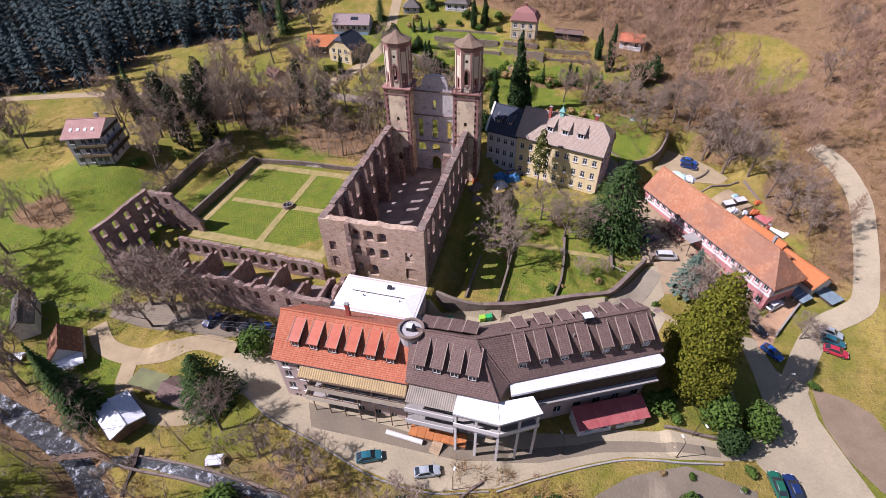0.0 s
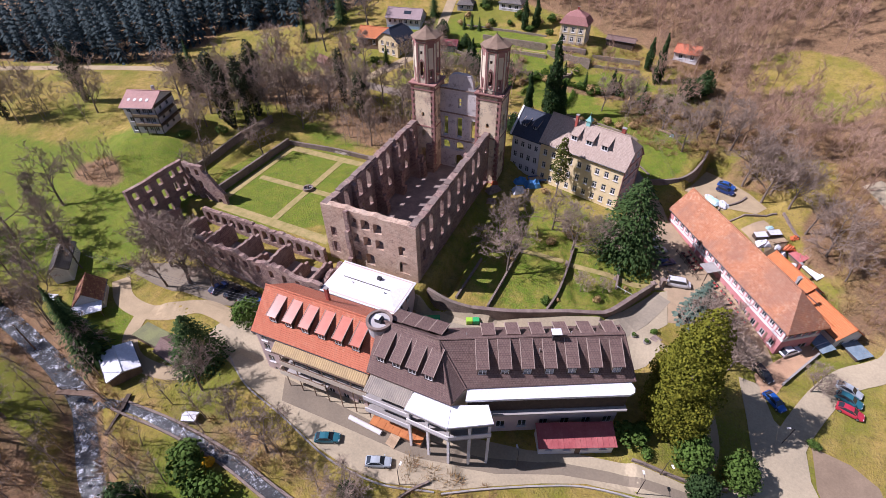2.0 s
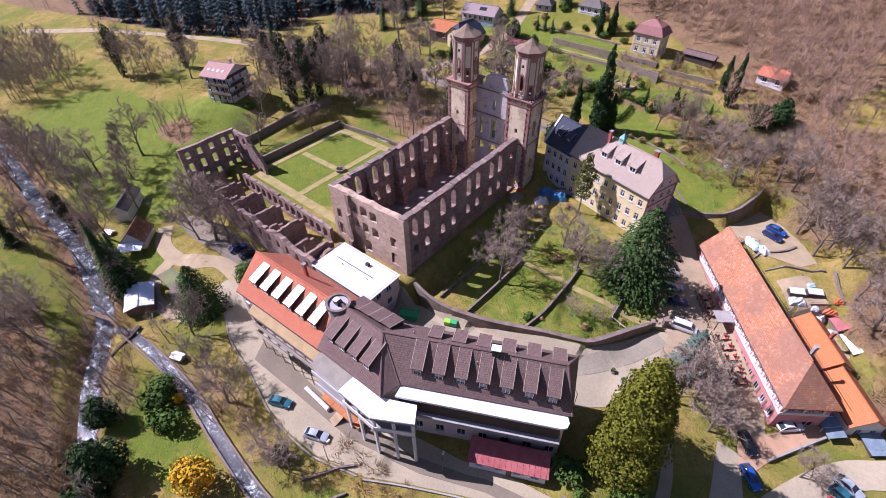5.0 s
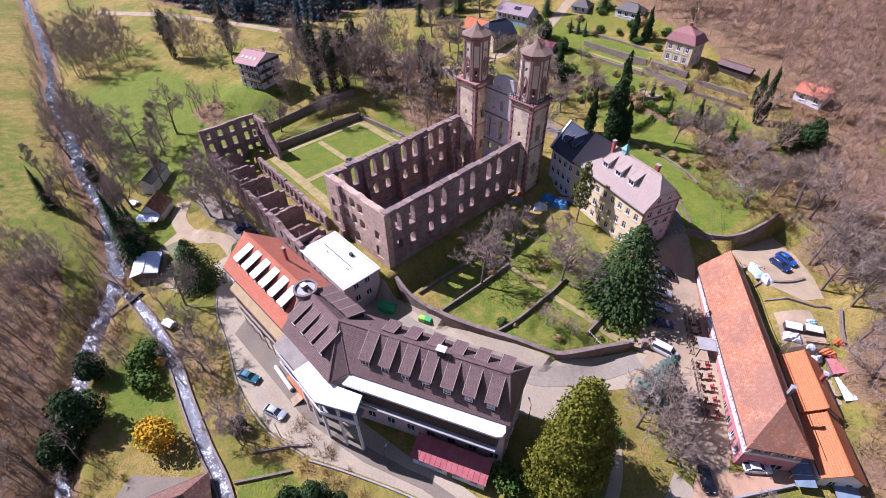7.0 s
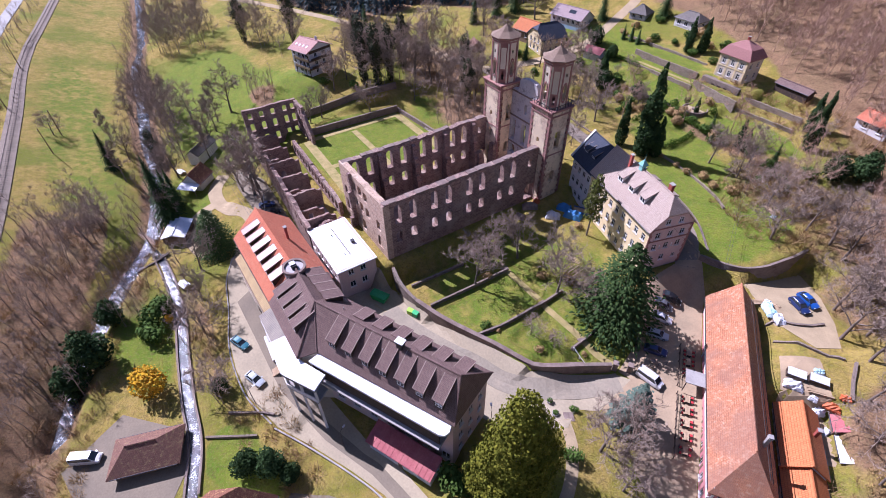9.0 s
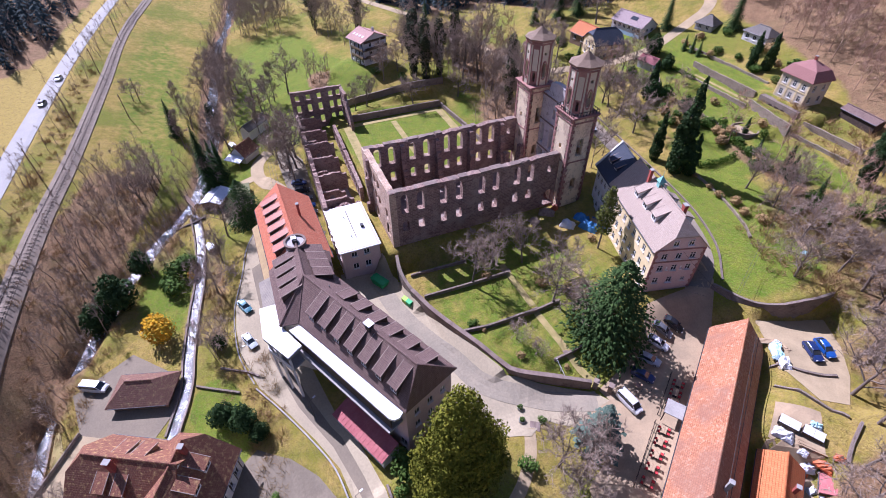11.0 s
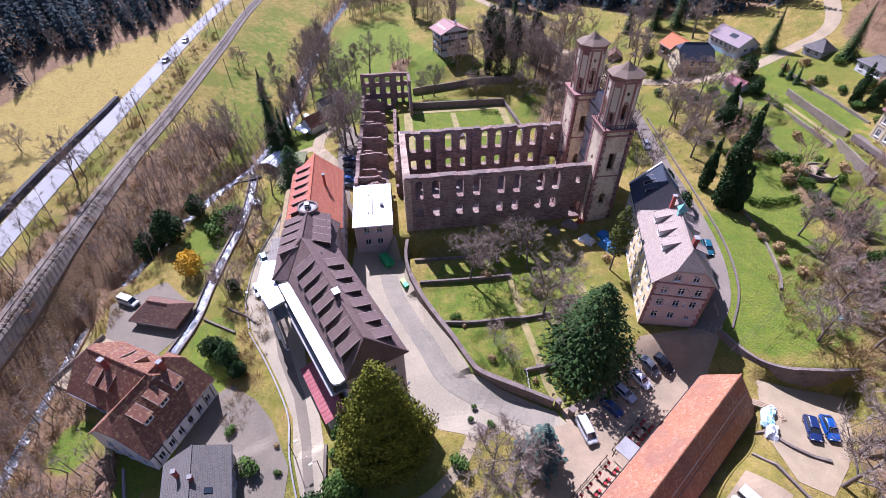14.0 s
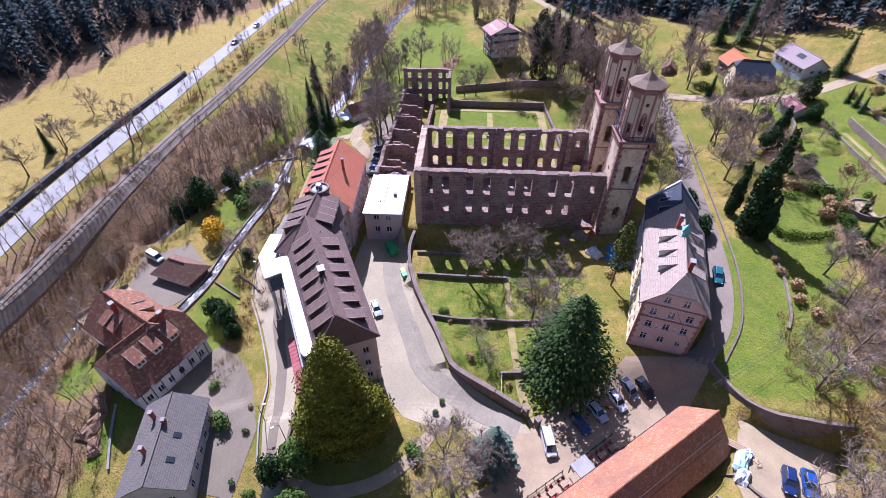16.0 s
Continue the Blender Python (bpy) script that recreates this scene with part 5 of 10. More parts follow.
for k, (x, y1, z) in enumerate(((-62.4, -3.4, 7.2), (-54.5, -3.3, 7.0), (-50.6, -5.6, 5.6), (-46.3, -2.9, 7.1), (-38.1, -3.4, 7.0), (-34.0, -6.2, 5.2), (-29.4, -3.3, 6.9), (-23.8, -5.2, 5.4), (-18.2, -4.2, 6.6))):
    y0 = -10.4 - 0.043 * (x + 62) + 0.1
    bm = bmesh.new()
    hs = [(2.6, 3.8, 1.5, 4.2, 2)] if k % 2 else []
    wall(bm, (x, y0), (x, y1), 0.2, z - 0.9, 0.62, hs, (lambda u, k=k, z=z, n=y1 - y0: z + 0.16 * noise.cell((u * 1.3, k * 3.1, 1.7)) + 0.12 * noise.noise((u * 2.1, k, 0.4)) - (0.9 if u > n - 1.1 else 0.0)), 0.5)
    part("cross_wall", bm, RUIN, convent)
bm = bmesh.new()
wall(bm, (-16.5, -11.5), (-16.2, -3), -1.5, 6.4, 0.9, [(3, 4.5, -0.6, 2.4, 1)], crumble(5.6, 1.2, 0.4, 17), 0.8)
part("cross_wall", bm, RUIN, convent)
# tall pavilion at the far end
rows = []
for v0, v1 in ((10.6, 12.4), (6.8, 9.2), (2.6, 5.0)):
    rows += [(u - 0.65, u + 0.65, v0, v1, 0) for u in (1.9, 5.3, 8.7, 12.3, 14.7)]
bm = bmesh.new()
wall(bm, (-68, -10.4), (-68, 5.6), -1.0, 13.7, 0.9, rows, crumble(13.6, 0.18, 0.5, 21), 1.0)
part("pavilion_wall", bm, RUIN, convent, "three-storey gutted wall with rows of window holes")
rows = []
for v0, v1 in ((10.6, 12.4), (6.8, 9.2), (2.6, 5.0)):
    rows += [(u - 0.6, u + 0.6, v0, v1, 0) for u in (1.8, 4.6)]
bm = bmesh.new()
wall(bm, (-61, 5.65), (-67.1, 5.65), 0.5, 13.7, 0.9, rows, crumble(13.5, 0.3, 0.5, 23), 0.8)
part("pavilion_wall", bm, RUIN, convent)
bm = bmesh.new()
wall(bm, (-56, 5.62), (-60.99, 5.62), 0.5, 9.0, 0.84, [(1.4, 2.6, 2.6, 5.0, 0)], lambda u: 6.8 + 1.15 * u + 0.3 * noise.cell((u, 2.0, 0.5)), 0.6)
part("pavilion_wall", bm, RUIN, convent)
bm = bmesh.new()
wall(bm, (-67.1, -10.4), (-56.5, -10.6), -1.5, 8.2, 0.9, [(2, 3.2, 3.2, 5.4, 2), (5, 6.2, 3.2, 5.4, 2), (8, 9.2, 3.2, 5.4, 2)], crumble(8.2, 1.2, 0.35, 31), 0.9)
part("pavilion_wall", bm, RUIN, convent)
structure("convent_floor", a_box(-66, -16.6, -9.6, -3.7, 0.6, 1.5), NAVE_FLOOR, "rubble-strewn floor of the convent range", "floor")

# cloister fountain
f = thing("fountain", "round stone fountain basin on gravel", "fountain", pose(-41.3, 18.6, 3.75))
bm = bmesh.new()
a, b = ring(0, 0, 1.35, 16), ring(0, 0, 1.05, 16)
for i in range(16):
    j = (i + 1) % 16
    prism(bm, [a[i], a[j], b[j], b[i]], -0.1, 0.75)
part("basin", bm, CAPSTONE, f)
part("water", a_prism(ring(0, 0, 1.04, 16), 0.0, 0.5), WATER, f)
part("pedestal", a_prism(ring(0, 0, 0.25, 8), 0.5, 1.2), CAPSTONE, f)

# ---- houses ----
def house(name, label, category, m, L, W, eave, ridge, wall_mat, tile, front=(), back=(), left=(), right=(), ends=(("gable",), ("gable",)), over=0.5, foot=2.5, style="bar", group="", gable_mat=None, thick=0.25):
    """A rectangular house: local x along the ridge from 0 to L, y from the front 0 to the back W, ground at 0.
    Windows: rows of (sill, height, width, places along the wall as seen from outside, left to right)."""
    h = thing(name, label, category, m, group)
    facade(h, (0, 0), (L, 0), -foot, eave, wall_mat, front, style=style)
    facade(h, (L, W), (0, W), -foot, eave, wall_mat, back, style=style)
    inset = 0.4
    facade(h, (0, W - inset), (0, inset), -foot, eave, wall_mat, left, style=style)
    facade(h, (L, inset), (L, W - inset), -foot, eave, wall_mat, right, style=style)
    slope = (ridge - eave) / (W / 2)
    ze = eave - over * slope
    up = 0.12
    pts = {}
    for k, (x, s) in enumerate(((0.0, -1), (L, 1))):
        e = ends[k]
        og = 0.35
        if e[0] == "hip":
            pts[k] = ([(x + s * over, -over, ze + up)], [(x - s * e[1], W / 2, ridge + up)], [(x + s * over, W + over, ze + up)])
        elif e[0] == "half":
            yk = (e[1] - eave) / slope
            pts[k] = ([(x + s * og, -over, ze + up), (x + s * og, yk, e[1] + up)], [(x - s * e[2], W / 2, ridge + up)], [(x + s * og, W - yk, e[1] + up), (x + s * og, W + over, ze + up)])
        else:
            pts[k] = ([(x + s * og, -over, ze + up)], [(x + s * og, W / 2, ridge + up)], [(x + s * og, W + over, ze + up)])
        if e[0] != "hip":
            bm = bmesh.new()
            a, b = ((x, W), (x, 0)) if k == 0 else ((x, 0), (x, W))
            gable_wall(bm, a, b, 0, eave, ridge - 0.05, 0.35, e[1] if e[0] == "half" else None)
            part("gable", bm, gable_mat or wall_mat, h)
    f0 = [pts[0][0][0], *pts[1][0], *pts[1][1], *pts[0][1], *reversed(pts[0][0][1:])]
    f1 = [pts[1][2][-1], *reversed(pts[0][2]), *pts[0][1], *pts[1][1], *pts[1][2][:-1]]
    faces = [f0, f1]
    for k in (0, 1):
        if ends[k][0] == "hip":
            faces.append([pts[k][0][0], pts[k][2][0], pts[k][1][0]])
        elif ends[k][0] == "half":
            faces.append([pts[k][0][1], pts[k][2][0], pts[k][1][0]])
    part("roof", shell(faces, thick), tile, h)
    bm = bmesh.new()
    a, b = Vector(pts[0][1][0]), Vector(pts[1][1][0])
    tube(bm, a + Vector((0, 0, 0.02)), b + Vector((0, 0, 0.02)), 0.16, 0.16, 6)
    part("ridge_cap", bm, tile, h)
    for y in (-over - 0.05, W + over + 0.05):
        bm = bmesh.new()
        tube(bm, (-0.2, y, ze + 0.02), (L + 0.2, y, ze + 0.02), 0.09, 0.09, 6)
        part("gutter", bm, DARK_METAL, h)
    return h


# red-roofed wing of the guest house
LR, WR = 22.9, 11.7
red = house("red_roof_wing", "guest house wing under a bright red tiled roof", "house", pose(-18.7, -26.9, -4.3, 0, 0, 1.5), LR, WR, 13.1, 18.25, PINK_WALL, TILE_RED,
            front=[(0.9, 1.6, 1.2, spread(7, 2, 20)), (4.2, 1.8, 1.3, spread(8, 1.6, 21)), (7.6, 1.8, 1.3, spread(8, 1.6, 21)), (10.4, 1.5, 1.2, spread(8, 1.6, 21))],
            back=[(4.4, 1.6, 1.2, spread(7, 2, 21)), (7.8, 1.6, 1.2, spread(7, 2, 21)), (10.6, 1.3, 1.1, spread(7, 2, 21))],
            left=[(1.6, 1.5, 1.2, (2.5, 5.4, 8.4)), (4.6, 1.7, 1.2, (1.8, 4.2, 6.7, 9.2)), (7.8, 1.7, 1.2, (1.8, 4.2, 6.7, 9.2)), (10.6, 1.5, 1.1, (1.8, 4.2, 6.7, 9.2))])
pr = math.degrees(math.atan((18.25 - 13.1) / (WR / 2)))
for x in spread(6, 3.6, 20.0):
    dormer(red, (x, 1.5, 13.1 + 1.5 * math.tan(radians(pr)) + 0.12), (0, 1), pr, 1.5, 1.75, 20, DORMER_RED, WOOD_DARK)
part("roof_window", a_box(16.6, 17.4, 3.9, 4.7, 16.6, 16.75), GLASS, red).matrix_basis = Matrix.Translation((0, 0, 0.15))
for y in (WR - 4.2,):
    chimney(red, 10.5, y + 1.0, 15.6, 18.9, 0.6, 0.5, BRICK_RED)
# balconies along the front
def corrugated(x0, x1, y0, y1, z0, z1, n):
    bm = bmesh.new()
    top = []
    for i in range(2 * n + 1):
        x = x0 + (x1 - x0) * i / (2 * n)
        d = 0.06 * (i % 2)
        top.append([bm.verts.new((x, y0, z0 + d)), bm.verts.new((x, y1, z1 + d)), bm.verts.new((x, y1, z1 + d - 0.05)), bm.verts.new((x, y0, z0 + d - 0.05))])
    for a, b in zip(top, top[1:]):
        for k in range(4):
            bm.faces.new((a[k], b[k], b[(k + 1) % 4], a[(k + 1) % 4]))
    return bm


part("awning", corrugated(4.8, 23.2, -2.0, -0.5, 11.5, 12.45, 46), CORRUGATED_WARM, red, "yellowish corrugated awning over the balcony")
part("awning_beam", a_box(4.8, 23.2, -2.12, -2.0, 11.1, 11.4), WOOD, red)
for x0, x1, z in ((6.0, 23.2, 8.3), (5.0, 14.6, 5.2)):
    b = part("balcony", a_box(x0, x1, -2.0, -0.01, z - 0.25, z), CONCRETE, red)
    part("parapet", a_box(x0, x1, -2.06, -1.94, z - 0.3, z + 1.0), CREAM, b, "cream rendered balcony parapet")
    part("end_parapet", a_box(x0 - 0.1, x0 - 0.003, -1.94, -0.02, z - 0.3, z + 1.0), CREAM, b)
    for h in (1.02, 1.22):
        part("handrail", a_box(x0, x1, -2.04, -1.96, z + h, z + h + 0.07), WOOD, b)
for x in spread(7, 6.2, 23.0):
    part("balcony_post", a_box(x - 0.07, x + 0.07, -1.9, -1.78, 1.4, 11.3), WOOD, red)

# long dark-roofed range
gh = thing("guest_house", "long bent guest house under a dark brown tiled roof", "guest house", pose(24, -16, -4.4))
WORLDLY.add(gh.name)
A, B, E = (3.6, -20.5, 14.7), (14.2, -20.7, 15.1), (40.2, -8.6, 15.6)
U = (Vector(E) - Vector(B)).xy.normalized()
N = Vector((-U.y, U.x))
def at(along, off, z):
    p = Vector(B).xy + U * along + N * off
    return (p.x, p.y, z)
S0, S1, N1, D = at(4.1, -5.3, 9.8), at(30.4, -4.6, 9.8), at(31.0, 6.2, 10.2), at(-1.0, 6.4, 10.1)
C = (19.0, -27.0, 9.2)
SW, NW = (4.3, -27.0, 9.3), (3.6, -14.5, 9.7)
part("roof", shell([[SW, C, B, A], [C, S0, B], [S0, S1, E, B], [S1, N1, E], [N1, D, B, E], [D, NW, A, B]], 0.25), TILE_DARK, gh)
for a, b in ((A, B), (B, E), (B, C), (B, S0), (E, S1), (E, N1)):
    bm = bmesh.new()
    tube(bm, a, b, 0.17, 0.17, 6)
    part("ridge_cap", bm, TILE_DARK, gh)
ring_pts = [(4.3, -26.2), (18.6, -26.2), (20.4, -23.2), at(29.9, -4.2, 0)[:2], at(30.4, 5.6, 0)[:2], at(-0.8, 5.8, 0)[:2], (4.3, -15.2)]
wins = {0: [(-3.2, 2.0, 1.6, (2.5, 6, 9.5, 12.5)), (0.6, 1.6, 1.3, spread(5, 1.8, 12.5)), (3.9, 1.6, 1.3, spread(5, 1.8, 12.5)), (6.6, 1.4, 1.2, spread(5, 1.8, 12.5))],
        2: [(-3.0, 1.9, 1.5, spread(7, 2, 24)), (0.8, 1.6, 1.3, spread(9, 1.6, 25)), (4.2, 1.7, 1.5, spread(10, 1.4, 25.2)), (6.9, 1.6, 1.8, spread(10, 1.4, 25.2))],
        3: [(-1.5, 1.5, 1.1, (2.2, 5.0, 7.8)), (2.2, 1.5, 1.1, (2.2, 5.0, 7.8)), (5.8, 1.5, 1.1, (2.2, 5.0, 7.8)), (8.4, 1.2, 0.9, (3.4, 6.6))],
        4: [(-0.9, 1.6, 1.1, spread(11, 1.6, 29)), (2.6, 1.6, 1.1, spread(11, 1.6, 29)), (6.2, 1.6, 1.1, spread(11, 1.6, 29))],
        5: [(-0.9, 1.6, 1.1, (2, 5, 8)), (2.6, 1.6, 1.1, (2, 5, 8)), (6.2, 1.6, 1.1, (2, 5, 8))]}
for i in range(len(ring_pts)):
    if i == 6:
        continue
    facade(gh, ring_pts[i], ring_pts[(i + 1) % 7], -6.0, 9.6, {0: CREAM, 1: CREAM, 2: PINK_WALL}.get(i, PINK_WALL), wins.get(i, ()), 0.4)
for al in spread(7, 6.6, 27.2):
    dormer(gh, at(al, -3.9, 15.3 - 3.9 * math.tan(radians(48.2)) + 0.12), (N.x, N.y), 48.2, 1.5, 1.95, 29, TILE_DARK, WOOD_DARK)
for al in spread(6, 8.0, 27.6):
    dormer(gh, at(al, 4.6, 15.3 - 4.6 * math.tan(radians(40.3)) + 0.15), (-N.x, -N.y), 40.3, 1.7, 1.45, 18, TILE_DARK, WOOD_DARK)
for x in spread(4, 6.2, 14.6):
    dormer(gh, (x, -25.4, 9.3 + 1.6 * math.tan(radians(40.6)) + 0.1), (0, 1), 40.6, 1.5, 1.75, 21, TILE_DARK, WOOD_DARK)
for x in spread(4, 5.8, 12.8):
    dormer(gh, (x, -16.2 + 0.06 * (x - 5), 9.9 + 1.7 * math.tan(radians(40.0)) + 0.12), (0, -1), 40.0, 1.8, 1.5, 18, TILE_DARK, WOOD_DARK)
for x, y, z0, z1 in ((30.6, -13.2, 14.2, 16.2),):
    chimney(gh, x, y, z0, z1, 1.1, 0.9, DARK_METAL, 25)
    part("chimney_hood", a_box(-0.75, 0.75, -0.6, 0.6, 16.5, 16.62), WHITE_METAL, gh).matrix_basis = pose(x, y, 0, 0, 0, 25)
for al, off in ((9.2, -2.0), (15.5, -1.6), (24.0, -2.2), (21.0, 1.4), (4.5, 2.0)):
    bm = bmesh.new()
    z = 15.3 - abs(off) * 1.0
    tube(bm, at(al, off, z - 0.3), at(al, off, z + 0.75), 0.1, 0.1, 6)
    part("vent_pipe", bm, CONCRETE, gh)
# round stair turret with a chimney on top
bm = bmesh.new()
prism(bm, ring(3.6, -20.6, 2.0, 20), 6.0, 14.4)
part("stair_turret", bm, GREY_WALL, gh, "round grey turret rising through the roof")
bm = bmesh.new()
a, b = ring(3.6, -20.6, 2.2, 20), ring(3.6, -20.6, 1.75, 20)
for i in range(20):
    j = (i + 1) % 20
    prism(bm, [a[i], a[j], b[j], b[i]], 14.2, 14.75)
part("turret_rim", bm, CAPSTONE, gh)
part("turret_chimney", a_box(3.0, 4.2, -21.1, -20.1, 14.3, 15.2), DARK_METAL, gh)
part("turret_hood", a_box(2.9, 3.9, -21.2, -20.2, 15.3, 15.42), WHITE_METAL, gh)
# white terrace roofs
so, si = [at(3.9, -7.2, 0), at(29.6, -6.7, 0)], [at(4.3, -5.2, 0), at(30.6, -4.5, 0)]
bm = bmesh.new()
end = [at(29.8, -4.5, 0)[:2], at(30.1, -5.6, 0)[:2], at(29.8, -6.4, 0)[:2], at(29.0, -6.75, 0)[:2]]
prism(bm, [si[0][:2]] + [so[0][:2]] + end[::-1], lambda x, y: 9.0, lambda x, y: 9.45)
part("terrace_roof", bm, WHITE_METAL, gh, "flat white sheet roof strip")
bm = bmesh.new()
prism(bm, [at(4.3, -7.0, 0)[:2], at(28.9, -6.55, 0)[:2], at(28.9, -6.35, 0)[:2], at(4.3, -6.8, 0)[:2]], 6.0, 8.95)
part("glazed_screen", bm, WOOD_DARK, gh, "dark glazed veranda screen")
part("veranda_floor", a_prism([at(4.3, -7.8, 0)[:2], at(29.2, -7.3, 0)[:2], at(29.2, -4.3, 0)[:2], at(4.3, -5.2, 0)[:2]], 5.6, 5.95), CONCRETE, gh)
for poly in ([(12.6, -26.5), (12.6, -30.0), (19.8, -30.2), (18.9, -26.6)], [(18.95, -26.58), (19.85, -30.18), (25.8, -26.8), (24.0, -24.2)]):
    part("canopy", a_prism(poly, 8.1, 8.4), WHITE_METAL, gh, "white flat canopy at the bend")
    part("canopy_edge", a_prism(poly, 7.7, 8.06), CONCRETE, gh)
for z in (4.4,):
    part("terrace_slab", a_prism([(12.6, -26.3), (12.6, -29.8), (19.8, -30.0), (25.6, -26.8), (24.0, -24.4), (18.9, -26.4)], z - 0.3, z), CONCRETE, gh)
    for poly in ([(12.6, -29.8), (19.8, -30.0), (19.8, -29.85), (12.6, -29.65)], [(19.85, -30.0), (25.6, -26.8), (25.5, -26.65), (19.85, -29.85)]):
        part("parapet", a_prism(poly, z, z + 0.95), WHITE_WALL, gh)
for x, y in ((12.9, -29.4), (16.2, -29.6), (19.7, -29.6), (22.6, -28.2), (25.2, -26.7)):
    part("column", a_box(x - 0.2, x + 0.2, y - 0.2, y + 0.2, -4.6, 7.7), WHITE_WALL, gh)
part("awning", corrugated(4.9, 12.6, -29.4, -26.6, 7.7, 8.6, 22), CORRUGATED, gh, "grey corrugated awning")
for z in (5.0, 1.6):
    part("balcony", a_box(4.6, 12.55, -29.4, -26.25, z - 0.25, z), CONCRETE, gh)
    part("parapet", a_box(4.6, 12.55, -29.42, -29.28, z, z + 1.0), WHITE_WALL, gh)
# stair, wooden platform and steps by the entrance
bm = bmesh.new()
tube(bm, (0.9, -29.6, -2.75), (7.4, -29.9, -2.95), 0.42, 0.42, 10)
part("covered_roll", bm, WHITE_WALL, gh, "long pale roll lying by the entrance")
stairs = thing("entrance_steps", "pale wooden steps up to the entrance terrace", "steps", pose(9.6, -31.2, -3.5, 0, 0, -12))
for k in range(6):
    part("step", a_box(-0.9, 0.9, k * 0.32, k * 0.32 + 0.36, k * 0.16, k * 0.16 + 0.17), WOOD_PALE, stairs)
deck = thing("orange_deck", "orange-stained timber deck beside the entrance", "deck", pose(0, 0, 0))
for k in range(7):
    part("board", a_box(4.8 + 1.4 * k, 6.15 + 1.4 * k, -29.4, -27.2, -2.55, -2.35), plain("orange stain", rgb(0.50, 0.19, 0.06), rgb(0.42, 0.15, 0.05), 0.7, 1, 8) if k == 0 else bpy.data.materials["orange stain"], deck)
part("frame", a_box(4.8, 14.5, -29.3, -27.3, -4.5, -2.57), WOOD, deck)

# small red-sheet annexe
ax = thing("annexe", "low white annexe under a red sheet roof", "annexe", pose(32.7, -22.0, -4.6, 0, 0, 25))
facade(ax, (0, 0), (12.3, 0), -1.0, 3.1, WHITE_WALL, [(1.5, 0.9, 1.1, (1.6, 4.6, 7.6, 10.6)), (-0.4, 0.6, 1.0, (3.2, 9.2))], 0.3)
facade(ax, (12.3, 0.3), (12.3, 3.6), -1.0, 3.1, WHITE_WALL, [], 0.3)
facade(ax, (0, 3.6), (0, 0.3), -1.0, 3.1, WHITE_WALL, [], 0.3)
part("roof", shell([[(-0.3, -0.5, 3.0), (12.6, -0.5, 3.0), (12.6, 3.4, 4.2), (-0.3, 3.4, 4.2)]], 0.15), RED_SHEET, ax)
for x in spread(14, 0.2, 12.2):
    part("roof_seam", shell([[(x - 0.03, -0.5, 3.05), (x + 0.03, -0.5, 3.05), (x + 0.03, 3.4, 4.25), (x - 0.03, 3.4, 4.25)]], 0.05), RED_SHEET, ax)
part("door", a_box(6.0, 6.9, -0.06, -0.01, -0.2, 1.9), WOOD, ax)

# white-roofed house by the church
wh = thing("white_roof_house", "pink house with a flat white sheet roof", "house", pose(-15.2, -12.1, -2.2))
LW, WW = 16.1, 8.6
facade(wh, (0, 0), (LW, 0), -2, 8.4, PINK_WALL, [(1.0, 1.5, 1.1, spread(6, 2, 14)), (4.8, 1.5, 1.1, spread(6, 2, 14))])
facade(wh, (LW, 0.4), (LW, WW - 0.4), -2, 8.4, PINK_WALL, [(2.6, 1.6, 1.3, (2.4, 5.2)), (6.2, 1.4, 1.3, (2.4, 5.2))])
facade(wh, (LW, WW), (0, WW), -2, 8.4, PINK_WALL, [(2.6, 1.5, 1.1, spread(5, 2, 14)), (6.0, 1.4, 1.1, spread(5, 2, 14))])
facade(wh, (0, WW - 0.4), (0, 0.4), -2, 8.4, PINK_WALL, [])
o = 0.35
part("roof", shell([[(-o, -o, 8.3), (LW + o, -o, 8.3), (LW - 3.0, WW / 2, 9.0), (2.5, WW / 2, 9.0)], [(LW + o, -o, 8.3), (LW + o, WW + o, 8.3), (LW - 3.0, WW / 2, 9.0)],
                    [(LW + o, WW + o, 8.3), (-o, WW + o, 8.3), (2.5, WW / 2, 9.0), (LW - 3.0, WW / 2, 9.0)], [(-o, WW + o, 8.3), (-o, -o, 8.3), (2.5, WW / 2, 9.0)]], 0.2), WHITE_METAL, wh)
part("ridge_seam", a_box(2.5, LW - 3.0, WW / 2 - 0.08, WW / 2 + 0.08, 8.98, 9.08), STEEL, wh)
part("roof_vent", a_box(9.0, 9.8, 6.2, 6.9, 8.5, 9.3), DARK_METAL, wh)
for x in (5.2, 12.4):
    bm = bmesh.new()
    tube(bm, (x, 3.4, 8.6), (x, 3.4, 9.3), 0.1, 0.1, 6)
    part("vent_pipe", bm, DARK_METAL, wh)

# abbey hall
HA = -16.5
hall = house("abbey_hall", "three-storey cream abbey building with pale shingled roof", "abbey building", pose(11.9, 48.3, 3.0, 0, 0, HA), 22.6, 9.9, 11.9, 17.3, YELLOW_WALL, TILE_HALL,
             front=[(1.0, 1.6, 1.1, spread(9, 1.6, 21)), (4.3, 1.7, 1.1, spread(9, 1.6, 21)), (8.0, 1.6, 1.1, spread(9, 1.6, 21))],
             back=[(1.0, 1.6, 1.1, spread(8, 2, 20)), (4.3, 1.7, 1.1, spread(8, 2, 20)), (8.0, 1.6, 1.1, spread(8, 2, 20))],
             right=[(2.6, 1.5, 1.15, (1.7, 4.55)), (2.8, 1.0, 0.9, (7.4,)), (5.9, 1.5, 1.15, (1.7, 4.55, 7.4)), (6.2, 0.8, 0.35, (3.1, 6.0)), (9.0, 1.5, 1.15, (1.7, 4.55, 7.4))],
             ends=(("gable",), ("half", 14.7, 2.4)), over=0.6, style="cross", foot=2.0)
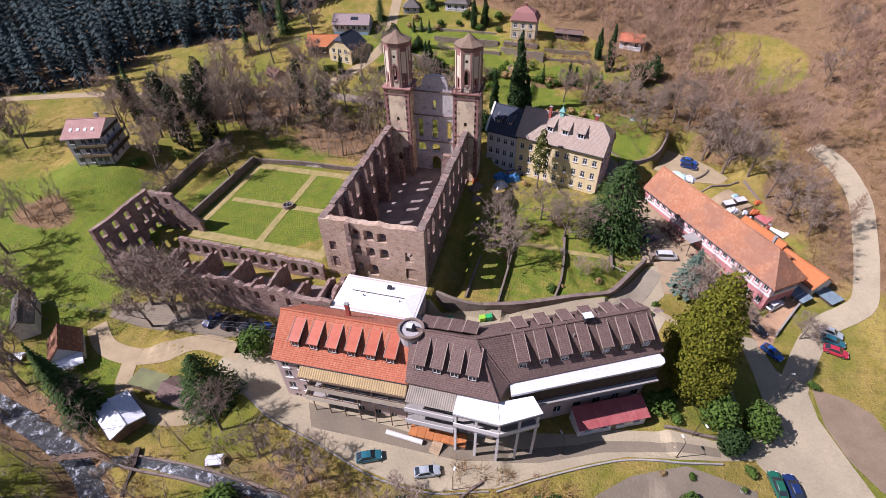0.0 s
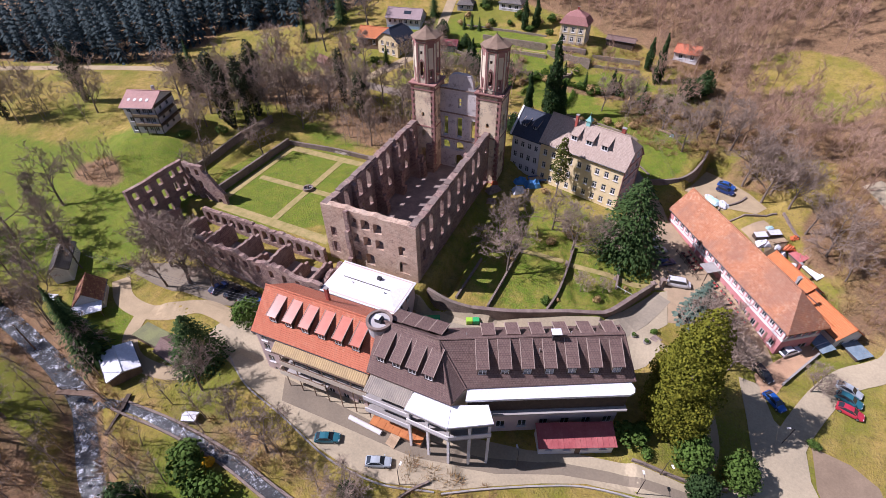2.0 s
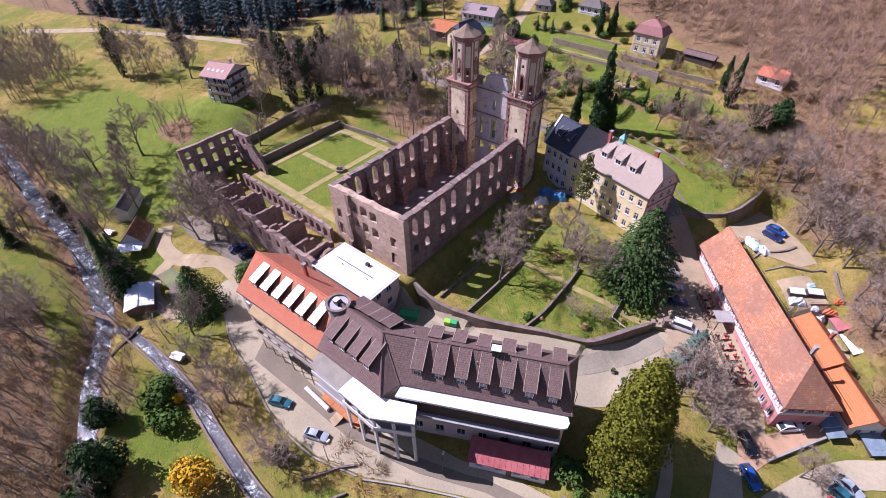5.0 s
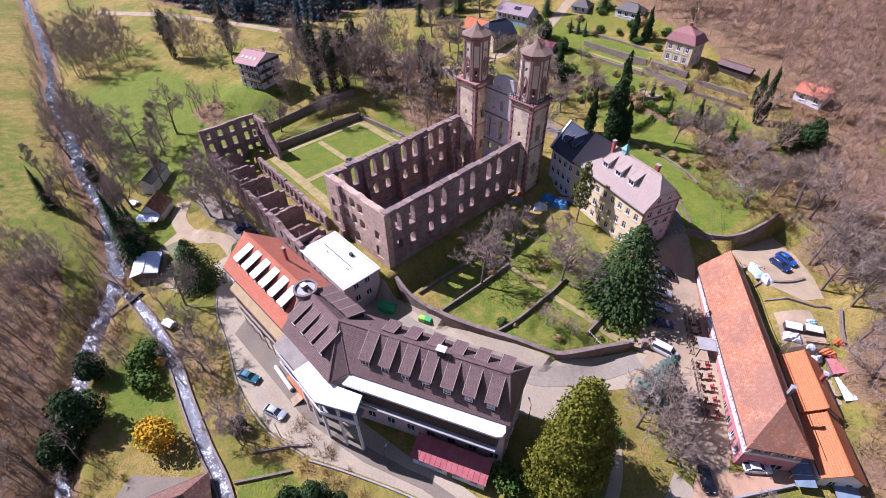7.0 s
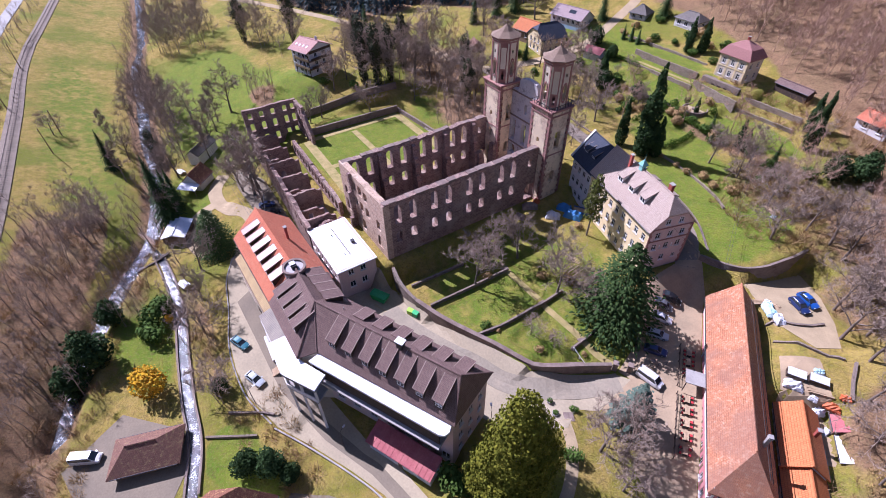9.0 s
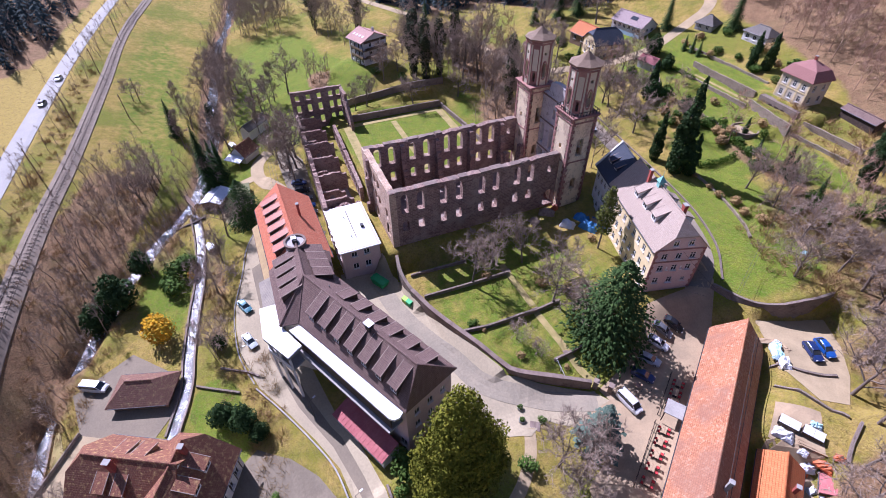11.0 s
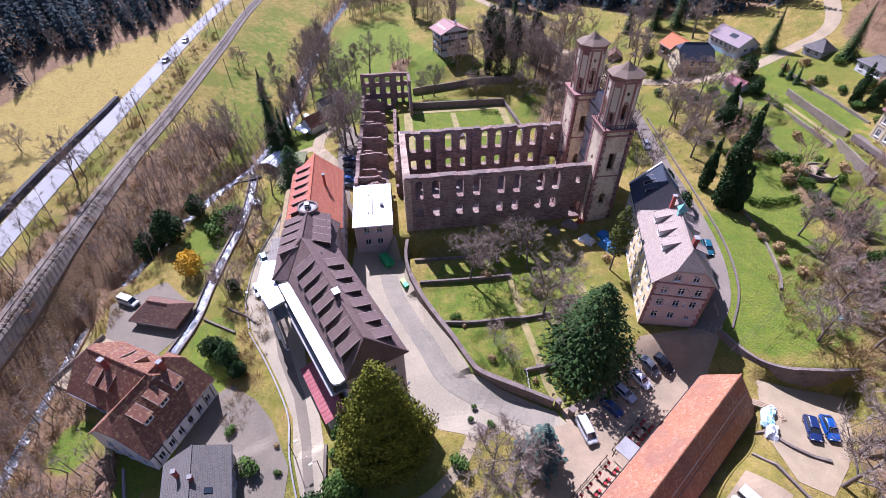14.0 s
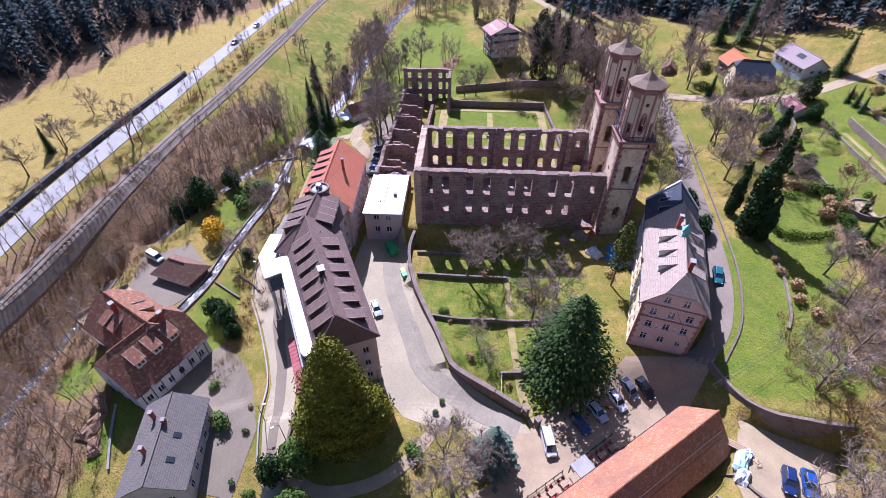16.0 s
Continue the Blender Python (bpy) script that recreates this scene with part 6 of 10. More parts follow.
for ob in hall.children:
    if ob.name.startswith("wall") and ob.data.materials[0] == YELLOW_WALL:
        co = [v.co.x for v in ob.data.vertices]
        if min(co) > 22:
            ob.data.materials[0] = PINK_WALL
    if ob.name.startswith("gable"):
        if min(v.co.x for v in ob.data.vertices) > 22:
            ob.data.materials[0] = PINK_WALL
for y in (3.4, 6.4):
    put_window(hall, (22.62, y, 13.1), (1, 0), 1.1, 1.3, "cross", True, inset=-0.04)
for z in (4.9, 8.3, 11.4):
    if z != 4.9:
        part("string_course", a_box(22.61, 22.75, 0.0, 9.9, z, z + 0.22), RED_STONE, hall)
bm = bmesh.new()
for y in (-0.05, 9.95):
    for k in range(16):
        z, a = 0.2 + 0.72 * k, 0.7 if k % 2 else 0.45
        y0, y1 = sorted((y, y + (a if y < 1 else -a)))
        box(bm, 22.55, 22.68, y0, y1, z, z + 0.62)
tagged(part("cornerstone", bm, RED_STONE, hall), kind="stuff")
ph = math.degrees(math.atan((17.3 - 11.9) / 4.95))
for x in (8.0, 12.0, 16.0):
    dormer(hall, (x, 1.5, 11.9 + 1.5 * math.tan(radians(ph)) + 0.12), (0, 1), ph, 1.7, 1.5, 24, TILE_HALL, WHITE_WALL)
for x in (6, 11, 17):
    dormer(hall, (x, 8.5, 11.9 + 1.4 * math.tan(radians(ph)) + 0.12), (0, -1), ph, 1.7, 1.4, 24, TILE_HALL, WHITE_WALL)
chimney(hall, 18.2, 5.6, 15.8, 18.5, 0.9, 0.7, BRICK_RED)
chimney(hall, 6.8, 4.0, 15.8, 19.0, 0.6, 0.6, BRICK_RED)
t = part("turret", a_box(9.1, 10.1, 4.45, 5.45, 16.6, 18.3), COPPER, hall, "small green copper ridge turret")
part("turret_roof", shell([[(8.85, 4.2, 18.25), (10.35, 4.2, 18.25), (9.6, 4.95, 19.5)], [(10.35, 4.2, 18.25), (10.35, 5.7, 18.25), (9.6, 4.95, 19.5)], [(10.35, 5.7, 18.25), (8.85, 5.7, 18.25), (9.6, 4.95, 19.5)], [(8.85, 5.7, 18.25), (8.85, 4.2, 18.25), (9.6, 4.95, 19.5)]], 0.1), COPPER, t)
bm = bmesh.new()
tube(bm, (9.6, 4.95, 19.3), (9.6, 4.95, 20.6), 0.05, 0.02, 5)
part("turret_spike", bm, COPPER, t)
sl = house("slate_wing", "whitewashed abbey wing with dark slate roof", "abbey building", pose(3.6, 50.9, 3.0, 0, 0, HA), 8.55, 9.3, 11.2, 16.4, WHITE_WALL, SLATE,
           front=[(1.0, 1.6, 1.1, spread(4, 1.2, 7.4)), (4.3, 1.7, 1.1, spread(4, 1.2, 7.4)), (7.8, 1.6, 1.1, spread(4, 1.2, 7.4))],
           back=[(4.3, 1.7, 1.1, spread(3, 1.4, 7.0)), (7.8, 1.6, 1.1, spread(3, 1.4, 7.0))], ends=(("gable",), ("gable",)), style="cross", foot=2.5)
part("gable_coping", shell([[(-0.6, -0.6, 11.0), (-0.1, -0.6, 11.0), (-0.1, 4.65, 16.9), (-0.6, 4.65, 16.9)], [(-0.6, 4.65, 16.9), (-0.1, 4.65, 16.9), (-0.1, 9.9, 11.0), (-0.6, 9.9, 11.0)]], 0.35), WHITE_WALL, sl)
psl = math.degrees(math.atan(5.2 / 4.65))
for x in (2.6, 5.6):
    dormer(sl, (x, 1.4, 11.2 + 1.4 * math.tan(radians(psl)) + 0.12), (0, 1), psl, 1.4, 1.1, 24, SLATE, SLATE)

# inn, the long barn-like building
BA = -55.0
INN = (46.7, 47.9)
LI, WI = 39.6, 7.9
inn = house("inn", "long rose-washed inn under an old pink tiled roof", "inn", pose(*INN, -4.0, 0, 0, BA), LI, WI, 8.0, 12.6, ROSE_WALL, TILE_BARN,
            front=[(1.6, 1.5, 1.1, spread(10, 14, 38)), (5.4, 1.5, 1.1, spread(17, 3, 38.2))], back=[(5.2, 1.3, 1.0, spread(12, 4, 36))],
            right=[(0.0, 2.4, 1.9, (1.9, 5.4)), (5.3, 1.4, 1.0, (1.2, 2.7, 4.4, 5.9))], ends=(("gable",), ("hip", 4.8)), over=0.7, foot=2.0)
for z in (4.4, 7.2):
    part("white_band", a_box(0.5, LI + 0.1, -0.09, -0.012, z, z + (0.8 if z > 7 else 0.55)), WHITE_WALL, inn)
    part("white_band", a_box(LI + 0.012, LI + 0.1, -0.01, WI + 0.05, z, z + 0.6), WHITE_WALL, inn)
for x in spread(18, 2.0, LI - 0.3):
    part("white_pier", a_box(x - 0.22, x + 0.22, -0.10, -0.013, 4.95, 7.2), WHITE_WALL, inn)
for y in (0.3, 3.4, 6.6):
    part("white_pier", a_box(LI + 0.013, LI + 0.11, y, y + 0.35, 5.0, 7.2), WHITE_WALL, inn)
for x in spread(9, 15.6, 36.4):
    part("shutter", a_box(x - 0.2, x + 0.2, -0.07, -0.014, 1.5, 3.3), WOOD, inn)
part("drainpipe", a_box(11.9, 12.05, -0.2, -0.06, -0.5, 7.4), FRAME, inn)
chimney(inn, 32.0, 5.8, 10.0, 13.0, 0.5, 0.5, CONCRETE)
for k in range(2):
    bm = bmesh.new()
    tube(bm, (1.0, 6.0 + 0.6 * k, 11.2 - 0.65 * k), (LI - 2.0, 6.0 + 0.6 * k, 11.2 - 0.65 * k), 0.05, 0.05, 5)
    part("snow_guard", bm, STEEL, inn)
an = house("orange_annexe", "low outbuilding with bright orange tiles", "outbuilding", pose(66.8, 38.2, -2.6, 0, 0, BA), 11.0, 5.8, 3.8, 6.0, WHITE_WALL, TILE_ORANGE,
           right=[(0.2, 1.4, 1.4, (2.8,))], back=[(1.6, 0.9, 0.9, (2, 5, 8))], over=0.4, foot=2.5)
an2 = house("orange_annexe", "lower outbuilding with bright orange tiles", "outbuilding", pose(73.3, 29.1, -3.0, 0, 0, BA), 10.4, 5.6, 3.4, 5.5, WHITE_WALL, TILE_ORANGE,
            right=[(0.3, 1.8, 1.0, (1.6, 3.9))], back=[(1.6, 0.9, 0.9, (2, 5, 8))], over=0.4, foot=2.5)
chimney(an, 5.0, 4.4, 4.4, 6.6, 0.5, 0.5, BRICK_RED)
BLUE_GLASS = plain("blue-grey roof glass", rgb(0.16, 0.22, 0.26), rgb(0.22, 0.28, 0.31), 0.25, 0.8, 3, 0.05, 0.02, 0.0, 0.6)
gp = thing("glass_porch", "lean-to porch with blue-grey glass roof and white bars", "porch", pose(73.6, 22.9, -4.4, 0, 0, BA))
for k in range(4):
    part("roof_pane", shell([[(1.9 * k - 1.0, 0.0, 2.7), (1.9 * k + 0.84, 0.0, 2.7), (1.9 * k + 0.84, 2.6, 3.5), (1.9 * k - 1.0, 2.6, 3.5)]], 0.05), BLUE_GLASS, gp)
    part("glazing_bar", shell([[(1.9 * k - 1.07, -0.05, 2.76), (1.9 * k - 1.0, -0.05, 2.76), (1.9 * k - 1.0, 2.65, 3.56), (1.9 * k - 1.07, 2.65, 3.56)]], 0.08), FRAME, gp)
    part("post", a_box(1.9 * k - 1.08, 1.9 * k - 0.96, 0.02, 0.14, -0.4, 2.66), FRAME, gp)
lt = thing("lean_to_shed", "low shed with a blue-grey sheet roof behind the outbuilding", "shed", pose(80.6, 22.6, -3.9, 0, 0, BA))
part("wall", a_box(0.2, 4.6, 0.2, 3.0, -1.5, 2.0), WOOD_DARK, lt)
part("roof", shell([[(0, 0, 2.1), (4.8, 0, 2.1), (4.8, 3.2, 2.5), (0, 3.2, 2.5)]], 0.1), BLUE_GLASS, lt)
hut = house("red_shed", "small shed with a red roof in the work yard", "shed", pose(72.6, 44.4, -1.0, 0, 0, BA), 3.6, 3.0, 2.2, 3.1, WOOD, RED_SHEET, over=0.3, foot=2.0)
hut2 = house("tin_shed", "small shed with a pale sheet roof", "shed", pose(75.4, 41.2, -1.6, 0, 0, BA), 4.2, 2.2, 2.0, 2.6, WOOD, WHITE_METAL, over=0.25, foot=2.0)

# claret-roofed villa
va = house("claret_villa", "large villa with steep claret tiled roof", "villa", pose(33.0, -62.0, -5.0, 0, 0, 61), 16.5, 10.4, 6.0, 11.5, WHITE_WALL, TILE_CLARET,
           front=[(1.0, 1.5, 1.1, (2, 4.6, 7.2, 9.8)), (3.7, 1.4, 1.0, (2, 4.6, 7.2, 9.8))], left=[(1.0, 1.4, 1.0, (3, 6)), (3.7, 1.3, 1.0, (3, 6))], ends=(("half", 9.4, 1.8), ("gable",)), over=0.8)
pv = math.degrees(math.atan(5.5 / 5.2))
for x in (5.6, 8.6):
    dormer(va, (x, 1.3, 6.0 + 1.3 * math.tan(radians(pv)) + 0.12), (0, 1), pv, 1.5, 1.2, 26, TILE_CLARET, TILE_CLARET)
    dormer(va, (x + 0.8, 8.9, 6.0 + 1.5 * math.tan(radians(pv)) + 0.12), (0, -1), pv, 1.9, 1.3, 26, TILE_CLARET, WOOD_PALE)
chimney(va, 7.2, 4.0, 9.0, 12.6, 0.9, 0.7, BRICK_RED)
vw = house("claret_villa_wing", "villa wing with white walls and claret tiled roof", "villa", pose(28.6, -48.6, -5.0, 0, 0, -26), 15.0, 11.4, 5.4, 11.2, WHITE_WALL, TILE_CLARET,
           back=[(0.8, 1.6, 1.1, spread(6, 1.8, 13)), (3.4, 1.3, 1.0, spread(6, 1.8, 13))], right=[(0.8, 1.6, 1.1, (3, 6, 9)), (3.4, 1.3, 1.0, (3, 6, 9))], left=[(0.8, 1.6, 1.1, (3, 7)), (3.4, 1.3, 1.0, (3, 7))],
           ends=(("half", 9.2, 1.8), ("half", 9.2, 1.8)), over=0.8)
pw = math.degrees(math.atan(5.8 / 5.7))
for x in (4.0, 7.4, 10.8):
    dormer(vw, (x, 9.6, 5.4 + 1.8 * math.tan(radians(pw)) + 0.12), (0, -1), pw, 1.7, 1.4, 24, TILE_CLARET, WHITE_WALL)
for x in spread(8, 0.8, 14.2):
    part("timber", a_box(x - 0.09, x + 0.09, 11.41, 11.46, 0.1, 5.3), WOOD_DARK, vw)
chimney(vw, 3.2, 6.6, 9.0, 12.2, 0.7, 0.7, BRICK_RED)
part("terrace", a_box(-9.0, -0.5, 0.5, 12.0, -1.5, 1.2), GRAVEL, va, "raised gravel terrace with a low wall")
part("terrace_parapet", a_box(-9.2, -9.0, 0.4, 12.2, -1.5, 2.0), STONE_WALL, va)

gv = house("grey_house", "house with a plain grey tiled roof", "house", pose(48.6, -41.6, -5.2, 0, 0, 11), 15.0, 9.4, 4.6, 7.4, GREY_WALL, TILE_GREY,
           back=[(0.8, 1.4, 1.1, spread(5, 2, 13)), (2.9, 1.2, 1.0, spread(5, 2, 13))], right=[(0.8, 1.4, 1.1, (3, 6.4))], left=[(0.8, 1.4, 1.1, (3, 6.4))], over=0.4)
for x, y in ((3.6, 2.6), (5.2, 5.0), (9.6, 3.0)):
    chimney(gv, x, y, 5.4, 8.2, 0.5, 0.5, BRICK_RED)
for x in (7.0, 11.0):
    w = part("roof_window", a_box(-0.45, 0.45, -0.6, 0.6, 0.0, 0.12), GLASS, gv)
    w.matrix_basis = pose(x, 7.0, 6.15, -31, 0, 0)
hr = house("rusty_hut", "open timber hut with a mossy rust-brown tiled roof", "hut", pose(14.4, -59.4, -4.8, 0, 0, 72), 9.8, 5.8, 2.3, 4.7, WOOD, RUST_TILE, ends=(("hip", 2.6), ("hip", 2.6)), over=0.7, foot=1.0)
gc = house("garden_cottage", "small cottage with a brown tiled roof by the stream", "cottage", pose(-71.0, -27.6, -4.0, 0, 0, -44), 6.4, 5.2, 2.8, 5.4, WHITE_WALL, TILE_CLARET, front=[(1.0, 1.2, 1.0, (2, 5))], right=[(1.0, 1.2, 1.0, (2.4,))], over=0.4)
part("porch_roof", shell([[(6.6, -0.4, 2.6), (9.4, -0.4, 2.1), (9.4, 5.4, 2.1), (6.6, 5.4, 2.6)]], 0.15), WHITE_METAL, gc)
for y in (0.0, 5.0):
    part("porch_post", a_box(9.1, 9.25, y, y + 0.15, -0.6, 2.0), WOOD, gc)
tb = house("narrow_barn", "narrow whitewashed barn with a dark roof", "barn", pose(-86.8, -21.0, -3.8, 0, 0, -44), 10.0, 3.6, 3.6, 5.0, WHITE_WALL, TILE_GREY, over=0.3)
ws = house("white_roof_shed", "timber shed with a pale sheet roof", "shed", pose(-50.2, -38.6, -4.5, 0, 0, -27), 7.0, 5.4, 2.3, 3.0, WOOD, WHITE_METAL, over=0.3, front=[(0.8, 0.9, 1.0, (2, 5))])
fs = thing("flat_shed", "low shed with a mossy flat roof", "shed", pose(-49.0, -32.2, -4.4, 0, 0, -3))
part("wall", a_box(0.3, 6.5, 0.3, 3.4, -0.8, 2.2), WOOD, fs)
part("roof", a_box(0, 6.8, 0, 3.7, 2.2, 2.4), plain("mossy felt", rgb(0.20, 0.21, 0.09), rgb(0.15, 0.15, 0.08), 0.95), fs)
ds = house("brown_shed", "wooden shed with a dark brown roof", "shed", pose(-41.6, -33.2, -4.5, 0, 0, -6), 6.4, 4.4, 2.3, 3.6, WOOD, TILE_DARK, over=0.3)
gk = house("beehive_box", "tiny pale wooden garden box", "garden box", pose(-26.0, -41.6, -4.5, 0, 0, 20), 1.9, 1.5, 1.0, 1.3, WOOD_PALE, WHITE_METAL, over=0.15, foot=0.5)
gk2 = house("beehive_box", "tiny pale wooden garden box", "garden box", pose(-77.0, -32.5, -4.4, 0, 0, 20), 1.9, 1.5, 1.0, 1.3, WOOD_PALE, WHITE_METAL, over=0.15, foot=0.5)

# dug-over ground and rubble beside the villa
structure("pit_wall", line_wall([(46.6, -50.4), (50.6, -49.0), (54.6, -47.4), (57.4, -46.2)], 0.5, 0.35, 0.8, 1.2), CONCRETE, "low concrete wall along a strip of lawn", "wall")
drape("villa_court", [(13.8, -69.8), (27.4, -69.6), (28.2, -68.0), (20.6, -66.4), (15.4, -68.0)], GARDEN_PATH, "narrow earth court beside the villa", "court")
structure("villa_wall", line_wall([(13.4, -68.6), (13.6, -70.0), (20.4, -69.9), (27.7, -69.8), (28.5, -67.8)], 0.9, 0.35, 1.8, 1.2), STONE_WALL, "stone wall round the villa's side court", "wall")

# hamlet beyond
oc = house("chalet", "white three-storey chalet with timber balconies and pink roof", "chalet", pose(-100.3, 16.8, 9.2, 0, 0, 19), 9.2, 10.0, 8.4, 10.5, WHITE_WALL, tiles("pink chalet tiles", rgb(0.50, 0.29, 0.24), rgb(0.44, 0.25, 0.21), rgb(0.4, 0.3, 0.25), mossy=0.3),
           front=[(0.6, 1.5, 1.2, (1.3, 4.2, 6.0, 7.8)), (3.3, 1.5, 1.2, (1.3, 4.2, 6.0, 7.8)), (6.0, 1.5, 1.2, (1.3, 4.2, 6.0, 7.8))], right=[(0.6, 1.4, 1.2, (2.5, 6.0)), (3.3, 1.3, 1.2, (2.5, 6.0)), (6.0, 1.3, 1.2, (2.5, 6.0))], left=[(0.6, 1.4, 1.2, (2.5, 6.0)), (3.3, 1.4, 1.2, (2.5, 6.0))], over=1.2)
for z in (2.5, 5.2):
    b = part("balcony", a_box(2.8, 10.3, -1.3, -0.01, z, z + 0.18), WOOD, oc)
    part("balustrade", a_box(2.8, 10.3, -1.35, -1.27, z + 0.3, z + 1.0), WOOD_PALE, b)
    b = part("balcony", a_box(9.21, 10.4, -0.005, 9.6, z, z + 0.18), WOOD, oc)
    part("balustrade", a_box(10.32, 10.4, -0.005, 9.6, z + 0.3, z + 1.0), WOOD_DARK, b)
for x in (2.9, 5.4, 7.9, 10.2):
    part("balcony_post", a_box(x - 0.08, x + 0.08, -1.25, -1.09, -0.6, 7.6), WOOD_DARK, oc)
part("cladding", a_box(2.6, 9.19, -0.05, -0.004, 7.55, 8.3), WOOD_DARK, oc)
part("cladding", a_box(9.212, 9.27, 0.2, 9.8, 7.4, 8.3), WOOD_DARK, oc)
for x in (1.6, 3.4, 5.2, 7.0):
    w = part("roof_window", a_box(-0.35, 0.35, -0.5, 0.5, 0.0, 0.1), FRAME, oc)
    w.matrix_basis = pose(x, 1.6, 8.4 + 1.6 * 0.42 + 0.13, 22.8, 0, 0)
chimney(oc, 6.8, 6.2, 9.6, 11.3, 0.6, 0.6, WHITE_WALL)
mn = thing("manor", "small cream manor with a mansard roof on the hillside", "manor", pose(1.4, 106.2, 20.7, 0, 0, -4))
mn.scale = (1.06, 0.95, 0.9)
for p0, p1 in (((0, 0), (8, 0)), ((8, 6.8), (0, 6.8))):
    facade(mn, p0, p1, -3, 6.9, CREAM, [(0.8, 1.7, 1.0, (1.5, 4, 6.5)), (4.1, 1.7, 1.0, (1.5, 4, 6.5))], style="cross")
for p0, p1 in (((8, 0.4), (8, 6.4)), ((0, 6.4), (0, 0.4))):
    facade(mn, p0, p1, -3, 6.9, CREAM, [(0.8, 1.7, 1.0, (1.4, 4.6)), (4.1, 1.7, 1.0, (1.4, 4.6))], style="cross")
for x in (0.25, 2.7, 5.3, 7.75):
    part("pilaster", a_box(x - 0.22, x + 0.22, -0.1, -0.012, -3, 6.6), YELLOW_WALL, mn)
for z in (3.3, 6.65):
    part("cornice", a_box(-0.15, 8.15, -0.15, -0.02, z, z + 0.22), YELLOW_WALL, mn)
E_, K, P = [(-0.5, -0.5, 6.9), (8.5, -0.5, 6.9), (8.5, 7.3, 6.9), (-0.5, 7.3, 6.9)], [(0.8, 0.8, 9.3), (7.2, 0.8, 9.3), (7.2, 6.0, 9.3), (0.8, 6.0, 9.3)], (4.0, 3.4, 11.2)
part("roof", shell([[E_[i], E_[(i + 1) % 4], K[(i + 1) % 4], K[i]] for i in range(4)] + [[K[i], K[(i + 1) % 4], P] for i in range(4)], 0.2), tiles("rosy manor tiles", rgb(0.38, 0.19, 0.16), rgb(0.32, 0.15, 0.13), rgb(0.30, 0.2, 0.16), mossy=0.3), mn)
chimney(mn, 4.0, 3.4, 10.6, 11.9, 0.5, 0.5, BRICK_RED)
for x, w in ((2.2, 0.9), (4.0, 1.1), (5.8, 0.9)):
    part("terrace_arch", a_box(x - w / 2, x + w / 2, -2.62, -2.52, -3.4, -1.6), WOOD_DARK, mn)
part("terrace", a_box(-1.5, 9.5, -2.5, -0.3, -4.5, -0.5), STONE_WALL, mn, "stone terrace wall in front of the manor")
fh = house("long_white_house", "long white house with a lilac-grey roof", "house", pose(-64.0, 104.4, 18.7, 0, 0, 8), 13.4, 7.2, 3.9, 6.3, WHITE_WALL, tiles("lilac tiles", rgb(0.40, 0.30, 0.28), rgb(0.33, 0.25, 0.24), rgb(0.3, 0.26, 0.24), mossy=0.3),
           front=[(1.9, 1.3, 1.2, spread(6, 1.4, 12))], right=[(1.9, 1.2, 1.2, (2.4, 4.8))], over=0.5)
w = part("roof_window", a_box(-1.4, 1.4, -0.7, 0.7, 0.0, 0.1), GLASS, fh)
w.matrix_basis = pose(8.0, 1.9, 3.9 + 1.9 * 0.667 + 0.13, 33.7, 0, 0)
part("lower_wall", a_box(0.3, 13.1, -0.09, -0.012, -1.0, 1.1), plain("pale blue render", rgb(0.42, 0.55, 0.66), rgb(0.36, 0.50, 0.62), 0.9), fh)
h2 = house("yellow_house", "yellow two-storey house with a dark slate roof", "house", pose(-51.0, 88.6, 14.2, 0, 0, 80), 10.0, 9.0, 5.2, 8.8, YELLOW_WALL, SLATE,
           front=[(0.7, 1.5, 1.0, spread(4, 1.5, 8.5)), (3.3, 1.4, 1.0, spread(4, 1.5, 8.5))], left=[(0.7, 1.5, 1.1, (1.7, 4.1, 6.5)), (3.3, 1.4, 1.1, (1.7, 4.1, 6.5))], ends=(("half", 7.4, 1.4), ("half", 7.4, 1.4)))
h3 = house("orange_roof_barn", "long low barn with an orange tiled roof", "barn", pose(-68.4, 90.6, 16.0, 0, 0, 6), 11.5, 7.0, 3.0, 5.6, WOOD, TILE_ORANGE, front=[(0.7, 1.4, 1.2, spread(3, 2.4, 10))])
h4 = house("bungalow", "white bungalow with a dark hipped roof", "bungalow", pose(-25.6, 122.4, 24.3, 0, 0, -2), 8.4, 5.4, 2.9, 4.6, WHITE_WALL, TILE_GREY, front=[(0.9, 1.3, 1.3, (1.6, 4.2, 6.8))], right=[(0.9, 1.3, 1.2, (2.6,))], ends=(("hip", 2.2), ("hip", 2.2)), over=0.4)
h5 = house("small_dark_house", "small house with a dark pyramid roof", "house", pose(-41.0, 119.0, 23.2, 0, 0, 12), 5.8, 5.2, 2.6, 4.7, GREY_WALL, TILE_GREY, front=[(0.9, 1.2, 1.1, (1.6, 4.2))], ends=(("hip", 2.4), ("hip", 2.4)), over=0.4)
h6 = house("hillside_house", "white house with a red roof on the wooded slope", "house", pose(38.0, 107.8, 19.2, 0, 0, -10), 7.0, 4.6, 2.8, 4.4, WHITE_WALL, TILE_RED, front=[(0.9, 1.4, 1.2, (2, 5.4, 8.8))], over=0.5)
h7 = house("red_garage", "low garage with a bright red roof", "garage", pose(-38.0, 95.6, 15.8, 0, 0, 10), 6.0, 4.0, 2.4, 3.6, WHITE_WALL, RED_SHEET, over=0.3)
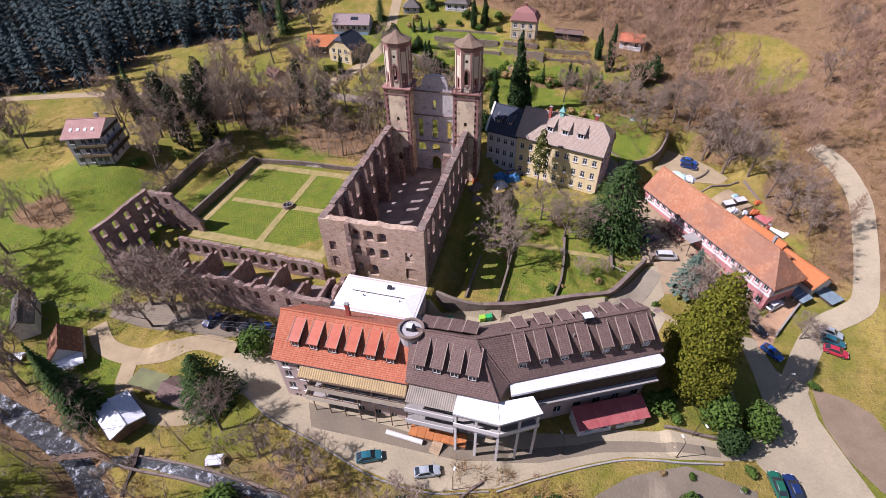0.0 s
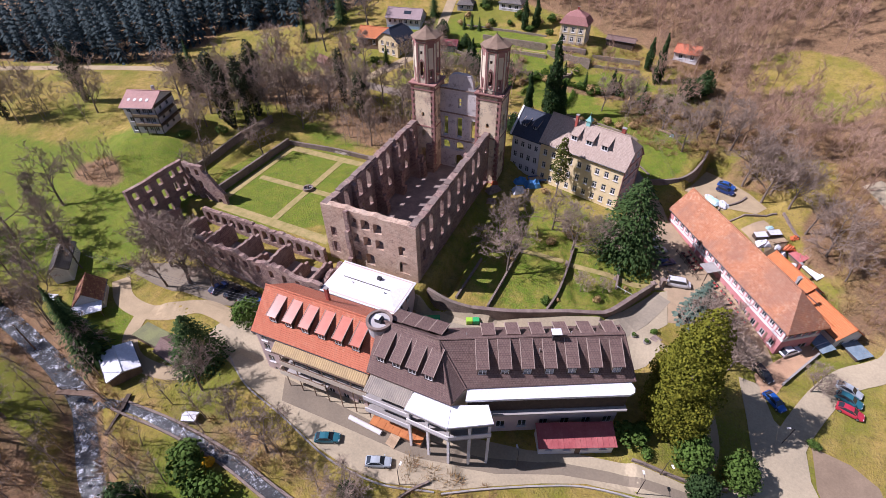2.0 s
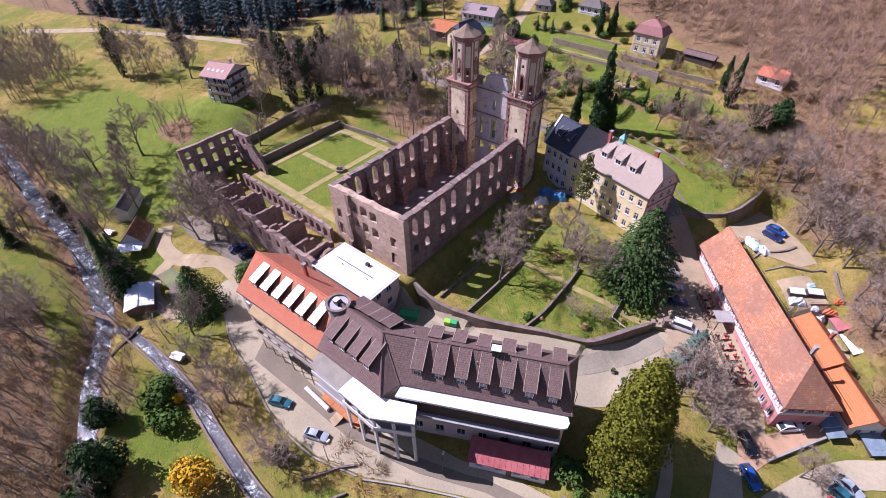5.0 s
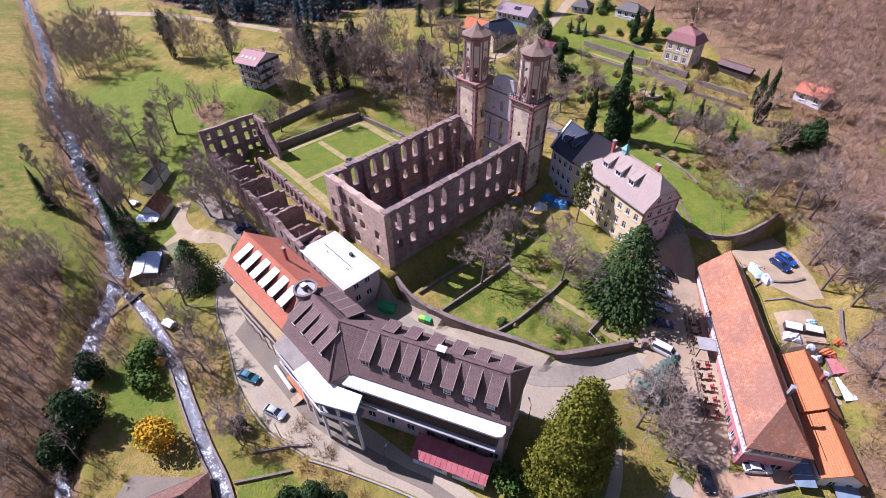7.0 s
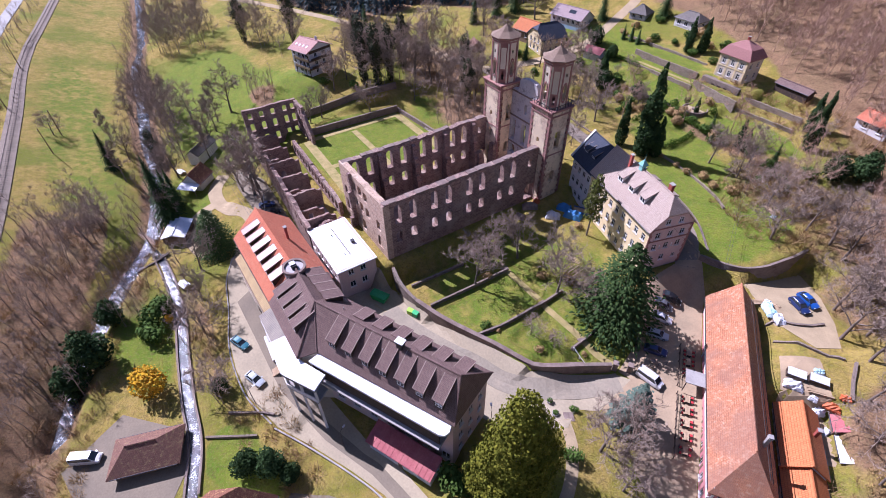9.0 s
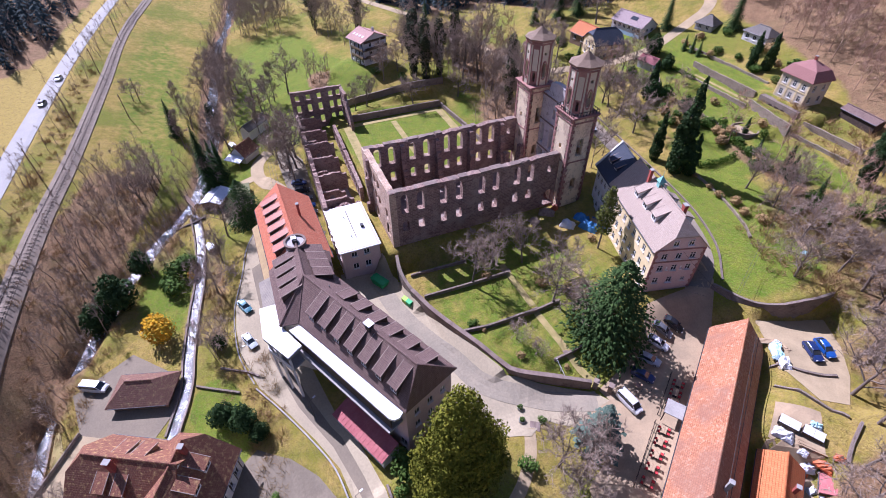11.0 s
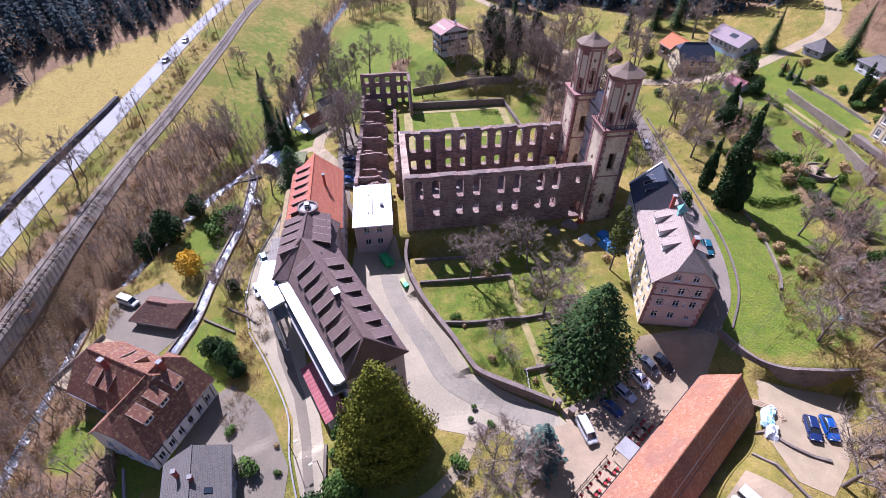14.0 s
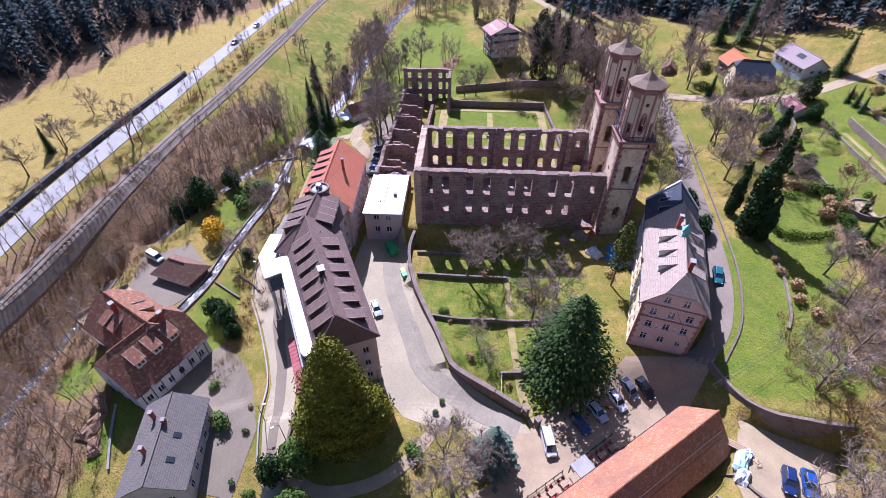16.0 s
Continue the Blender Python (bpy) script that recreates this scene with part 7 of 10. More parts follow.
h8 = house("woodshed", "long low shed stacked with firewood", "woodshed", pose(16.4, 110.6, 20.4, 0, 0, -8), 9.0, 2.6, 2.0, 2.8, WOOD_DARK, TILE_DARK, over=0.3)
h9 = house("hut", "little wooden hut with a yellowish roof", "hut", pose(-79.0, 78.0, 10.6, 0, 0, -20), 5.0, 4.0, 2.4, 3.9, WOOD, RUST_TILE, over=0.3)

# ---- trees ----
RNG = np.random.default_rng(11)


def mesh_from(name, V, F, mat):
    """Triangles from arrays."""
    me = bpy.data.meshes.new(name)
    V, F = np.asarray(V, np.float32), np.asarray(F, np.int32)
    me.vertices.add(len(V))
    me.vertices.foreach_set("co", V.ravel())
    me.loops.add(3 * len(F))
    me.loops.foreach_set("vertex_index", F.ravel())
    me.polygons.add(len(F))
    me.polygons.foreach_set("loop_start", np.arange(0, 3 * len(F), 3, dtype=np.int32))
    me.update(calc_edges=True)
    me.materials.append(mat)
    return me


def tubes(segs, sides_of):
    """Tapered open tubes for branch segments (p, q, r0, r1)."""
    V, F, base = [], [], 0
    for p, q, r0, r1 in segs:
        n = sides_of(r0)
        d = q - p
        d = d / (np.linalg.norm(d) + 1e-9)
        a = np.cross(d, (0.31, 0.17, 0.93) if abs(d[2]) < 0.9 else (1, 0, 0))
        a /= np.linalg.norm(a) + 1e-9
        b = np.cross(d, a)
        t = np.arange(n) * 2 * np.pi / n
        w = np.cos(t)[:, None] * a + np.sin(t)[:, None] * b
        V.append(p + w * r0)
        V.append(q + w * r1)
        for i in range(n):
            j = (i + 1) % n
            F.append((base + i, base + j, base + n + j))
            F.append((base + i, base + n + j, base + n + i))
        base += 2 * n
    return np.concatenate(V), np.array(F)


def bare_segments(rng, height, spread_, limbs, orders, trunk=0.32, lean=0.0, rise=0.55):
    """Branch segments of a leafless tree; orders: how many side branches at each level."""
    segs = []

    def grow(p, d, length, r, level):
        n = 3 if level < 2 else 2
        pts = [p]
        for k in range(n):
            d = d + rng.normal(0, 0.13 + 0.05 * level, 3)
            d[2] += 0.06
            d = d / np.linalg.norm(d)
            q = pts[-1] + d * length / n
            segs.append((pts[-1], q, r * (1 - 0.55 * k / n), r * (1 - 0.55 * (k + 1) / n), level))
            pts.append(q)
        if level < len(orders):
            for i in range(orders[level]):
                f = rng.uniform(0.3, 1.0)
                idx = min(int(f * n), n - 1)
                base = pts[idx] + (pts[idx + 1] - pts[idx]) * (f * n - idx)
                side = rng.normal(0, 1, 3)
                side -= side.dot(d) * d
                side /= np.linalg.norm(side) + 1e-9
                nd = d * rng.uniform(0.45, 0.8) + side * rng.uniform(0.6, 1.0) + np.array((0, 0, 0.18))
                grow(base, nd / np.linalg.norm(nd), length * rng.uniform(0.45, 0.7), max(r * 0.42, 0.024), level + 1)

    p, d = np.zeros(3), np.array((lean, 0.3 * lean, 1.0))
    d /= np.linalg.norm(d)
    stem = [p - np.array((0, 0, 0.4))]
    for k in range(5):
        d = d + rng.normal(0, 0.05, 3)
        d /= np.linalg.norm(d)
        q = stem[-1] + d * height * 0.9 / 5
        segs.append((stem[-1], q, trunk * (1 - 0.17 * k), trunk * (1 - 0.17 * (k + 1)), 0))
        stem.append(q)
    for i in range(limbs):
        f = 0.25 + 0.72 * (i + rng.uniform(0, 1)) / limbs
        idx = min(int(f * 5), 4)
        base = stem[idx] + (stem[idx + 1] - stem[idx]) * (f * 5 - idx)
        az = 2.4 * i + rng.uniform(-0.5, 0.5)
        up = rise + 0.5 * f
        nd = np.array((math.cos(az), math.sin(az), up))
        grow(base, nd / np.linalg.norm(nd), spread_ * (1.15 - 0.55 * f) * rng.uniform(0.8, 1.15), trunk * 0.42 * (1.2 - 0.6 * f), 1)
    return segs


def sprays(rng, segs, n, length, width):
    """Fine outer twigs: slim slivers standing off the last branches."""
    ends = [q for q in segs if q[4] >= 2] or [q for q in segs if q[4] >= 1]
    k = rng.integers(0, len(ends), n)
    P = np.array([q[0] for q in ends])[k]
    Q = np.array([q[1] for q in ends])[k]
    base = P + (Q - P) * rng.uniform(0.1, 1.0, (n, 1))
    d = (Q - P) / (np.linalg.norm(Q - P, axis=1, keepdims=True) + 1e-9) * 0.7 + rng.normal(0, 0.55, (n, 3)) + np.array((0, 0, 0.25))
    d /= np.linalg.norm(d, axis=1, keepdims=True)
    w = np.cross(d, rng.normal(0, 1, (n, 3)))
    w /= np.linalg.norm(w, axis=1, keepdims=True) + 1e-9
    L = length * rng.uniform(0.5, 1.2, (n, 1))
    V = np.stack([base - w * width / 2, base + w * width / 2, base + d * L], 1).reshape(-1, 3)
    return V, np.arange(3 * n).reshape(-1, 3)


def bare_tree_meshes(seed, height, spread_, limbs=8, orders=(0, 5, 4), trunk=0.32, lean=0.0, rise=0.55):
    rng = np.random.default_rng(seed)
    segs = bare_segments(rng, height, spread_, limbs, orders, trunk, lean, rise)
    thick = [s[:4] for s in segs if s[4] < 2]
    fine = [s[:4] for s in segs if s[4] >= 2]
    a = mesh_from("trunk", *tubes(thick, lambda r: 6 if r > 0.15 else 4), BARK)
    V, F = tubes(fine, lambda r: 3)
    V2, F2 = sprays(rng, segs, 3000, 1.05, 0.062)
    b = mesh_from("twigs", np.concatenate([V, V2]), np.concatenate([F, F2 + len(V)]), TWIG)
    return a, b


def conifer_arrays(rng, height, radius, whorls, arms, sprigs, bare=0.06, droop=0.35, shape=1.0, wide=1.0):
    """Needle sprays on drooping arms, whorl over whorl."""
    V, F = [], []
    n = 0
    for w in range(whorls):
        f = w / (whorls - 1)
        z = height * (bare + (1 - bare) * f)
        R = radius * (1 - f) ** shape * rng.uniform(0.85, 1.12) + 0.12
        for k in range(arms):
            az = 2 * math.pi * (k + rng.uniform(-0.3, 0.3)) / arms + w * 1.7
            r = R * rng.uniform(0.72, 1.12)
            c, s = math.cos(az), math.sin(az)
            for j in range(sprigs):
                g = (j + 1) / sprigs
                inner, outer = r * max(0.0, g - 1.25 / sprigs), r * g
                zi, zo = z - droop * inner * 0.75 + rng.uniform(-0.06, 0.06), z - droop * outer * (0.75 + 0.25 * g) + rng.uniform(-0.12, 0.12)
                wd = wide * (0.30 + 0.16 * r) * (1.15 - 0.55 * g) * rng.uniform(0.8, 1.25) * (2.0 / max(2, sprigs)) ** 0.3
                side = np.array((-s, c, 0)) * wd
                a = np.array((c * inner, s * inner, zi))
                b = np.array((c * outer, s * outer, zo))
                m = (a * 0.45 + b * 0.55)
                tw = rng.uniform(-0.25, 0.25) * wd
                V += [a, m + side + (0, 0, -0.12 * wd + tw), b, m - side + (0, 0, -0.12 * wd - tw), m + (0, 0, 0.22 * wd)]
                F += [(n, n + 1, n + 4), (n + 1, n + 2, n + 4), (n + 2, n + 3, n + 4), (n + 3, n, n + 4)]
                n += 5
    V += [np.array((0, 0, height * 1.03)), np.array((0.12, 0, height * 0.95)), np.array((-0.1, 0.1, height * 0.95)), np.array((-0.05, -0.12, height * 0.95))]
    F += [(n, n + 1, n + 2), (n, n + 2, n + 3), (n, n + 3, n + 1)]
    return np.array(V), np.array(F)


def shaggy_arrays(rng, height, radius, whorls=26, arms=14, tufts=8):
    """A broad old spruce: tiers of uneven boughs hung with flat needle tufts."""
    V, F, n = [], [], 0
    for w in range(whorls):
        f = w / (whorls - 1)
        z = height * (0.06 + 0.94 * f)
        R = radius * (1 - f ** 1.7) ** 0.75 * rng.uniform(0.88, 1.08) + 0.35
        for k in range(max(5, int(arms * (1 - 0.5 * f)))):
            az = 2 * math.pi * (k + rng.uniform(-0.4, 0.4)) / max(5, int(arms * (1 - 0.5 * f))) + w * 1.3
            r = R * rng.uniform(0.70, 1.12)
            lift = rng.uniform(-0.12, 0.12)
            for j in range(tufts):
                g = 0.25 + 0.75 * (j + rng.uniform(0, 1)) / tufts
                d = r * g
                side = rng.normal(0, 0.11 * d + 0.10)
                c, s = math.cos(az), math.sin(az)
                p = np.array((c * d - s * side, s * d + c * side, z - (0.34 - lift) * d * (0.6 + 0.4 * g) + rng.normal(0, 0.16)))
                nrm = np.array((c * 0.55, s * 0.55, 1.0)) + rng.normal(0, 0.42, 3)
                nrm /= np.linalg.norm(nrm)
                out = np.array((c, s, -0.35)) + rng.normal(0, 0.35, 3)
                a = out - out.dot(nrm) * nrm
                a /= np.linalg.norm(a) + 1e-9
                b = np.cross(nrm, a)
                q = rng.uniform(0.34, 0.72) * (1.0 - 0.35 * f)
                V += [p + a * q * 1.3, p + b * q * 0.5 - nrm * 0.14 * q, p - a * q * 0.6, p - b * q * 0.5 - nrm * 0.14 * q, p + nrm * q * 0.22]
                F += [(n, n + 1, n + 4), (n + 1, n + 2, n + 4), (n + 2, n + 3, n + 4), (n + 3, n, n + 4)]
                n += 5
    return np.array(V), np.array(F)


def leaf_arrays(rng, lobes, count, size, core=0.55):
    """Leaf clumps over a crown made of overlapping uneven lobes (x, y, z, rx, ry, rz)."""
    V, F = [], []
    n = 0
    area = np.array([l[3] * l[5] for l in lobes])
    for k, (cx, cy, cz, rx, ry, rz) in enumerate(lobes):
        for i in range(int(count * area[k] / area.sum())):
            d = rng.normal(0, 1, 3)
            d /= np.linalg.norm(d)
            bump = 1 + 0.14 * math.sin(4.1 * d[0] + 3 * k) * math.cos(5.3 * d[1] + k) + 0.10 * math.sin(9 * d[2] + 2 * d[0])
            depth = 1 - abs(rng.normal(0, 0.10)) if rng.uniform() > 0.25 else rng.uniform(core, 0.95)
            p = np.array((cx + rx * d[0] * bump * depth, cy + ry * d[1] * bump * depth, cz + rz * d[2] * bump * depth))
            nrm = d / np.array((rx, ry, rz)) * rx + rng.normal(0, 0.55, 3)
            nrm /= np.linalg.norm(nrm)
            a = np.cross(nrm, rng.normal(0, 1, 3))
            a /= np.linalg.norm(a) + 1e-9
            b = np.cross(nrm, a)
            s = size * rng.uniform(0.6, 1.4)
            V += [p + a * s, p + b * s * 0.7 + nrm * 0.25 * s, p - a * s * rng.uniform(0.7, 1.1), p - b * s * 0.7 + nrm * 0.18 * s, p + nrm * s * 0.45]
            F += [(n, n + 1, n + 4), (n + 1, n + 2, n + 4), (n + 2, n + 3, n + 4), (n + 3, n, n + 4)]
            n += 5
    return np.array(V), np.array(F)


def stem_mesh(height, r):
    return mesh_from("stem", *tubes([(np.array((0, 0, -0.5)), np.array((0.05, 0.02, height * 0.5)), r, r * 0.7), (np.array((0.05, 0.02, height * 0.5)), np.array((0, 0, height)), r * 0.7, r * 0.15)], lambda q: 7), BARK)


def plant(name, label, category, trunk, crown, x, y, s=1.0, turn=0.0, group="", crown_label="", dz=0.0):
    t = thing(name, label, category, pose(x, y, float(ground(x, y)) + dz, 0, 0, turn), group)
    t.scale = (s, s, s)
    if trunk:
        part("trunk", trunk, None, t)
    part("crown", crown, None, t, crown_label)
    return t


# leafless trees standing singly
KINDS = [bare_tree_meshes(21, 12, 6.0), bare_tree_meshes(22, 14, 5.4, 9, (0, 5, 4), 0.36), bare_tree_meshes(23, 15, 4.4, 9, (0, 5, 4), 0.30, 0.05, 0.9), bare_tree_meshes(24, 9, 5.4, 8, (0, 5, 5), 0.28, 0.0, 0.35), bare_tree_meshes(25, 16, 3.2, 9, (0, 4, 4), 0.24, 0.06, 1.1)]
BROAD, TALL, UPRIGHT, ORCHARD, SLENDER = range(5)
made = {}
TREE_LABELS = ("wide leafless tree with grey-brown branches", "tall leafless tree with grey-brown branches", "upright leafless tree with steep limbs", "low spreading leafless orchard tree", "slender leafless tree with short limbs")


def bare_trees(*places):
    for x, y, k, s in places:
        turn = float(RNG.uniform(0, 360))
        if k not in made:
            made[k] = plant("bare_tree", TREE_LABELS[k], "tree", *KINDS[k], x, y, s, turn, "leafless trees", "haze of fine bare twigs")
        else:
            t = copy_thing(made[k], pose(x, y, float(ground(x, y)), 0, 0, turn))
            t.scale = (s, s, s)


# around the lawns
bare_trees((15.6, 12.5, BROAD, 0.95), (14.2, 25.5, BROAD, 0.9), (11.5, 19.5, ORCHARD, 1.0), (27.0, 25.5, ORCHARD, 1.1), (33.5, 28.0, ORCHARD, 0.9), (21.0, 31.0, ORCHARD, 0.9), (31.5, 14.6, ORCHARD, 0.45), (36.0, 16.5, ORCHARD, 0.35))
# below the convent
bare_trees((-49.5, -16.5, BROAD, 1.45), (-52.5, -14.4, BROAD, 1.2), (-58.5, -13.6, TALL, 1.1), (-42.5, -16.2, TALL, 0.85), (-55, -18.5, BROAD, 0.9))
# behind the cloister
bare_trees((-82.3, 61.5, BROAD, 1.5), (-37.3, 44.6, SLENDER, 0.95), (-47, 58, UPRIGHT, 1.0), (-52, 62, TALL, 1.0), (-43, 63, UPRIGHT, 0.9), (-30, 56, SLENDER, 0.9), (-35, 60, TALL, 0.9), (-58, 54, BROAD, 1.0))
# west of the cloister
bare_trees((-70, 49, BROAD, 1.2), (-76, 52, TALL, 1.2), (-66, 53, BROAD, 1.1), (-93, 47, BROAD, 1.1), (-98, 52, TALL, 1.1), (-104, 38, BROAD, 1.0), (-112, 44, TALL, 1.1))
# in the park
bare_trees((-103.4, -8.3, TALL, 1.1), (-101, -14, SLENDER, 1.0), (-105.2, -21.4, TALL, 1.1), (-107.6, -28.4, TALL, 1.1), (-71.9, 14, BROAD, 0.8), (-82.5, 23.6, BROAD, 1.0), (-95, -16, UPRIGHT, 0.9), (-88, -19, TALL, 0.95), (-79, -22, SLENDER, 0.9), (-118, -26, TALL, 1.0), (-126, -30, TALL, 1.1))
# below the drive
bare_trees((-26.5, -36, BROAD, 0.8), (-18.5, -38.2, BROAD, 0.7), (-9, -40, ORCHARD, 0.9), (8, -41.5, ORCHARD, 0.8), (-52, -38, UPRIGHT, 0.8), (-56, -54, BROAD, 0.8), (-52, -57, BROAD, 0.9), (-62, -53, TALL, 0.7))
# round the inn
bare_trees((62.2, 63.4, BROAD, 1.0), (66.3, 57.2, ORCHARD, 1.3), (68.6, 61.8, BROAD, 1.0), (65.3, 64.6, BROAD, 0.9), (57.5, 70.5, BROAD, 1.0), (54.0, 72.5, TALL, 0.9), (71.5, 54.5, BROAD, 0.9), (75.0, 48.0, BROAD, 0.8), (79.0, 43.0, ORCHARD, 1.1), (82.5, 37.5, BROAD, 0.7), (58.0, 12.6, BROAD, 0.95), (55.2, 9.5, ORCHARD, 1.1), (61.5, 8.0, ORCHARD, 0.8), (75.5, 9.5, ORCHARD, 0.6))
# along the valley road
bare_trees((-29.5, -85.5, TALL, 0.9), (-24, -101, ORCHARD, 0.9), (-45, -106, ORCHARD, 0.7), (-10, -102, TALL, 0.7))
# round the hamlet barn
bare_trees((-88, 92, BROAD, 1.0), (-80, 86, TALL, 0.9), (-66, 82, BROAD, 0.9), (-60, 80, UPRIGHT, 0.9), (-72, 104, TALL, 1.0), (-86, 108, UPRIGHT, 1.1), (-40, 96, ORCHARD, 0.9), (-36, 88, ORCHARD, 1.0), (-46, 84, BROAD, 0.8))
# along the stream
bare_trees((-83, -46.5, SLENDER, 0.9), (-98, -44, TALL, 0.8), (-110, -47, SLENDER, 0.8), (-70, -36, UPRIGHT, 0.9), (-74, -32.5, TALL, 0.9), (-125, -38, TALL, 1.0), (-140, -36, UPRIGHT, 1.0), (-118, -28, TALL, 0.9))
# on the garden slope
bare_trees((-68, -58, ORCHARD, 0.8), (-118, -62, ORCHARD, 0.7), (46, 66, ORCHARD, 1.0), (40, 74, ORCHARD, 0.9), (30, 78, ORCHARD, 0.8), (49, 73, BROAD, 0.8), (-20, 76, BROAD, 0.8), (-10, 73, ORCHARD, 1.0), (-28, 76, ORCHARD, 1.1))
bare_trees((22.4, 78.4, BROAD, 0.75), (29.1, 82.9, BROAD, 0.8), (-25.2, 75.9, BROAD, 0.7), (-22.6, 83.2, BROAD, 0.7))
# about the hamlet
bare_trees((-92, 38, TALL, 1.1), (-86, 30, BROAD, 0.8), (-72, 10, BROAD, 0.7), (-130, 26, BROAD, 1.0), (-64, 28, BROAD, 0.8), (-60, 42.5, ORCHARD, 0.9), (96, 92, BROAD, 0.8), (104, 112, BROAD, 0.7))

# conifers
near = [mesh_from("needles", *shaggy_arrays(np.random.default_rng(31), 20.5, 8.6, 30, 20, 11), SPRUCE),
        mesh_from("needles", *conifer_arrays(np.random.default_rng(32), 17, 3.6, 34, 13, 5, 0.05, 0.45, 0.9, 0.65), SPRUCE),
        mesh_from("needles", *conifer_arrays(np.random.default_rng(33), 24, 3.2, 48, 14, 5, 0.02, 0.55, 0.40, 0.55), YEW),
        mesh_from("needles", *conifer_arrays(np.random.default_rng(34), 9, 3.2, 16, 11, 5, 0.12, 0.2, 0.7), BLUE_FIR)]
stems = [stem_mesh(21, 0.5), stem_mesh(16.5, 0.25), stem_mesh(22, 0.3), stem_mesh(8, 0.16)]
plant("spruce", "huge broad dark green spruce beside the courtyard", "spruce", stems[0], near[0], 38.2, 30.6)
for x, y, s, lab in ((-52.4, -38.6, 1.2, "dark slender spruce beside the stream"), (-56.5, -36.6, 0.8, "dark spruce beside the stream"), (-91.5, -48.6, 0.8, "dark slender spruce in the meadow"), (-59.0, -35.4, 0.7, "dark slender spruce beside the cottage"), (-84, 104, 1.0, "dark spruce behind the barn"), (-88, 98, 0.9, "dark spruce behind the barn"), (-92, 90, 0.7, "dark spruce on the knoll"), (-53.3, 84.1, 0.45, "small dark spruce beside the lane"),
                     (-22, -104, 0.5, "young spruce beside the road"),
                     (-34.4, 109.8, 0.3, "small dark conifer in a hamlet garden"), (-31.6, 110.2, 0.33, "small dark conifer in a hamlet garden"), (-28.6, 110.0, 0.3, "small dark conifer in a hamlet garden"), (-109.4, 50.2, 1.0, "dark spruce beside the lane"), (-48.7, 114.6, 0.72, "broad dark spruce at the hamlet road"), (-31.4, 124.6, 0.85, "dark spruce beside the bungalow"), (15.0, 88.6, 0.32, "small dark conifer on the terraced slope"), (32.8, 86.6, 0.36, "young dark conifer below the terrace lawn")):
    plant("spruce", lab, "spruce", stems[1], near[1], x, y, s, float(RNG.uniform(0, 360)))
cypress_lobes = [(0, 0, 2.2, 2.5, 2.4, 2.6), (0.5, -0.3, 5.2, 2.6, 2.5, 3.0), (-0.6, 0.4, 8.2, 2.4, 2.3, 3.0), (0.4, 0.5, 11.2, 2.2, 2.1, 3.0), (-0.3, -0.5, 14.2, 1.9, 1.8, 3.0), (0.3, 0.2, 17.4, 1.5, 1.5, 2.8), (-0.2, 0.1, 20.4, 1.1, 1.0, 2.4), (0.1, 0, 23.0, 0.55, 0.55, 1.6), (1.9, 0.6, 7.0, 1.2, 1.1, 2.4), (-1.8, -0.8, 11.6, 1.0, 1.0, 2.2), (1.4, -1.0, 14.8, 0.8, 0.8, 1.8), (-1.7, 1.0, 4.2, 1.4, 1.2, 2.4)]
cypress = mesh_from("leaves", *leaf_arrays(np.random.default_rng(35), cypress_lobes, 5200, 0.34, 0.5), YEW)
for x, y, s, lab in ((9.0, 69.9, 0.97, "tall ragged dark evergreen on the garden slope"), (2.4, 69.4, 0.54, "dark evergreen beside the climbing road"), (11.6, 71.6, 0.45, "dark evergreen at the foot of a taller one"), (35.0, 95.6, 0.6, "tall dark evergreen at the end of the terrace"), (31.4, 101.6, 0.4, "dark evergreen on the hillside"), (3.5, 58.5, 0.4, "dark evergreen behind the tower"),
                     (-12.8, 113.4, 0.42, "dark evergreen beside the manor"), (-9.0, 114.8, 0.42, "dark evergreen beside the manor"), (7.6, 92.2, 0.2, "small clipped columnar evergreen beside the round terrace"), (23.2, 87.6, 0.3, "dark evergreen at the lawn's edge"), (25.2, 87.0, 0.26, "dark evergreen at the lawn's edge"), (-22.8, 88.6, 0.42, "dark evergreen above the red garage"), (-24.6, 90.4, 0.36, "dark evergreen above the red garage")):
    t = plant("columnar_evergreen", lab, "evergreen", stems[2], cypress, x, y, s, float(RNG.uniform(0, 360)))
    t.scale = (s * (1.2 if s < 0.5 else 0.88), s * (1.2 if s < 0.5 else 0.88), s)
plant("spruce", "broad dark spruce at the corner of the drive", "spruce", stems[1], near[0], -32.2, -30.6, 0.66, 40.0)
plant("blue_fir", "grey-green young fir at the courtyard gate", "fir", stems[3], near[3], 54.4, 17.4, 1.35)

# big golden evergreen and other leafy crowns
rng = np.random.default_rng(41)
lobes = [(-0.3, 0, 5.5, 5.3, 7.2, 5.8), (-0.1, 0.5, 10.5, 5.2, 7.2, 6.4), (-0.5, 0.2, 15.5, 4.5, 6.0, 6.0), (-0.6, 0.2, 20.0, 3.7, 4.2, 5.0), (-0.9, 0.3, 24.2, 2.2, 2.4, 3.8), (1.2, -3.6, 6.5, 3.4, 4.0, 5.4), (-2.4, -3.2, 7.5, 3.6, 4.2, 5.6), (-1.6, 4.0, 8.0, 3.8, 4.0, 6.0), (1.6, 3.2, 11.0, 2.8, 3.6, 4.6)]
golden = mesh_from("leaves", *leaf_arrays(rng, lobes, 30000, 0.23, 0.5), THUJA)
plant("golden_evergreen", "massive golden-green evergreen beside the guest house", "evergreen", stem_mesh(22, 0.6), golden, 52.0, -6.8, 0.96)
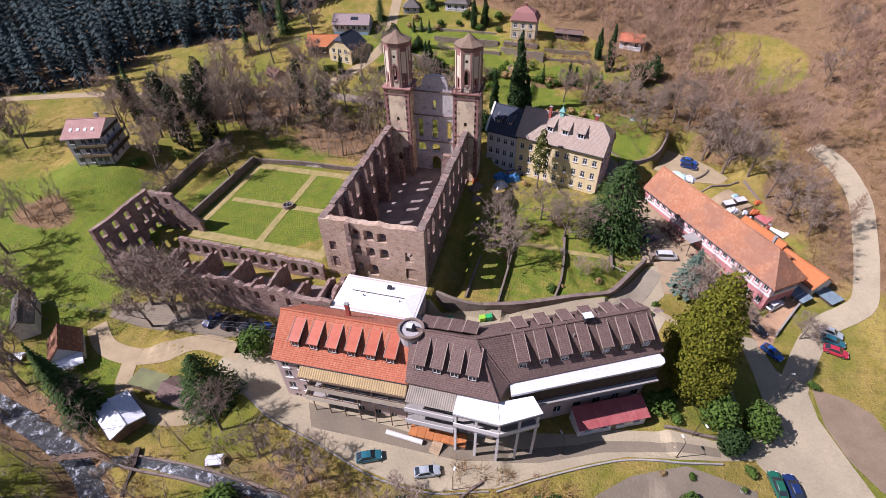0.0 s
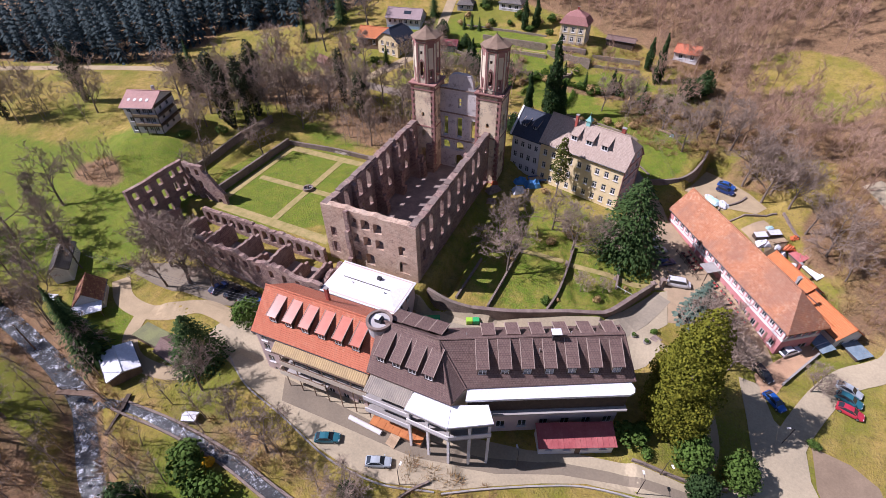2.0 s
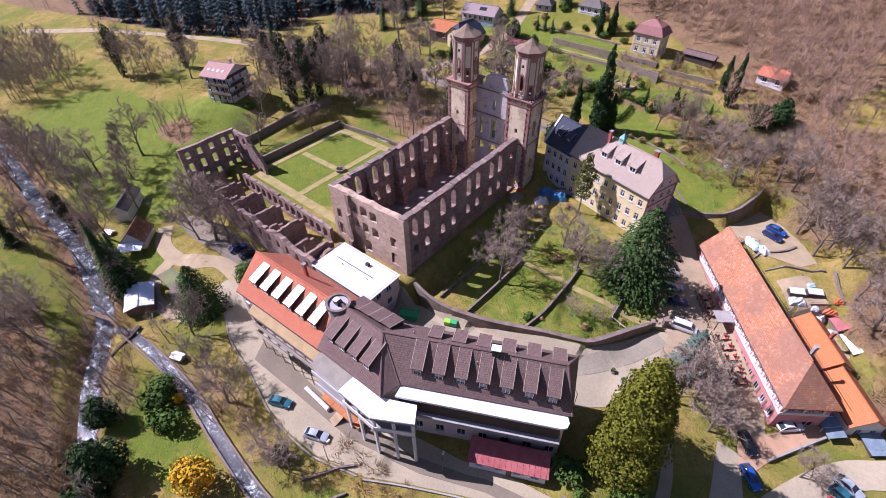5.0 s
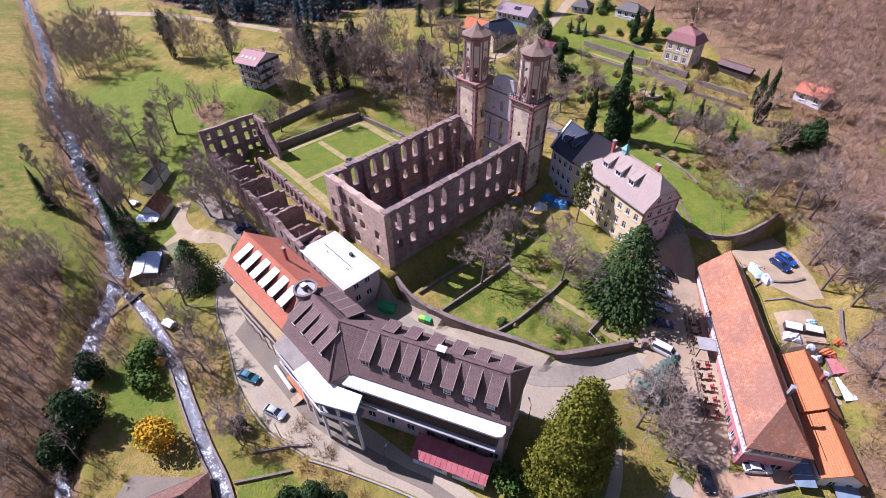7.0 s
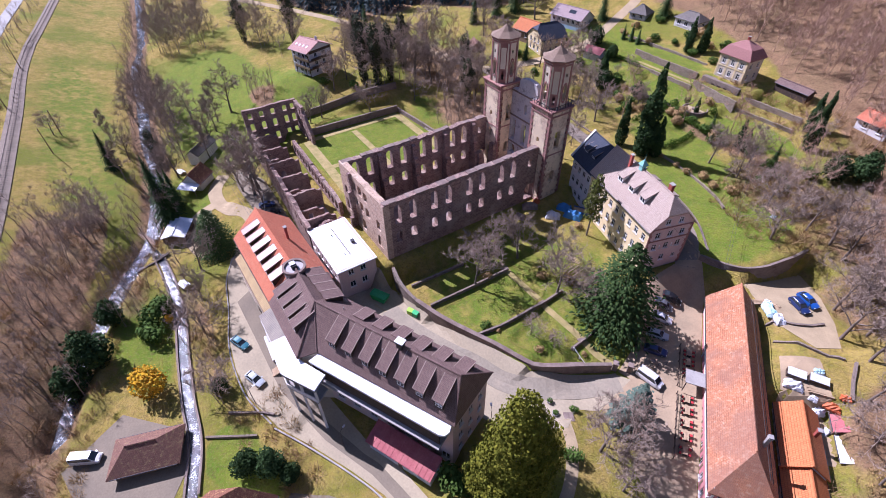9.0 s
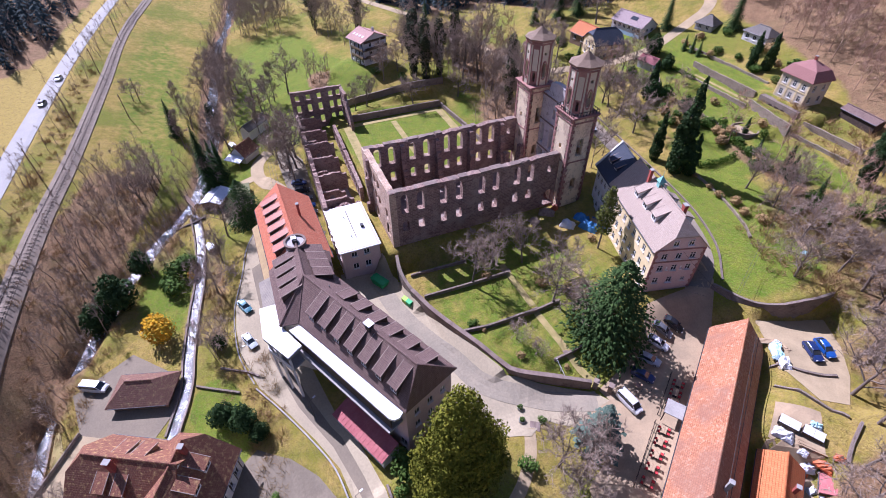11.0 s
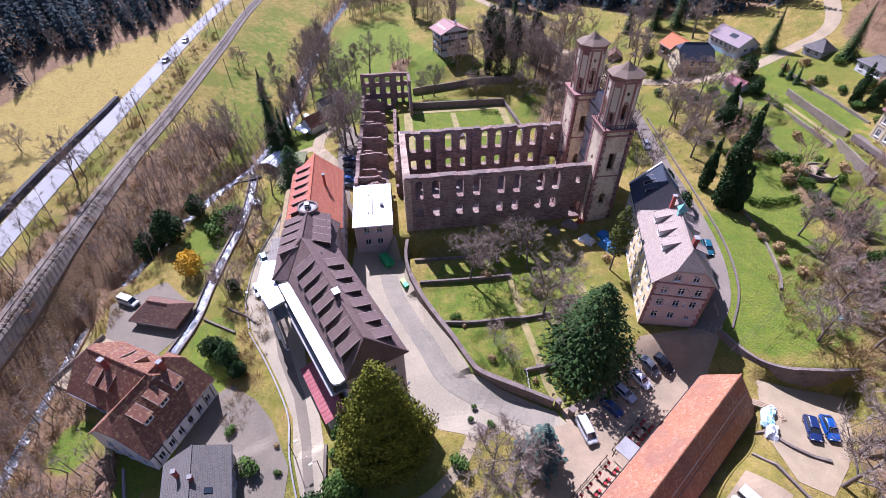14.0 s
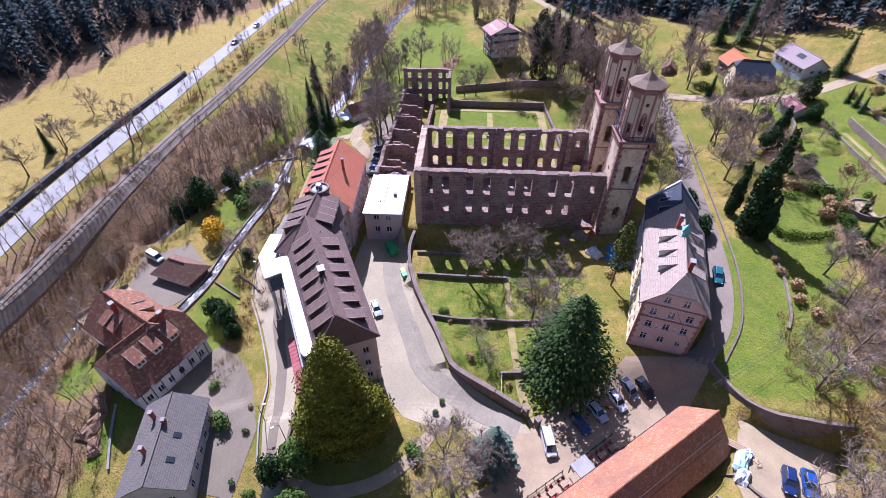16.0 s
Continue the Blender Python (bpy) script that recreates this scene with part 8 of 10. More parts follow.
bushy = mesh_from("leaves", *leaf_arrays(rng, [(0, 0, 3.2, 3.6, 3.4, 3.2), (1.6, 0.8, 4.4, 2.8, 2.8, 2.8), (-1.4, 0.6, 5.0, 2.6, 2.6, 3.0), (0.2, -1.4, 4.0, 2.8, 2.6, 2.8), (0, 0.2, 7.0, 1.8, 1.8, 2.4)], 2400, 0.34), YEW)
for x, y, s, lab in ((57.4, -18.0, 0.62, "dark evergreen beside the road"),
                     (1.0, 60.5, 0.7, "dark evergreen behind the church tower"), (8.0, 61.5, 0.6, "dark evergreen behind the abbey hall"), (25.0, -40.4, 0.6, "dark shrub below the drive"), (27.2, -37.2, 0.62, "dark shrub below the drive"), (29.8, -35.0, 0.45, "dark shrub below the drive"), (7.1, -40.3, 0.4, "small dark evergreen on the bank"), (-12.8, -59.8, 1.0, "dark evergreen by the stream"), (-10.2, -64.2, 0.9, "dark evergreen by the stream"), (-22.6, -55.6, 0.7, "dark evergreen by the stream"),
                     (-10, 89.4, 0.5, "dark evergreen on the terraced slope"), (-20.4, 86.4, 0.7, "broad dark evergreen on the terraced slope"), (-40, 103, 0.7, "dark evergreen in the hamlet"), (-30, 100, 0.5, "dark evergreen in the hamlet"), (44, 90, 0.7, "dark evergreen on the hillside"), (48, 93, 0.8, "dark evergreen on the hillside")):
    plant("evergreen", lab, "evergreen", None, bushy, x, y, s, float(RNG.uniform(0, 360)))
pine = mesh_from("needles", *leaf_arrays(rng, [(0.3, 0, 6.0, 1.9, 1.8, 1.2), (-0.4, 0.2, 8.6, 2.3, 2.1, 1.5), (0.4, 0.2, 11.2, 2.1, 2.0, 1.6), (-0.2, 0, 13.6, 1.5, 1.5, 1.5), (0, 0, 15.6, 0.8, 0.8, 1.2)], 1700, 0.24), PINE)
plant("pine", "slim olive-green pine in front of the abbey hall", "pine", stem_mesh(15.5, 0.22), pine, 18.8, 42.2, 1.0)
bushgold = mesh_from("leaves", *leaf_arrays(rng, [(0, 0, 3.4, 2.9, 2.8, 3.2), (0.8, 0.5, 4.6, 2.2, 2.2, 2.6), (-0.8, -0.3, 4.2, 2.2, 2.2, 2.4)], 1800, 0.26), SHRUB)
plant("evergreen", "rounded olive-green evergreen beside the red-roofed wing", "evergreen", None, bushgold, -28.4, -20.4, 1.0)
for x, y, q in ((55.6, -13.6, 1.08), (63.0, -13.2, 0.98)):
    plant("evergreen", "broad rounded green bush on the roadside lawn", "evergreen", None, bushgold, x, y, q, 80.0 * q, "", dz=-0.6)
# ivy-clad trees
ivy = mesh_from("leaves", *leaf_arrays(rng, [(0, 0, 3, 1.2, 1.2, 3.4), (0.2, 0.1, 7, 1.6, 1.5, 3.4), (-0.2, 0, 11, 1.9, 1.7, 3.4), (0.1, 0.2, 14, 1.5, 1.5, 2.6), (1.6, 0.4, 10, 1.2, 1.0, 1.4), (-1.5, -0.5, 12, 1.1, 1.1, 1.4)], 2000, 0.26), IVY)
for x, y, s in ((-84.5, 36, 1.1), (-79.5, 34, 1.0), (-75, 37, 1.1), (-77, 43, 1.0), (-56, 60, 0.9), (-46, 54, 0.8), (-84, 52, 1.0), (-22, 54, 0.6), (-140, 30, 1.0), (-105, 44, 0.8), (-160, 14, 1.0), (-90, -36, 0.7)):
    t = plant("ivy_tree", "tall leafless tree with a trunk clad in dark ivy", "tree", KINDS[TALL][0], ivy, x, y, s * 1.15, float(RNG.uniform(0, 360)), "ivy-clad trees", "dark ivy")
    part("twig_crown", KINDS[TALL][1], None, t)
# shrubs
green = mesh_from("leaves", *leaf_arrays(rng, [(0, 0, 0.9, 1.2, 1.1, 0.9), (0.6, 0.3, 1.1, 0.8, 0.8, 0.7), (-0.5, -0.4, 1.0, 0.8, 0.8, 0.7)], 420, 0.17), SHRUB)
for x, y, s in ((75.1, -1.4, 0.8), (45.9, -13.9, 1.9), (47.6, -12.4, 1.5), (49.0, -15.4, 0.9), (47.5, 11.0, 0.6), (-18.5, -47.5, 2.6), (-13.5, -49.0, 2.2), (-22, -46, 1.6), (41.8, -34.4, 0.8), (49.4, -29.6, 1.35), (53.5, 4.6, 1.2)):
    plant("shrub", "rounded green shrub beside the road", "shrub", None, green, x, y, s, float(RNG.uniform(0, 360)), "garden shrubs", dz=-0.1)
for x, y, s in ((25.4, 7.9, 0.85), (14, 87.6, 1.2), (19, 86.6, 1.1), (27, 86.6, 1.0), (9, 89.4, 0.9), (3.0, 90.2, 0.9), (6.0, 90.6, 0.8), (-1, 89.6, 1.2), (-8, 83, 1.3), (-14, 86, 1.2), (-20, 92, 1.3), (34, 84, 1.0), (40, 88, 1.4), (-36, 92, 1.3), (-44, 80, 1.1), (-58, 84, 1.3), (-70, 88, 1.6), (-80, 30, 1.4), (-86, 22, 1.3)):
    plant("shrub", "rounded green garden shrub", "shrub", None, green, x, y, s, float(RNG.uniform(0, 360)), "garden shrubs", dz=-0.1)
for x, y, q in ((50.6, -24.9, 0.5), (60.4, -21.2, 0.8)):
    plant("shrub", "rounded green shrub on the planting strip", "shrub", None, green, x, y, q, 40 * x, "garden shrubs", dz=-0.1)
rusty = mesh_from("leaves", *leaf_arrays(rng, [(0, 0, 0.6, 0.9, 0.8, 0.6), (0.4, 0.2, 0.7, 0.6, 0.6, 0.5)], 260, 0.14), DRY_BRUSH)
for x, y, s in ((46.0, -25.6, 0.6), (21.5, 71.6, 1.2), (25.0, 72.6, 1.5), (18.0, 72.2, 1.0), (28.5, 71.5, 1.4), (32.5, 72.5, 1.6), (13.0, 72.6, 0.9), (35.2, 13.4, 1.0), (27.6, 9.4, 0.6), (40.5, 20.5, 0.7), (15.0, 16.0, 1.2), (22.0, 26.0, 1.4), (26, 30, 1.6), (-8, 98, 1.5), (38, 80, 2.0), (44, 82, 2.2), (52, 80, 2.0), (16, 42.5, 1.2), (46, 77, 1.8)):
    plant("brown_shrub", "russet leafless garden shrub", "shrub", None, rusty, x, y, s, float(RNG.uniform(0, 360)), "russet shrubs", dz=-0.05)
yellow = mesh_from("leaves", *leaf_arrays(rng, [(0, 0, 1.8, 1.9, 1.8, 1.7), (0.9, 0.5, 2.4, 1.2, 1.2, 1.2), (-0.8, -0.4, 2.2, 1.3, 1.2, 1.2)], 1000, 0.18), FORSYTHIA)
plant("forsythia", "bright yellow forsythia in full bloom", "forsythia", None, yellow, 0.2, -51.2, 1.7)
plant("forsythia", "small yellow forsythia on the bank", "forsythia", None, yellow, -16.5, -45.4, 0.5)
garden = np.random.default_rng(45)
for k in range(70):
    x, y = float(garden.uniform(-32, 46)), float(garden.uniform(74, 104))
    if (-16 < x < 3 and 91 < y < 101) or (10.5 < x < 35.5 and 88 < y < 98) or (10 < x < 32 and 72 < y < 80) or (-25 < x < 30 and y > 98) or (0 < x < 13 and 75 < y < 86) or (x > 0 and x < 11 and y > 98) or (x < 40 and y < 68 + 0.4 * (40 - x) * 0.5):
        continue
    kind = garden.integers(0, 3)
    if kind == 0:
        plant("shrub", "rounded green garden shrub", "shrub", None, green, x, y, float(garden.uniform(0.5, 1.2)), float(garden.uniform(0, 360)), "garden shrubs", dz=-0.1)
    elif kind == 1:
        plant("brown_shrub", "russet leafless garden shrub", "shrub", None, rusty, x, y, float(garden.uniform(0.8, 1.9)), float(garden.uniform(0, 360)), "russet shrubs", dz=-0.05)
    else:
        bare_trees((x, y, ORCHARD, float(garden.uniform(0.25, 0.6))))
# bushes round the hamlet gardens and along the terrace walls
for k in range(46):
    x, y = (float(garden.uniform(-46, -2)), float(garden.uniform(111.6, 124))) if k < 26 else (float(garden.uniform(-40, 34)), float(garden.uniform(84.5, 90.5)))
    if abs(x + 44.5) < 4 or (-27 < x < -16 and y > 119) or (-42 < x < -34 and y > 117) or (x > 10 and y > 87.6):
        continue
    if garden.uniform() < 0.6:
        plant("shrub", "dense dark green garden bush", "shrub", None, green, x, y, float(garden.uniform(0.7, 1.5)), float(garden.uniform(0, 360)), "garden shrubs", dz=-0.1)
    else:
        plant("brown_shrub", "russet leafless garden shrub", "shrub", None, rusty, x, y, float(garden.uniform(1.0, 2.0)), float(garden.uniform(0, 360)), "russet shrubs", dz=-0.05)
# clipped hedge squares on the terraced lawn
def hedge(pts, h, w, lab):
    r = np.random.default_rng(int(abs(pts[0][0] * 10)) + 3)
    line = curve(pts, 0.7)
    lobes = [(p.x, p.y, float(ground(p.x, p.y)) + h * 0.5, w * 0.6, w * 0.6, h * 0.55) for p in line]
    tagged(new("hedge", mesh_from("leaves", *leaf_arrays(r, lobes, 70 * len(lobes), 0.17, 0.8), HEDGE)), lab, "hedge", kind="structure")


hedge([(5.4, 76.2), (9.6, 75.6), (11.6, 76.6), (12.6, 80.4), (12.4, 84.8)], 1.5, 1.2, "thick clipped green hedge round a terrace lawn")
hedge([(-3.4, 89.8), (2.7, 88.4), (8.0, 88.4), (14, 87.4), (21, 86.6)], 1.4, 1.6, "dark loose hedge along the terrace")
hedge([(-2.5, 80.5), (-0.9, 84.1)], 1.5, 1.2, "short clipped green hedge on the terrace")
hedge([(-42, 98), (-30, 101), (-20, 101)], 1.2, 1.0, "clipped hedge along the hamlet lane")

# ---- woods ----
def scatter(test, box_, step, seed):
    r = np.random.default_rng(seed)
    gx, gy = np.meshgrid(np.arange(box_[0], box_[1], step), np.arange(box_[2], box_[3], step))
    p = np.stack([gx.ravel(), gy.ravel()], -1) + r.uniform(-0.48, 0.48, (gx.size, 2)) * step
    keep = test(p[:, 0], p[:, 1]) > r.uniform(0.25, 0.95, len(p))
    return p[keep], r


def grove(name, templates, pts, rng, lo, hi, mat, label, category, squash=0.12):
    """Many trees joined into one mass."""
    Vs, Fs, n = [], [], 0
    z = ground(pts[:, 0], pts[:, 1])
    for (x, y), h in zip(pts, z):
        V, F = templates[rng.integers(len(templates))]
        s, a = rng.uniform(lo, hi), rng.uniform(0, 2 * math.pi)
        c, q = math.cos(a) * s, math.sin(a) * s
        W = np.stack([V[:, 0] * c - V[:, 1] * q + x, V[:, 0] * q + V[:, 1] * c + y, V[:, 2] * s * rng.uniform(1 - squash, 1 + squash) + h], -1)
        Vs.append(W)
        Fs.append(F + n)
        n += len(V)
    return tagged(new(name, mesh_from(name, np.concatenate(Vs), np.concatenate(Fs), mat)), label, category, kind="stuff")


def light_bare(seed, h, spread_, orders=(0, 3), limbs=9, trunk=0.11, rise=0.9, n=560, length=1.6, width=0.06):
    rng = np.random.default_rng(seed)
    segs = bare_segments(rng, h, spread_, limbs, orders, trunk, 0.04, rise)
    V, F = tubes([s[:4] for s in segs if s[4] < 2], lambda r: 4 if r > 0.1 else 3)
    V2, F2 = sprays(rng, segs, n, length, width)
    return np.concatenate([V, V2]), np.concatenate([F, F2 + len(V)])


BARE = [light_bare(51, 12, 4.6), light_bare(52, 14, 4.2), light_bare(53, 11, 5.0), light_bare(54, 13, 3.6)]
THIN = [light_bare(55, 12, 2.0, (0, 3), 8, 0.13, 1.2, 170, 1.1, 0.06), light_bare(56, 10, 2.4, (0, 3), 7, 0.11, 1.1, 170, 1.1, 0.06), light_bare(57, 13, 1.8, (0, 3), 8, 0.13, 1.3, 170, 1.1, 0.06)]
FIRS = [conifer_arrays(np.random.default_rng(61), 20, 3.3, 13, 7, 1, 0.05, 0.55, 0.8, 1.05), conifer_arrays(np.random.default_rng(62), 23, 3.5, 14, 7, 1, 0.05, 0.55, 0.8, 1.05), conifer_arrays(np.random.default_rng(63), 17, 3.1, 12, 7, 1, 0.05, 0.55, 0.8, 1.05)]


def fir_side(x, y):
    n = smooth(-2, 4, y - north_edge(x)) * smooth(-60, -68, x)
    return np.maximum(n, smooth(2, -4, y - south_edge(x)) * np.where(y < south_edge(x) - 14, 0.8, 0.35))


def bare_side(x, y):
    w = woodland(x, y)
    firs = np.maximum(smooth(-2, 4, y - north_edge(x)) * smooth(-60, -68, x), smooth(2, -4, y - south_edge(x)))
    return w * (1 - 0.72 * firs) * smooth(3.5, 6, np.abs(y - rail_y(x))) * smooth(2, 3.5, np.abs(y - stream_y(x))) * (1 - blob(x, y, 59, 56, 10, 8, 0.1))


def off_road(x, y):
    """Keeps trees and brush off the eastern road and the yards."""
    road = np.interp(y, [4, 10, 14.6, 17.4, 20.8, 28.5, 38, 47.6, 55, 60], [75, 78.4, 82, 86.2, 89.8, 92, 93.6, 94.7, 93.9, 92])
    return smooth(3.0, 5.0, np.abs(x - road)) * np.where((x > 49) & (x < 79) & (y > 26) & (y < 62), 0.0, 1.0)


def in_sight(f):
    return lambda x, y: f(x, y) * off_road(x, y) * np.where((x < 150) & (y > -260) & ((y > -100) & (x < 66) | (y > -60) | (x < 12)), 1.0, 0.0) * np.where((x > 70) & (y < 18), 0.0, 1.0)


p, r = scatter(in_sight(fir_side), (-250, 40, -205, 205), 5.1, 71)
grove("fir_forest", FIRS, p, r, 0.75, 1.25, SPRUCE_HAZE, "dense dark fir forest on the far slopes", "forest")
p, r = scatter(in_sight(lambda x, y: bare_side(x, y) * np.where(y > 60, 1.0, 0.0)), (-120, 150, 60, 190), 5.0, 72)
grove("bare_wood", BARE, p, r, 0.7, 1.25, TWIG_RUSSET, "leafless brown woodland on the hillside", "woodland")
p, r = scatter(in_sight(lambda x, y: bare_side(x, y) * np.where((y <= 60) & (x > 66), 1.0, 0.0)), (60, 150, -60, 60), 4.2, 73)
grove("scrub_wood", BARE, p, r, 0.45, 0.8, TWIG_RUSSET, "leafless scrub on the slope behind the inn", "scrub")
p, r = scatter(in_sight(lambda x, y: 1.3 * bare_side(x, y) * np.where((y <= 60) & (x <= 66) & (y > south_edge(x) + 2), 1.0, 0.0)), (-290, 66, -140, 60), 2.9, 74)
grove("bank_wood", THIN, p, r, 0.55, 1.05, TWIG, "thin leafless alders along stream and railway", "woodland")
p, r = scatter(in_sight(lambda x, y: 2 * bare_side(x, y) * np.where(y < south_edge(x) + 2, 1.0, 0.0)), (-290, 30, -200, -90), 6.0, 75)
grove("edge_wood", THIN, p, r, 0.8, 1.25, TWIG, "leafless trees along the forest edge", "woodland")
def park_side(x, y):
    z = 0.75 * np.maximum(blob(x, y, -80, 44, 12, 9, 0.4), blob(x, y, -48, 56, 18, 6, 0.4))
    z = np.maximum(z, np.maximum(0.8 * blob(x, y, -112, -30, 42, 3.6, 0.4), np.maximum(blob(x, y, -196, -8, 28, 15, 0.4), blob(x, y, -150, 18, 24, 5, 0.4))))
    return np.maximum(z, blob(x, y, -20, 60, 18, 5, 0.4)) * smooth(2.5, 5, np.abs(y - np.interp(x, [-184, -155, -120, -93, -74, -60, -44, -9, 8, 24], [42, 53, 60.6, 65, 69, 72, 70, 65, 63, 60])))


p, r = scatter(park_side, (-230, 10, -45, 75), 5.0, 77)
grove("park_wood", BARE, p, r, 0.9, 1.45, TWIG, "tall leafless trees crowding the park", "woodland")
# brambles and dry brush
def tuft(seed, n=75, r=1.1, h=1.0, width=0.045):
    """Arching dry stalks rising from a patch of ground."""
    g = np.random.default_rng(seed)
    az, rr = g.uniform(0, 2 * np.pi, n), r * np.sqrt(g.uniform(0, 1, n))
    base = np.stack([rr * np.cos(az), rr * np.sin(az), np.full(n, -0.05)], -1)
    d = np.stack([0.5 * np.cos(az), 0.5 * np.sin(az), np.ones(n)], -1) + g.normal(0, 0.45, (n, 3))
    w = np.cross(d, g.normal(0, 1, (n, 3)))
    w /= np.linalg.norm(w, axis=1, keepdims=True)
    tip = base + d * (h * g.uniform(0.4, 1.1, (n, 1)))
    tip[:, 2] = np.abs(tip[:, 2])
    return np.stack([base - w * width, base + w * width, tip], 1).reshape(-1, 3), np.arange(3 * n).reshape(-1, 3)


BRUSH = [tuft(81), tuft(82, 60, 0.9, 1.3), tuft(83, 80, 1.3, 0.7)]
def brush_zone(x, y):
    z = np.maximum(np.maximum(blob(x, y, 92, 50, 16, 34), blob(x, y, 72, 57, 8, 10)), np.maximum(blob(x, y, 44, 76, 16, 12), blob(x, y, 26, -34, 16, 3.5)))
    z = np.maximum(z, smooth(5, 2, np.abs(y - stream_y(x) - 5)) * 0.8 * smooth(-70, -40, x))
    z = np.maximum(z, 0.7 * blob(x, y, 30, 104, 30, 6))
    z = np.maximum(z, 0.6 * smooth(4, 1, np.abs(y - rail_y(x) + 6.5)))
    z = np.maximum(z, 0.45 * blob(x, y, -5, -40, 30, 3.5))
    z = np.maximum(z, 0.8 * blob(x, y, -34, -52, 14, 4.5))
    return off_road(x, y) * np.maximum(z, 0.55 * woodland(x, y) * np.where((np.abs(x) < 110) & (y < 110), 1.0, 0.0))
p, r = scatter(brush_zone, (-150, 120, -100, 125), 1.9, 76)
grove("dry_brush", BRUSH, p, r, 0.5, 1.3, DRY_BRUSH, "dry brown brambles and brush", "brush", 0.3)

# ---- cars ----
CAR_CACHE = {}
TAIL_RED = plain("red lamp glass", rgb(0.4, 0.02, 0.02), rgb(0.3, 0.015, 0.015), 0.2, spec=0.6)
LAMP_CLEAR = plain("clear lamp glass", rgb(0.7, 0.7, 0.68), rgb(0.6, 0.6, 0.6), 0.1, spec=0.7)
PLASTIC_BLACK = plain("black plastic trim", rgb(0.025, 0.025, 0.027), rgb(0.035, 0.035, 0.036), 0.6)


def loft(sections):
    """Closed body through cross sections of equal vertex count."""
    bm = bmesh.new()
    rows = [[bm.verts.new(p) for p in s] for s in sections]
    n = len(rows[0])
    for a, b in zip(rows, rows[1:]):
        for k in range(n):
            bm.faces.new((a[k], a[(k + 1) % n], b[(k + 1) % n], b[k]))
    bm.faces.new(rows[0][::-1])
    bm.faces.new(rows[-1])
    return bm


def car_meshes(colour, kind):
    key = (colour, kind)
    if key in CAR_CACHE:
        return CAR_CACHE[key]
    # stations along the car: x, sill, shoulder height, half width
    if kind == "van":
        L, top = 4.9, 1.95
        st = [(-2.40, 0.50, 1.05, 0.84), (-2.36, 0.32, 1.12, 0.90), (-1.0, 0.26, 1.12, 0.92), (1.2, 0.26, 1.10, 0.92), (1.75, 0.28, 1.02, 0.90), (2.30, 0.32, 0.84, 0.84), (2.42, 0.42, 0.70, 0.74)]
        cab = [(-2.34, 0.82), (-2.22, 0.76), (-0.2, 0.78), (1.05, 0.74), (1.85, 0.80)]
        hts = [1.12, top, top + 0.03, top - 0.04, 1.03]
    else:
        L, top = 4.25, 1.45
        st = [(-2.10, 0.45, 0.80, 0.74), (-2.02, 0.30, 0.88, 0.82), (-1.2, 0.22, 0.90, 0.86), (0.4, 0.22, 0.88, 0.87), (1.1, 0.24, 0.84, 0.86), (1.85, 0.28, 0.72, 0.82), (2.12, 0.38, 0.60, 0.70)]
        cab = [(-1.98, 0.72), (-1.45 if kind == "estate" else -1.15, 0.60), (-0.3, 0.62), (0.25, 0.60), (1.10, 0.74)]
        hts = [0.88, top - (0.03 if kind == "estate" else 0.06), top, top - 0.05, 0.85]
    body = loft([[(x, -w, z0), (x, -w - 0.02, (z0 + z1) / 2), (x, -w + 0.07, z1), (x, -0.3 * w, z1 + 0.035), (x, 0.3 * w, z1 + 0.035), (x, w - 0.07, z1), (x, w + 0.02, (z0 + z1) / 2), (x, w, z0)] for x, z0, z1, w in st])
    base = [np.interp(x, [s[0] for s in st], [s[2] for s in st]) - 0.04 for x, _ in cab]
    foot = [float(np.interp(x, [s[0] for s in st], [s[3] for s in st])) - 0.08 for x, _ in cab]
    glassy = loft([[(x, -f, b), (x, -w, max(h - 0.05, b + 0.02)), (x, w, max(h - 0.05, b + 0.02)), (x, f, b)] for (x, w), h, b, f in zip(cab, hts, base, foot)])
    roof = bmesh.new()
    (x0, w0), (x1, w1), (x2, w2) = cab[1], cab[2], cab[3]
    r = [[(x0 - 0.05, -w0 - 0.02, hts[1] - 0.09), (x0 - 0.05, -w0 + 0.1, hts[1]), (x0 - 0.05, w0 - 0.1, hts[1]), (x0 - 0.05, w0 + 0.02, hts[1] - 0.09)],
         [(x1, -w1 - 0.02, hts[2] - 0.09), (x1, -w1 + 0.1, hts[2] + 0.02), (x1, w1 - 0.1, hts[2] + 0.02), (x1, w1 + 0.02, hts[2] - 0.09)],
         [(x2 + 0.05, -w2 - 0.02, hts[3] - 0.09), (x2 + 0.05, -w2 + 0.1, hts[3]), (x2 + 0.05, w2 - 0.1, hts[3]), (x2 + 0.05, w2 + 0.02, hts[3] - 0.09)]]
    roof.free()
    roof = loft(r)
    pil = []
    for s in (-1, 1):
        for (xa, wa, ha, ba, fa), (xb, wb, hb, bb, fb) in (((cab[0][0], cab[0][1], hts[0], base[0], foot[0]), (x0, w0, hts[1] - 0.06, base[1], foot[1])), ((cab[4][0], cab[4][1], hts[4], base[4], foot[4]), (x2, w2, hts[3] - 0.06, base[3], foot[3]))):
            bm = bmesh.new()
            tube(bm, (xa, s * fa, ha - 0.03), (xb, s * wb, hb), 0.05, 0.045, 4)
            pil.append(to_mesh(bm, PAINT[colour]))
    tyre = bmesh.new()
    tube(tyre, (0, -0.10, 0), (0, 0.10, 0), 0.31, 0.31, 14)
    rim = bmesh.new()
    tube(rim, (0, -0.115, 0), (0, 0.115, 0), 0.19, 0.19, 10)
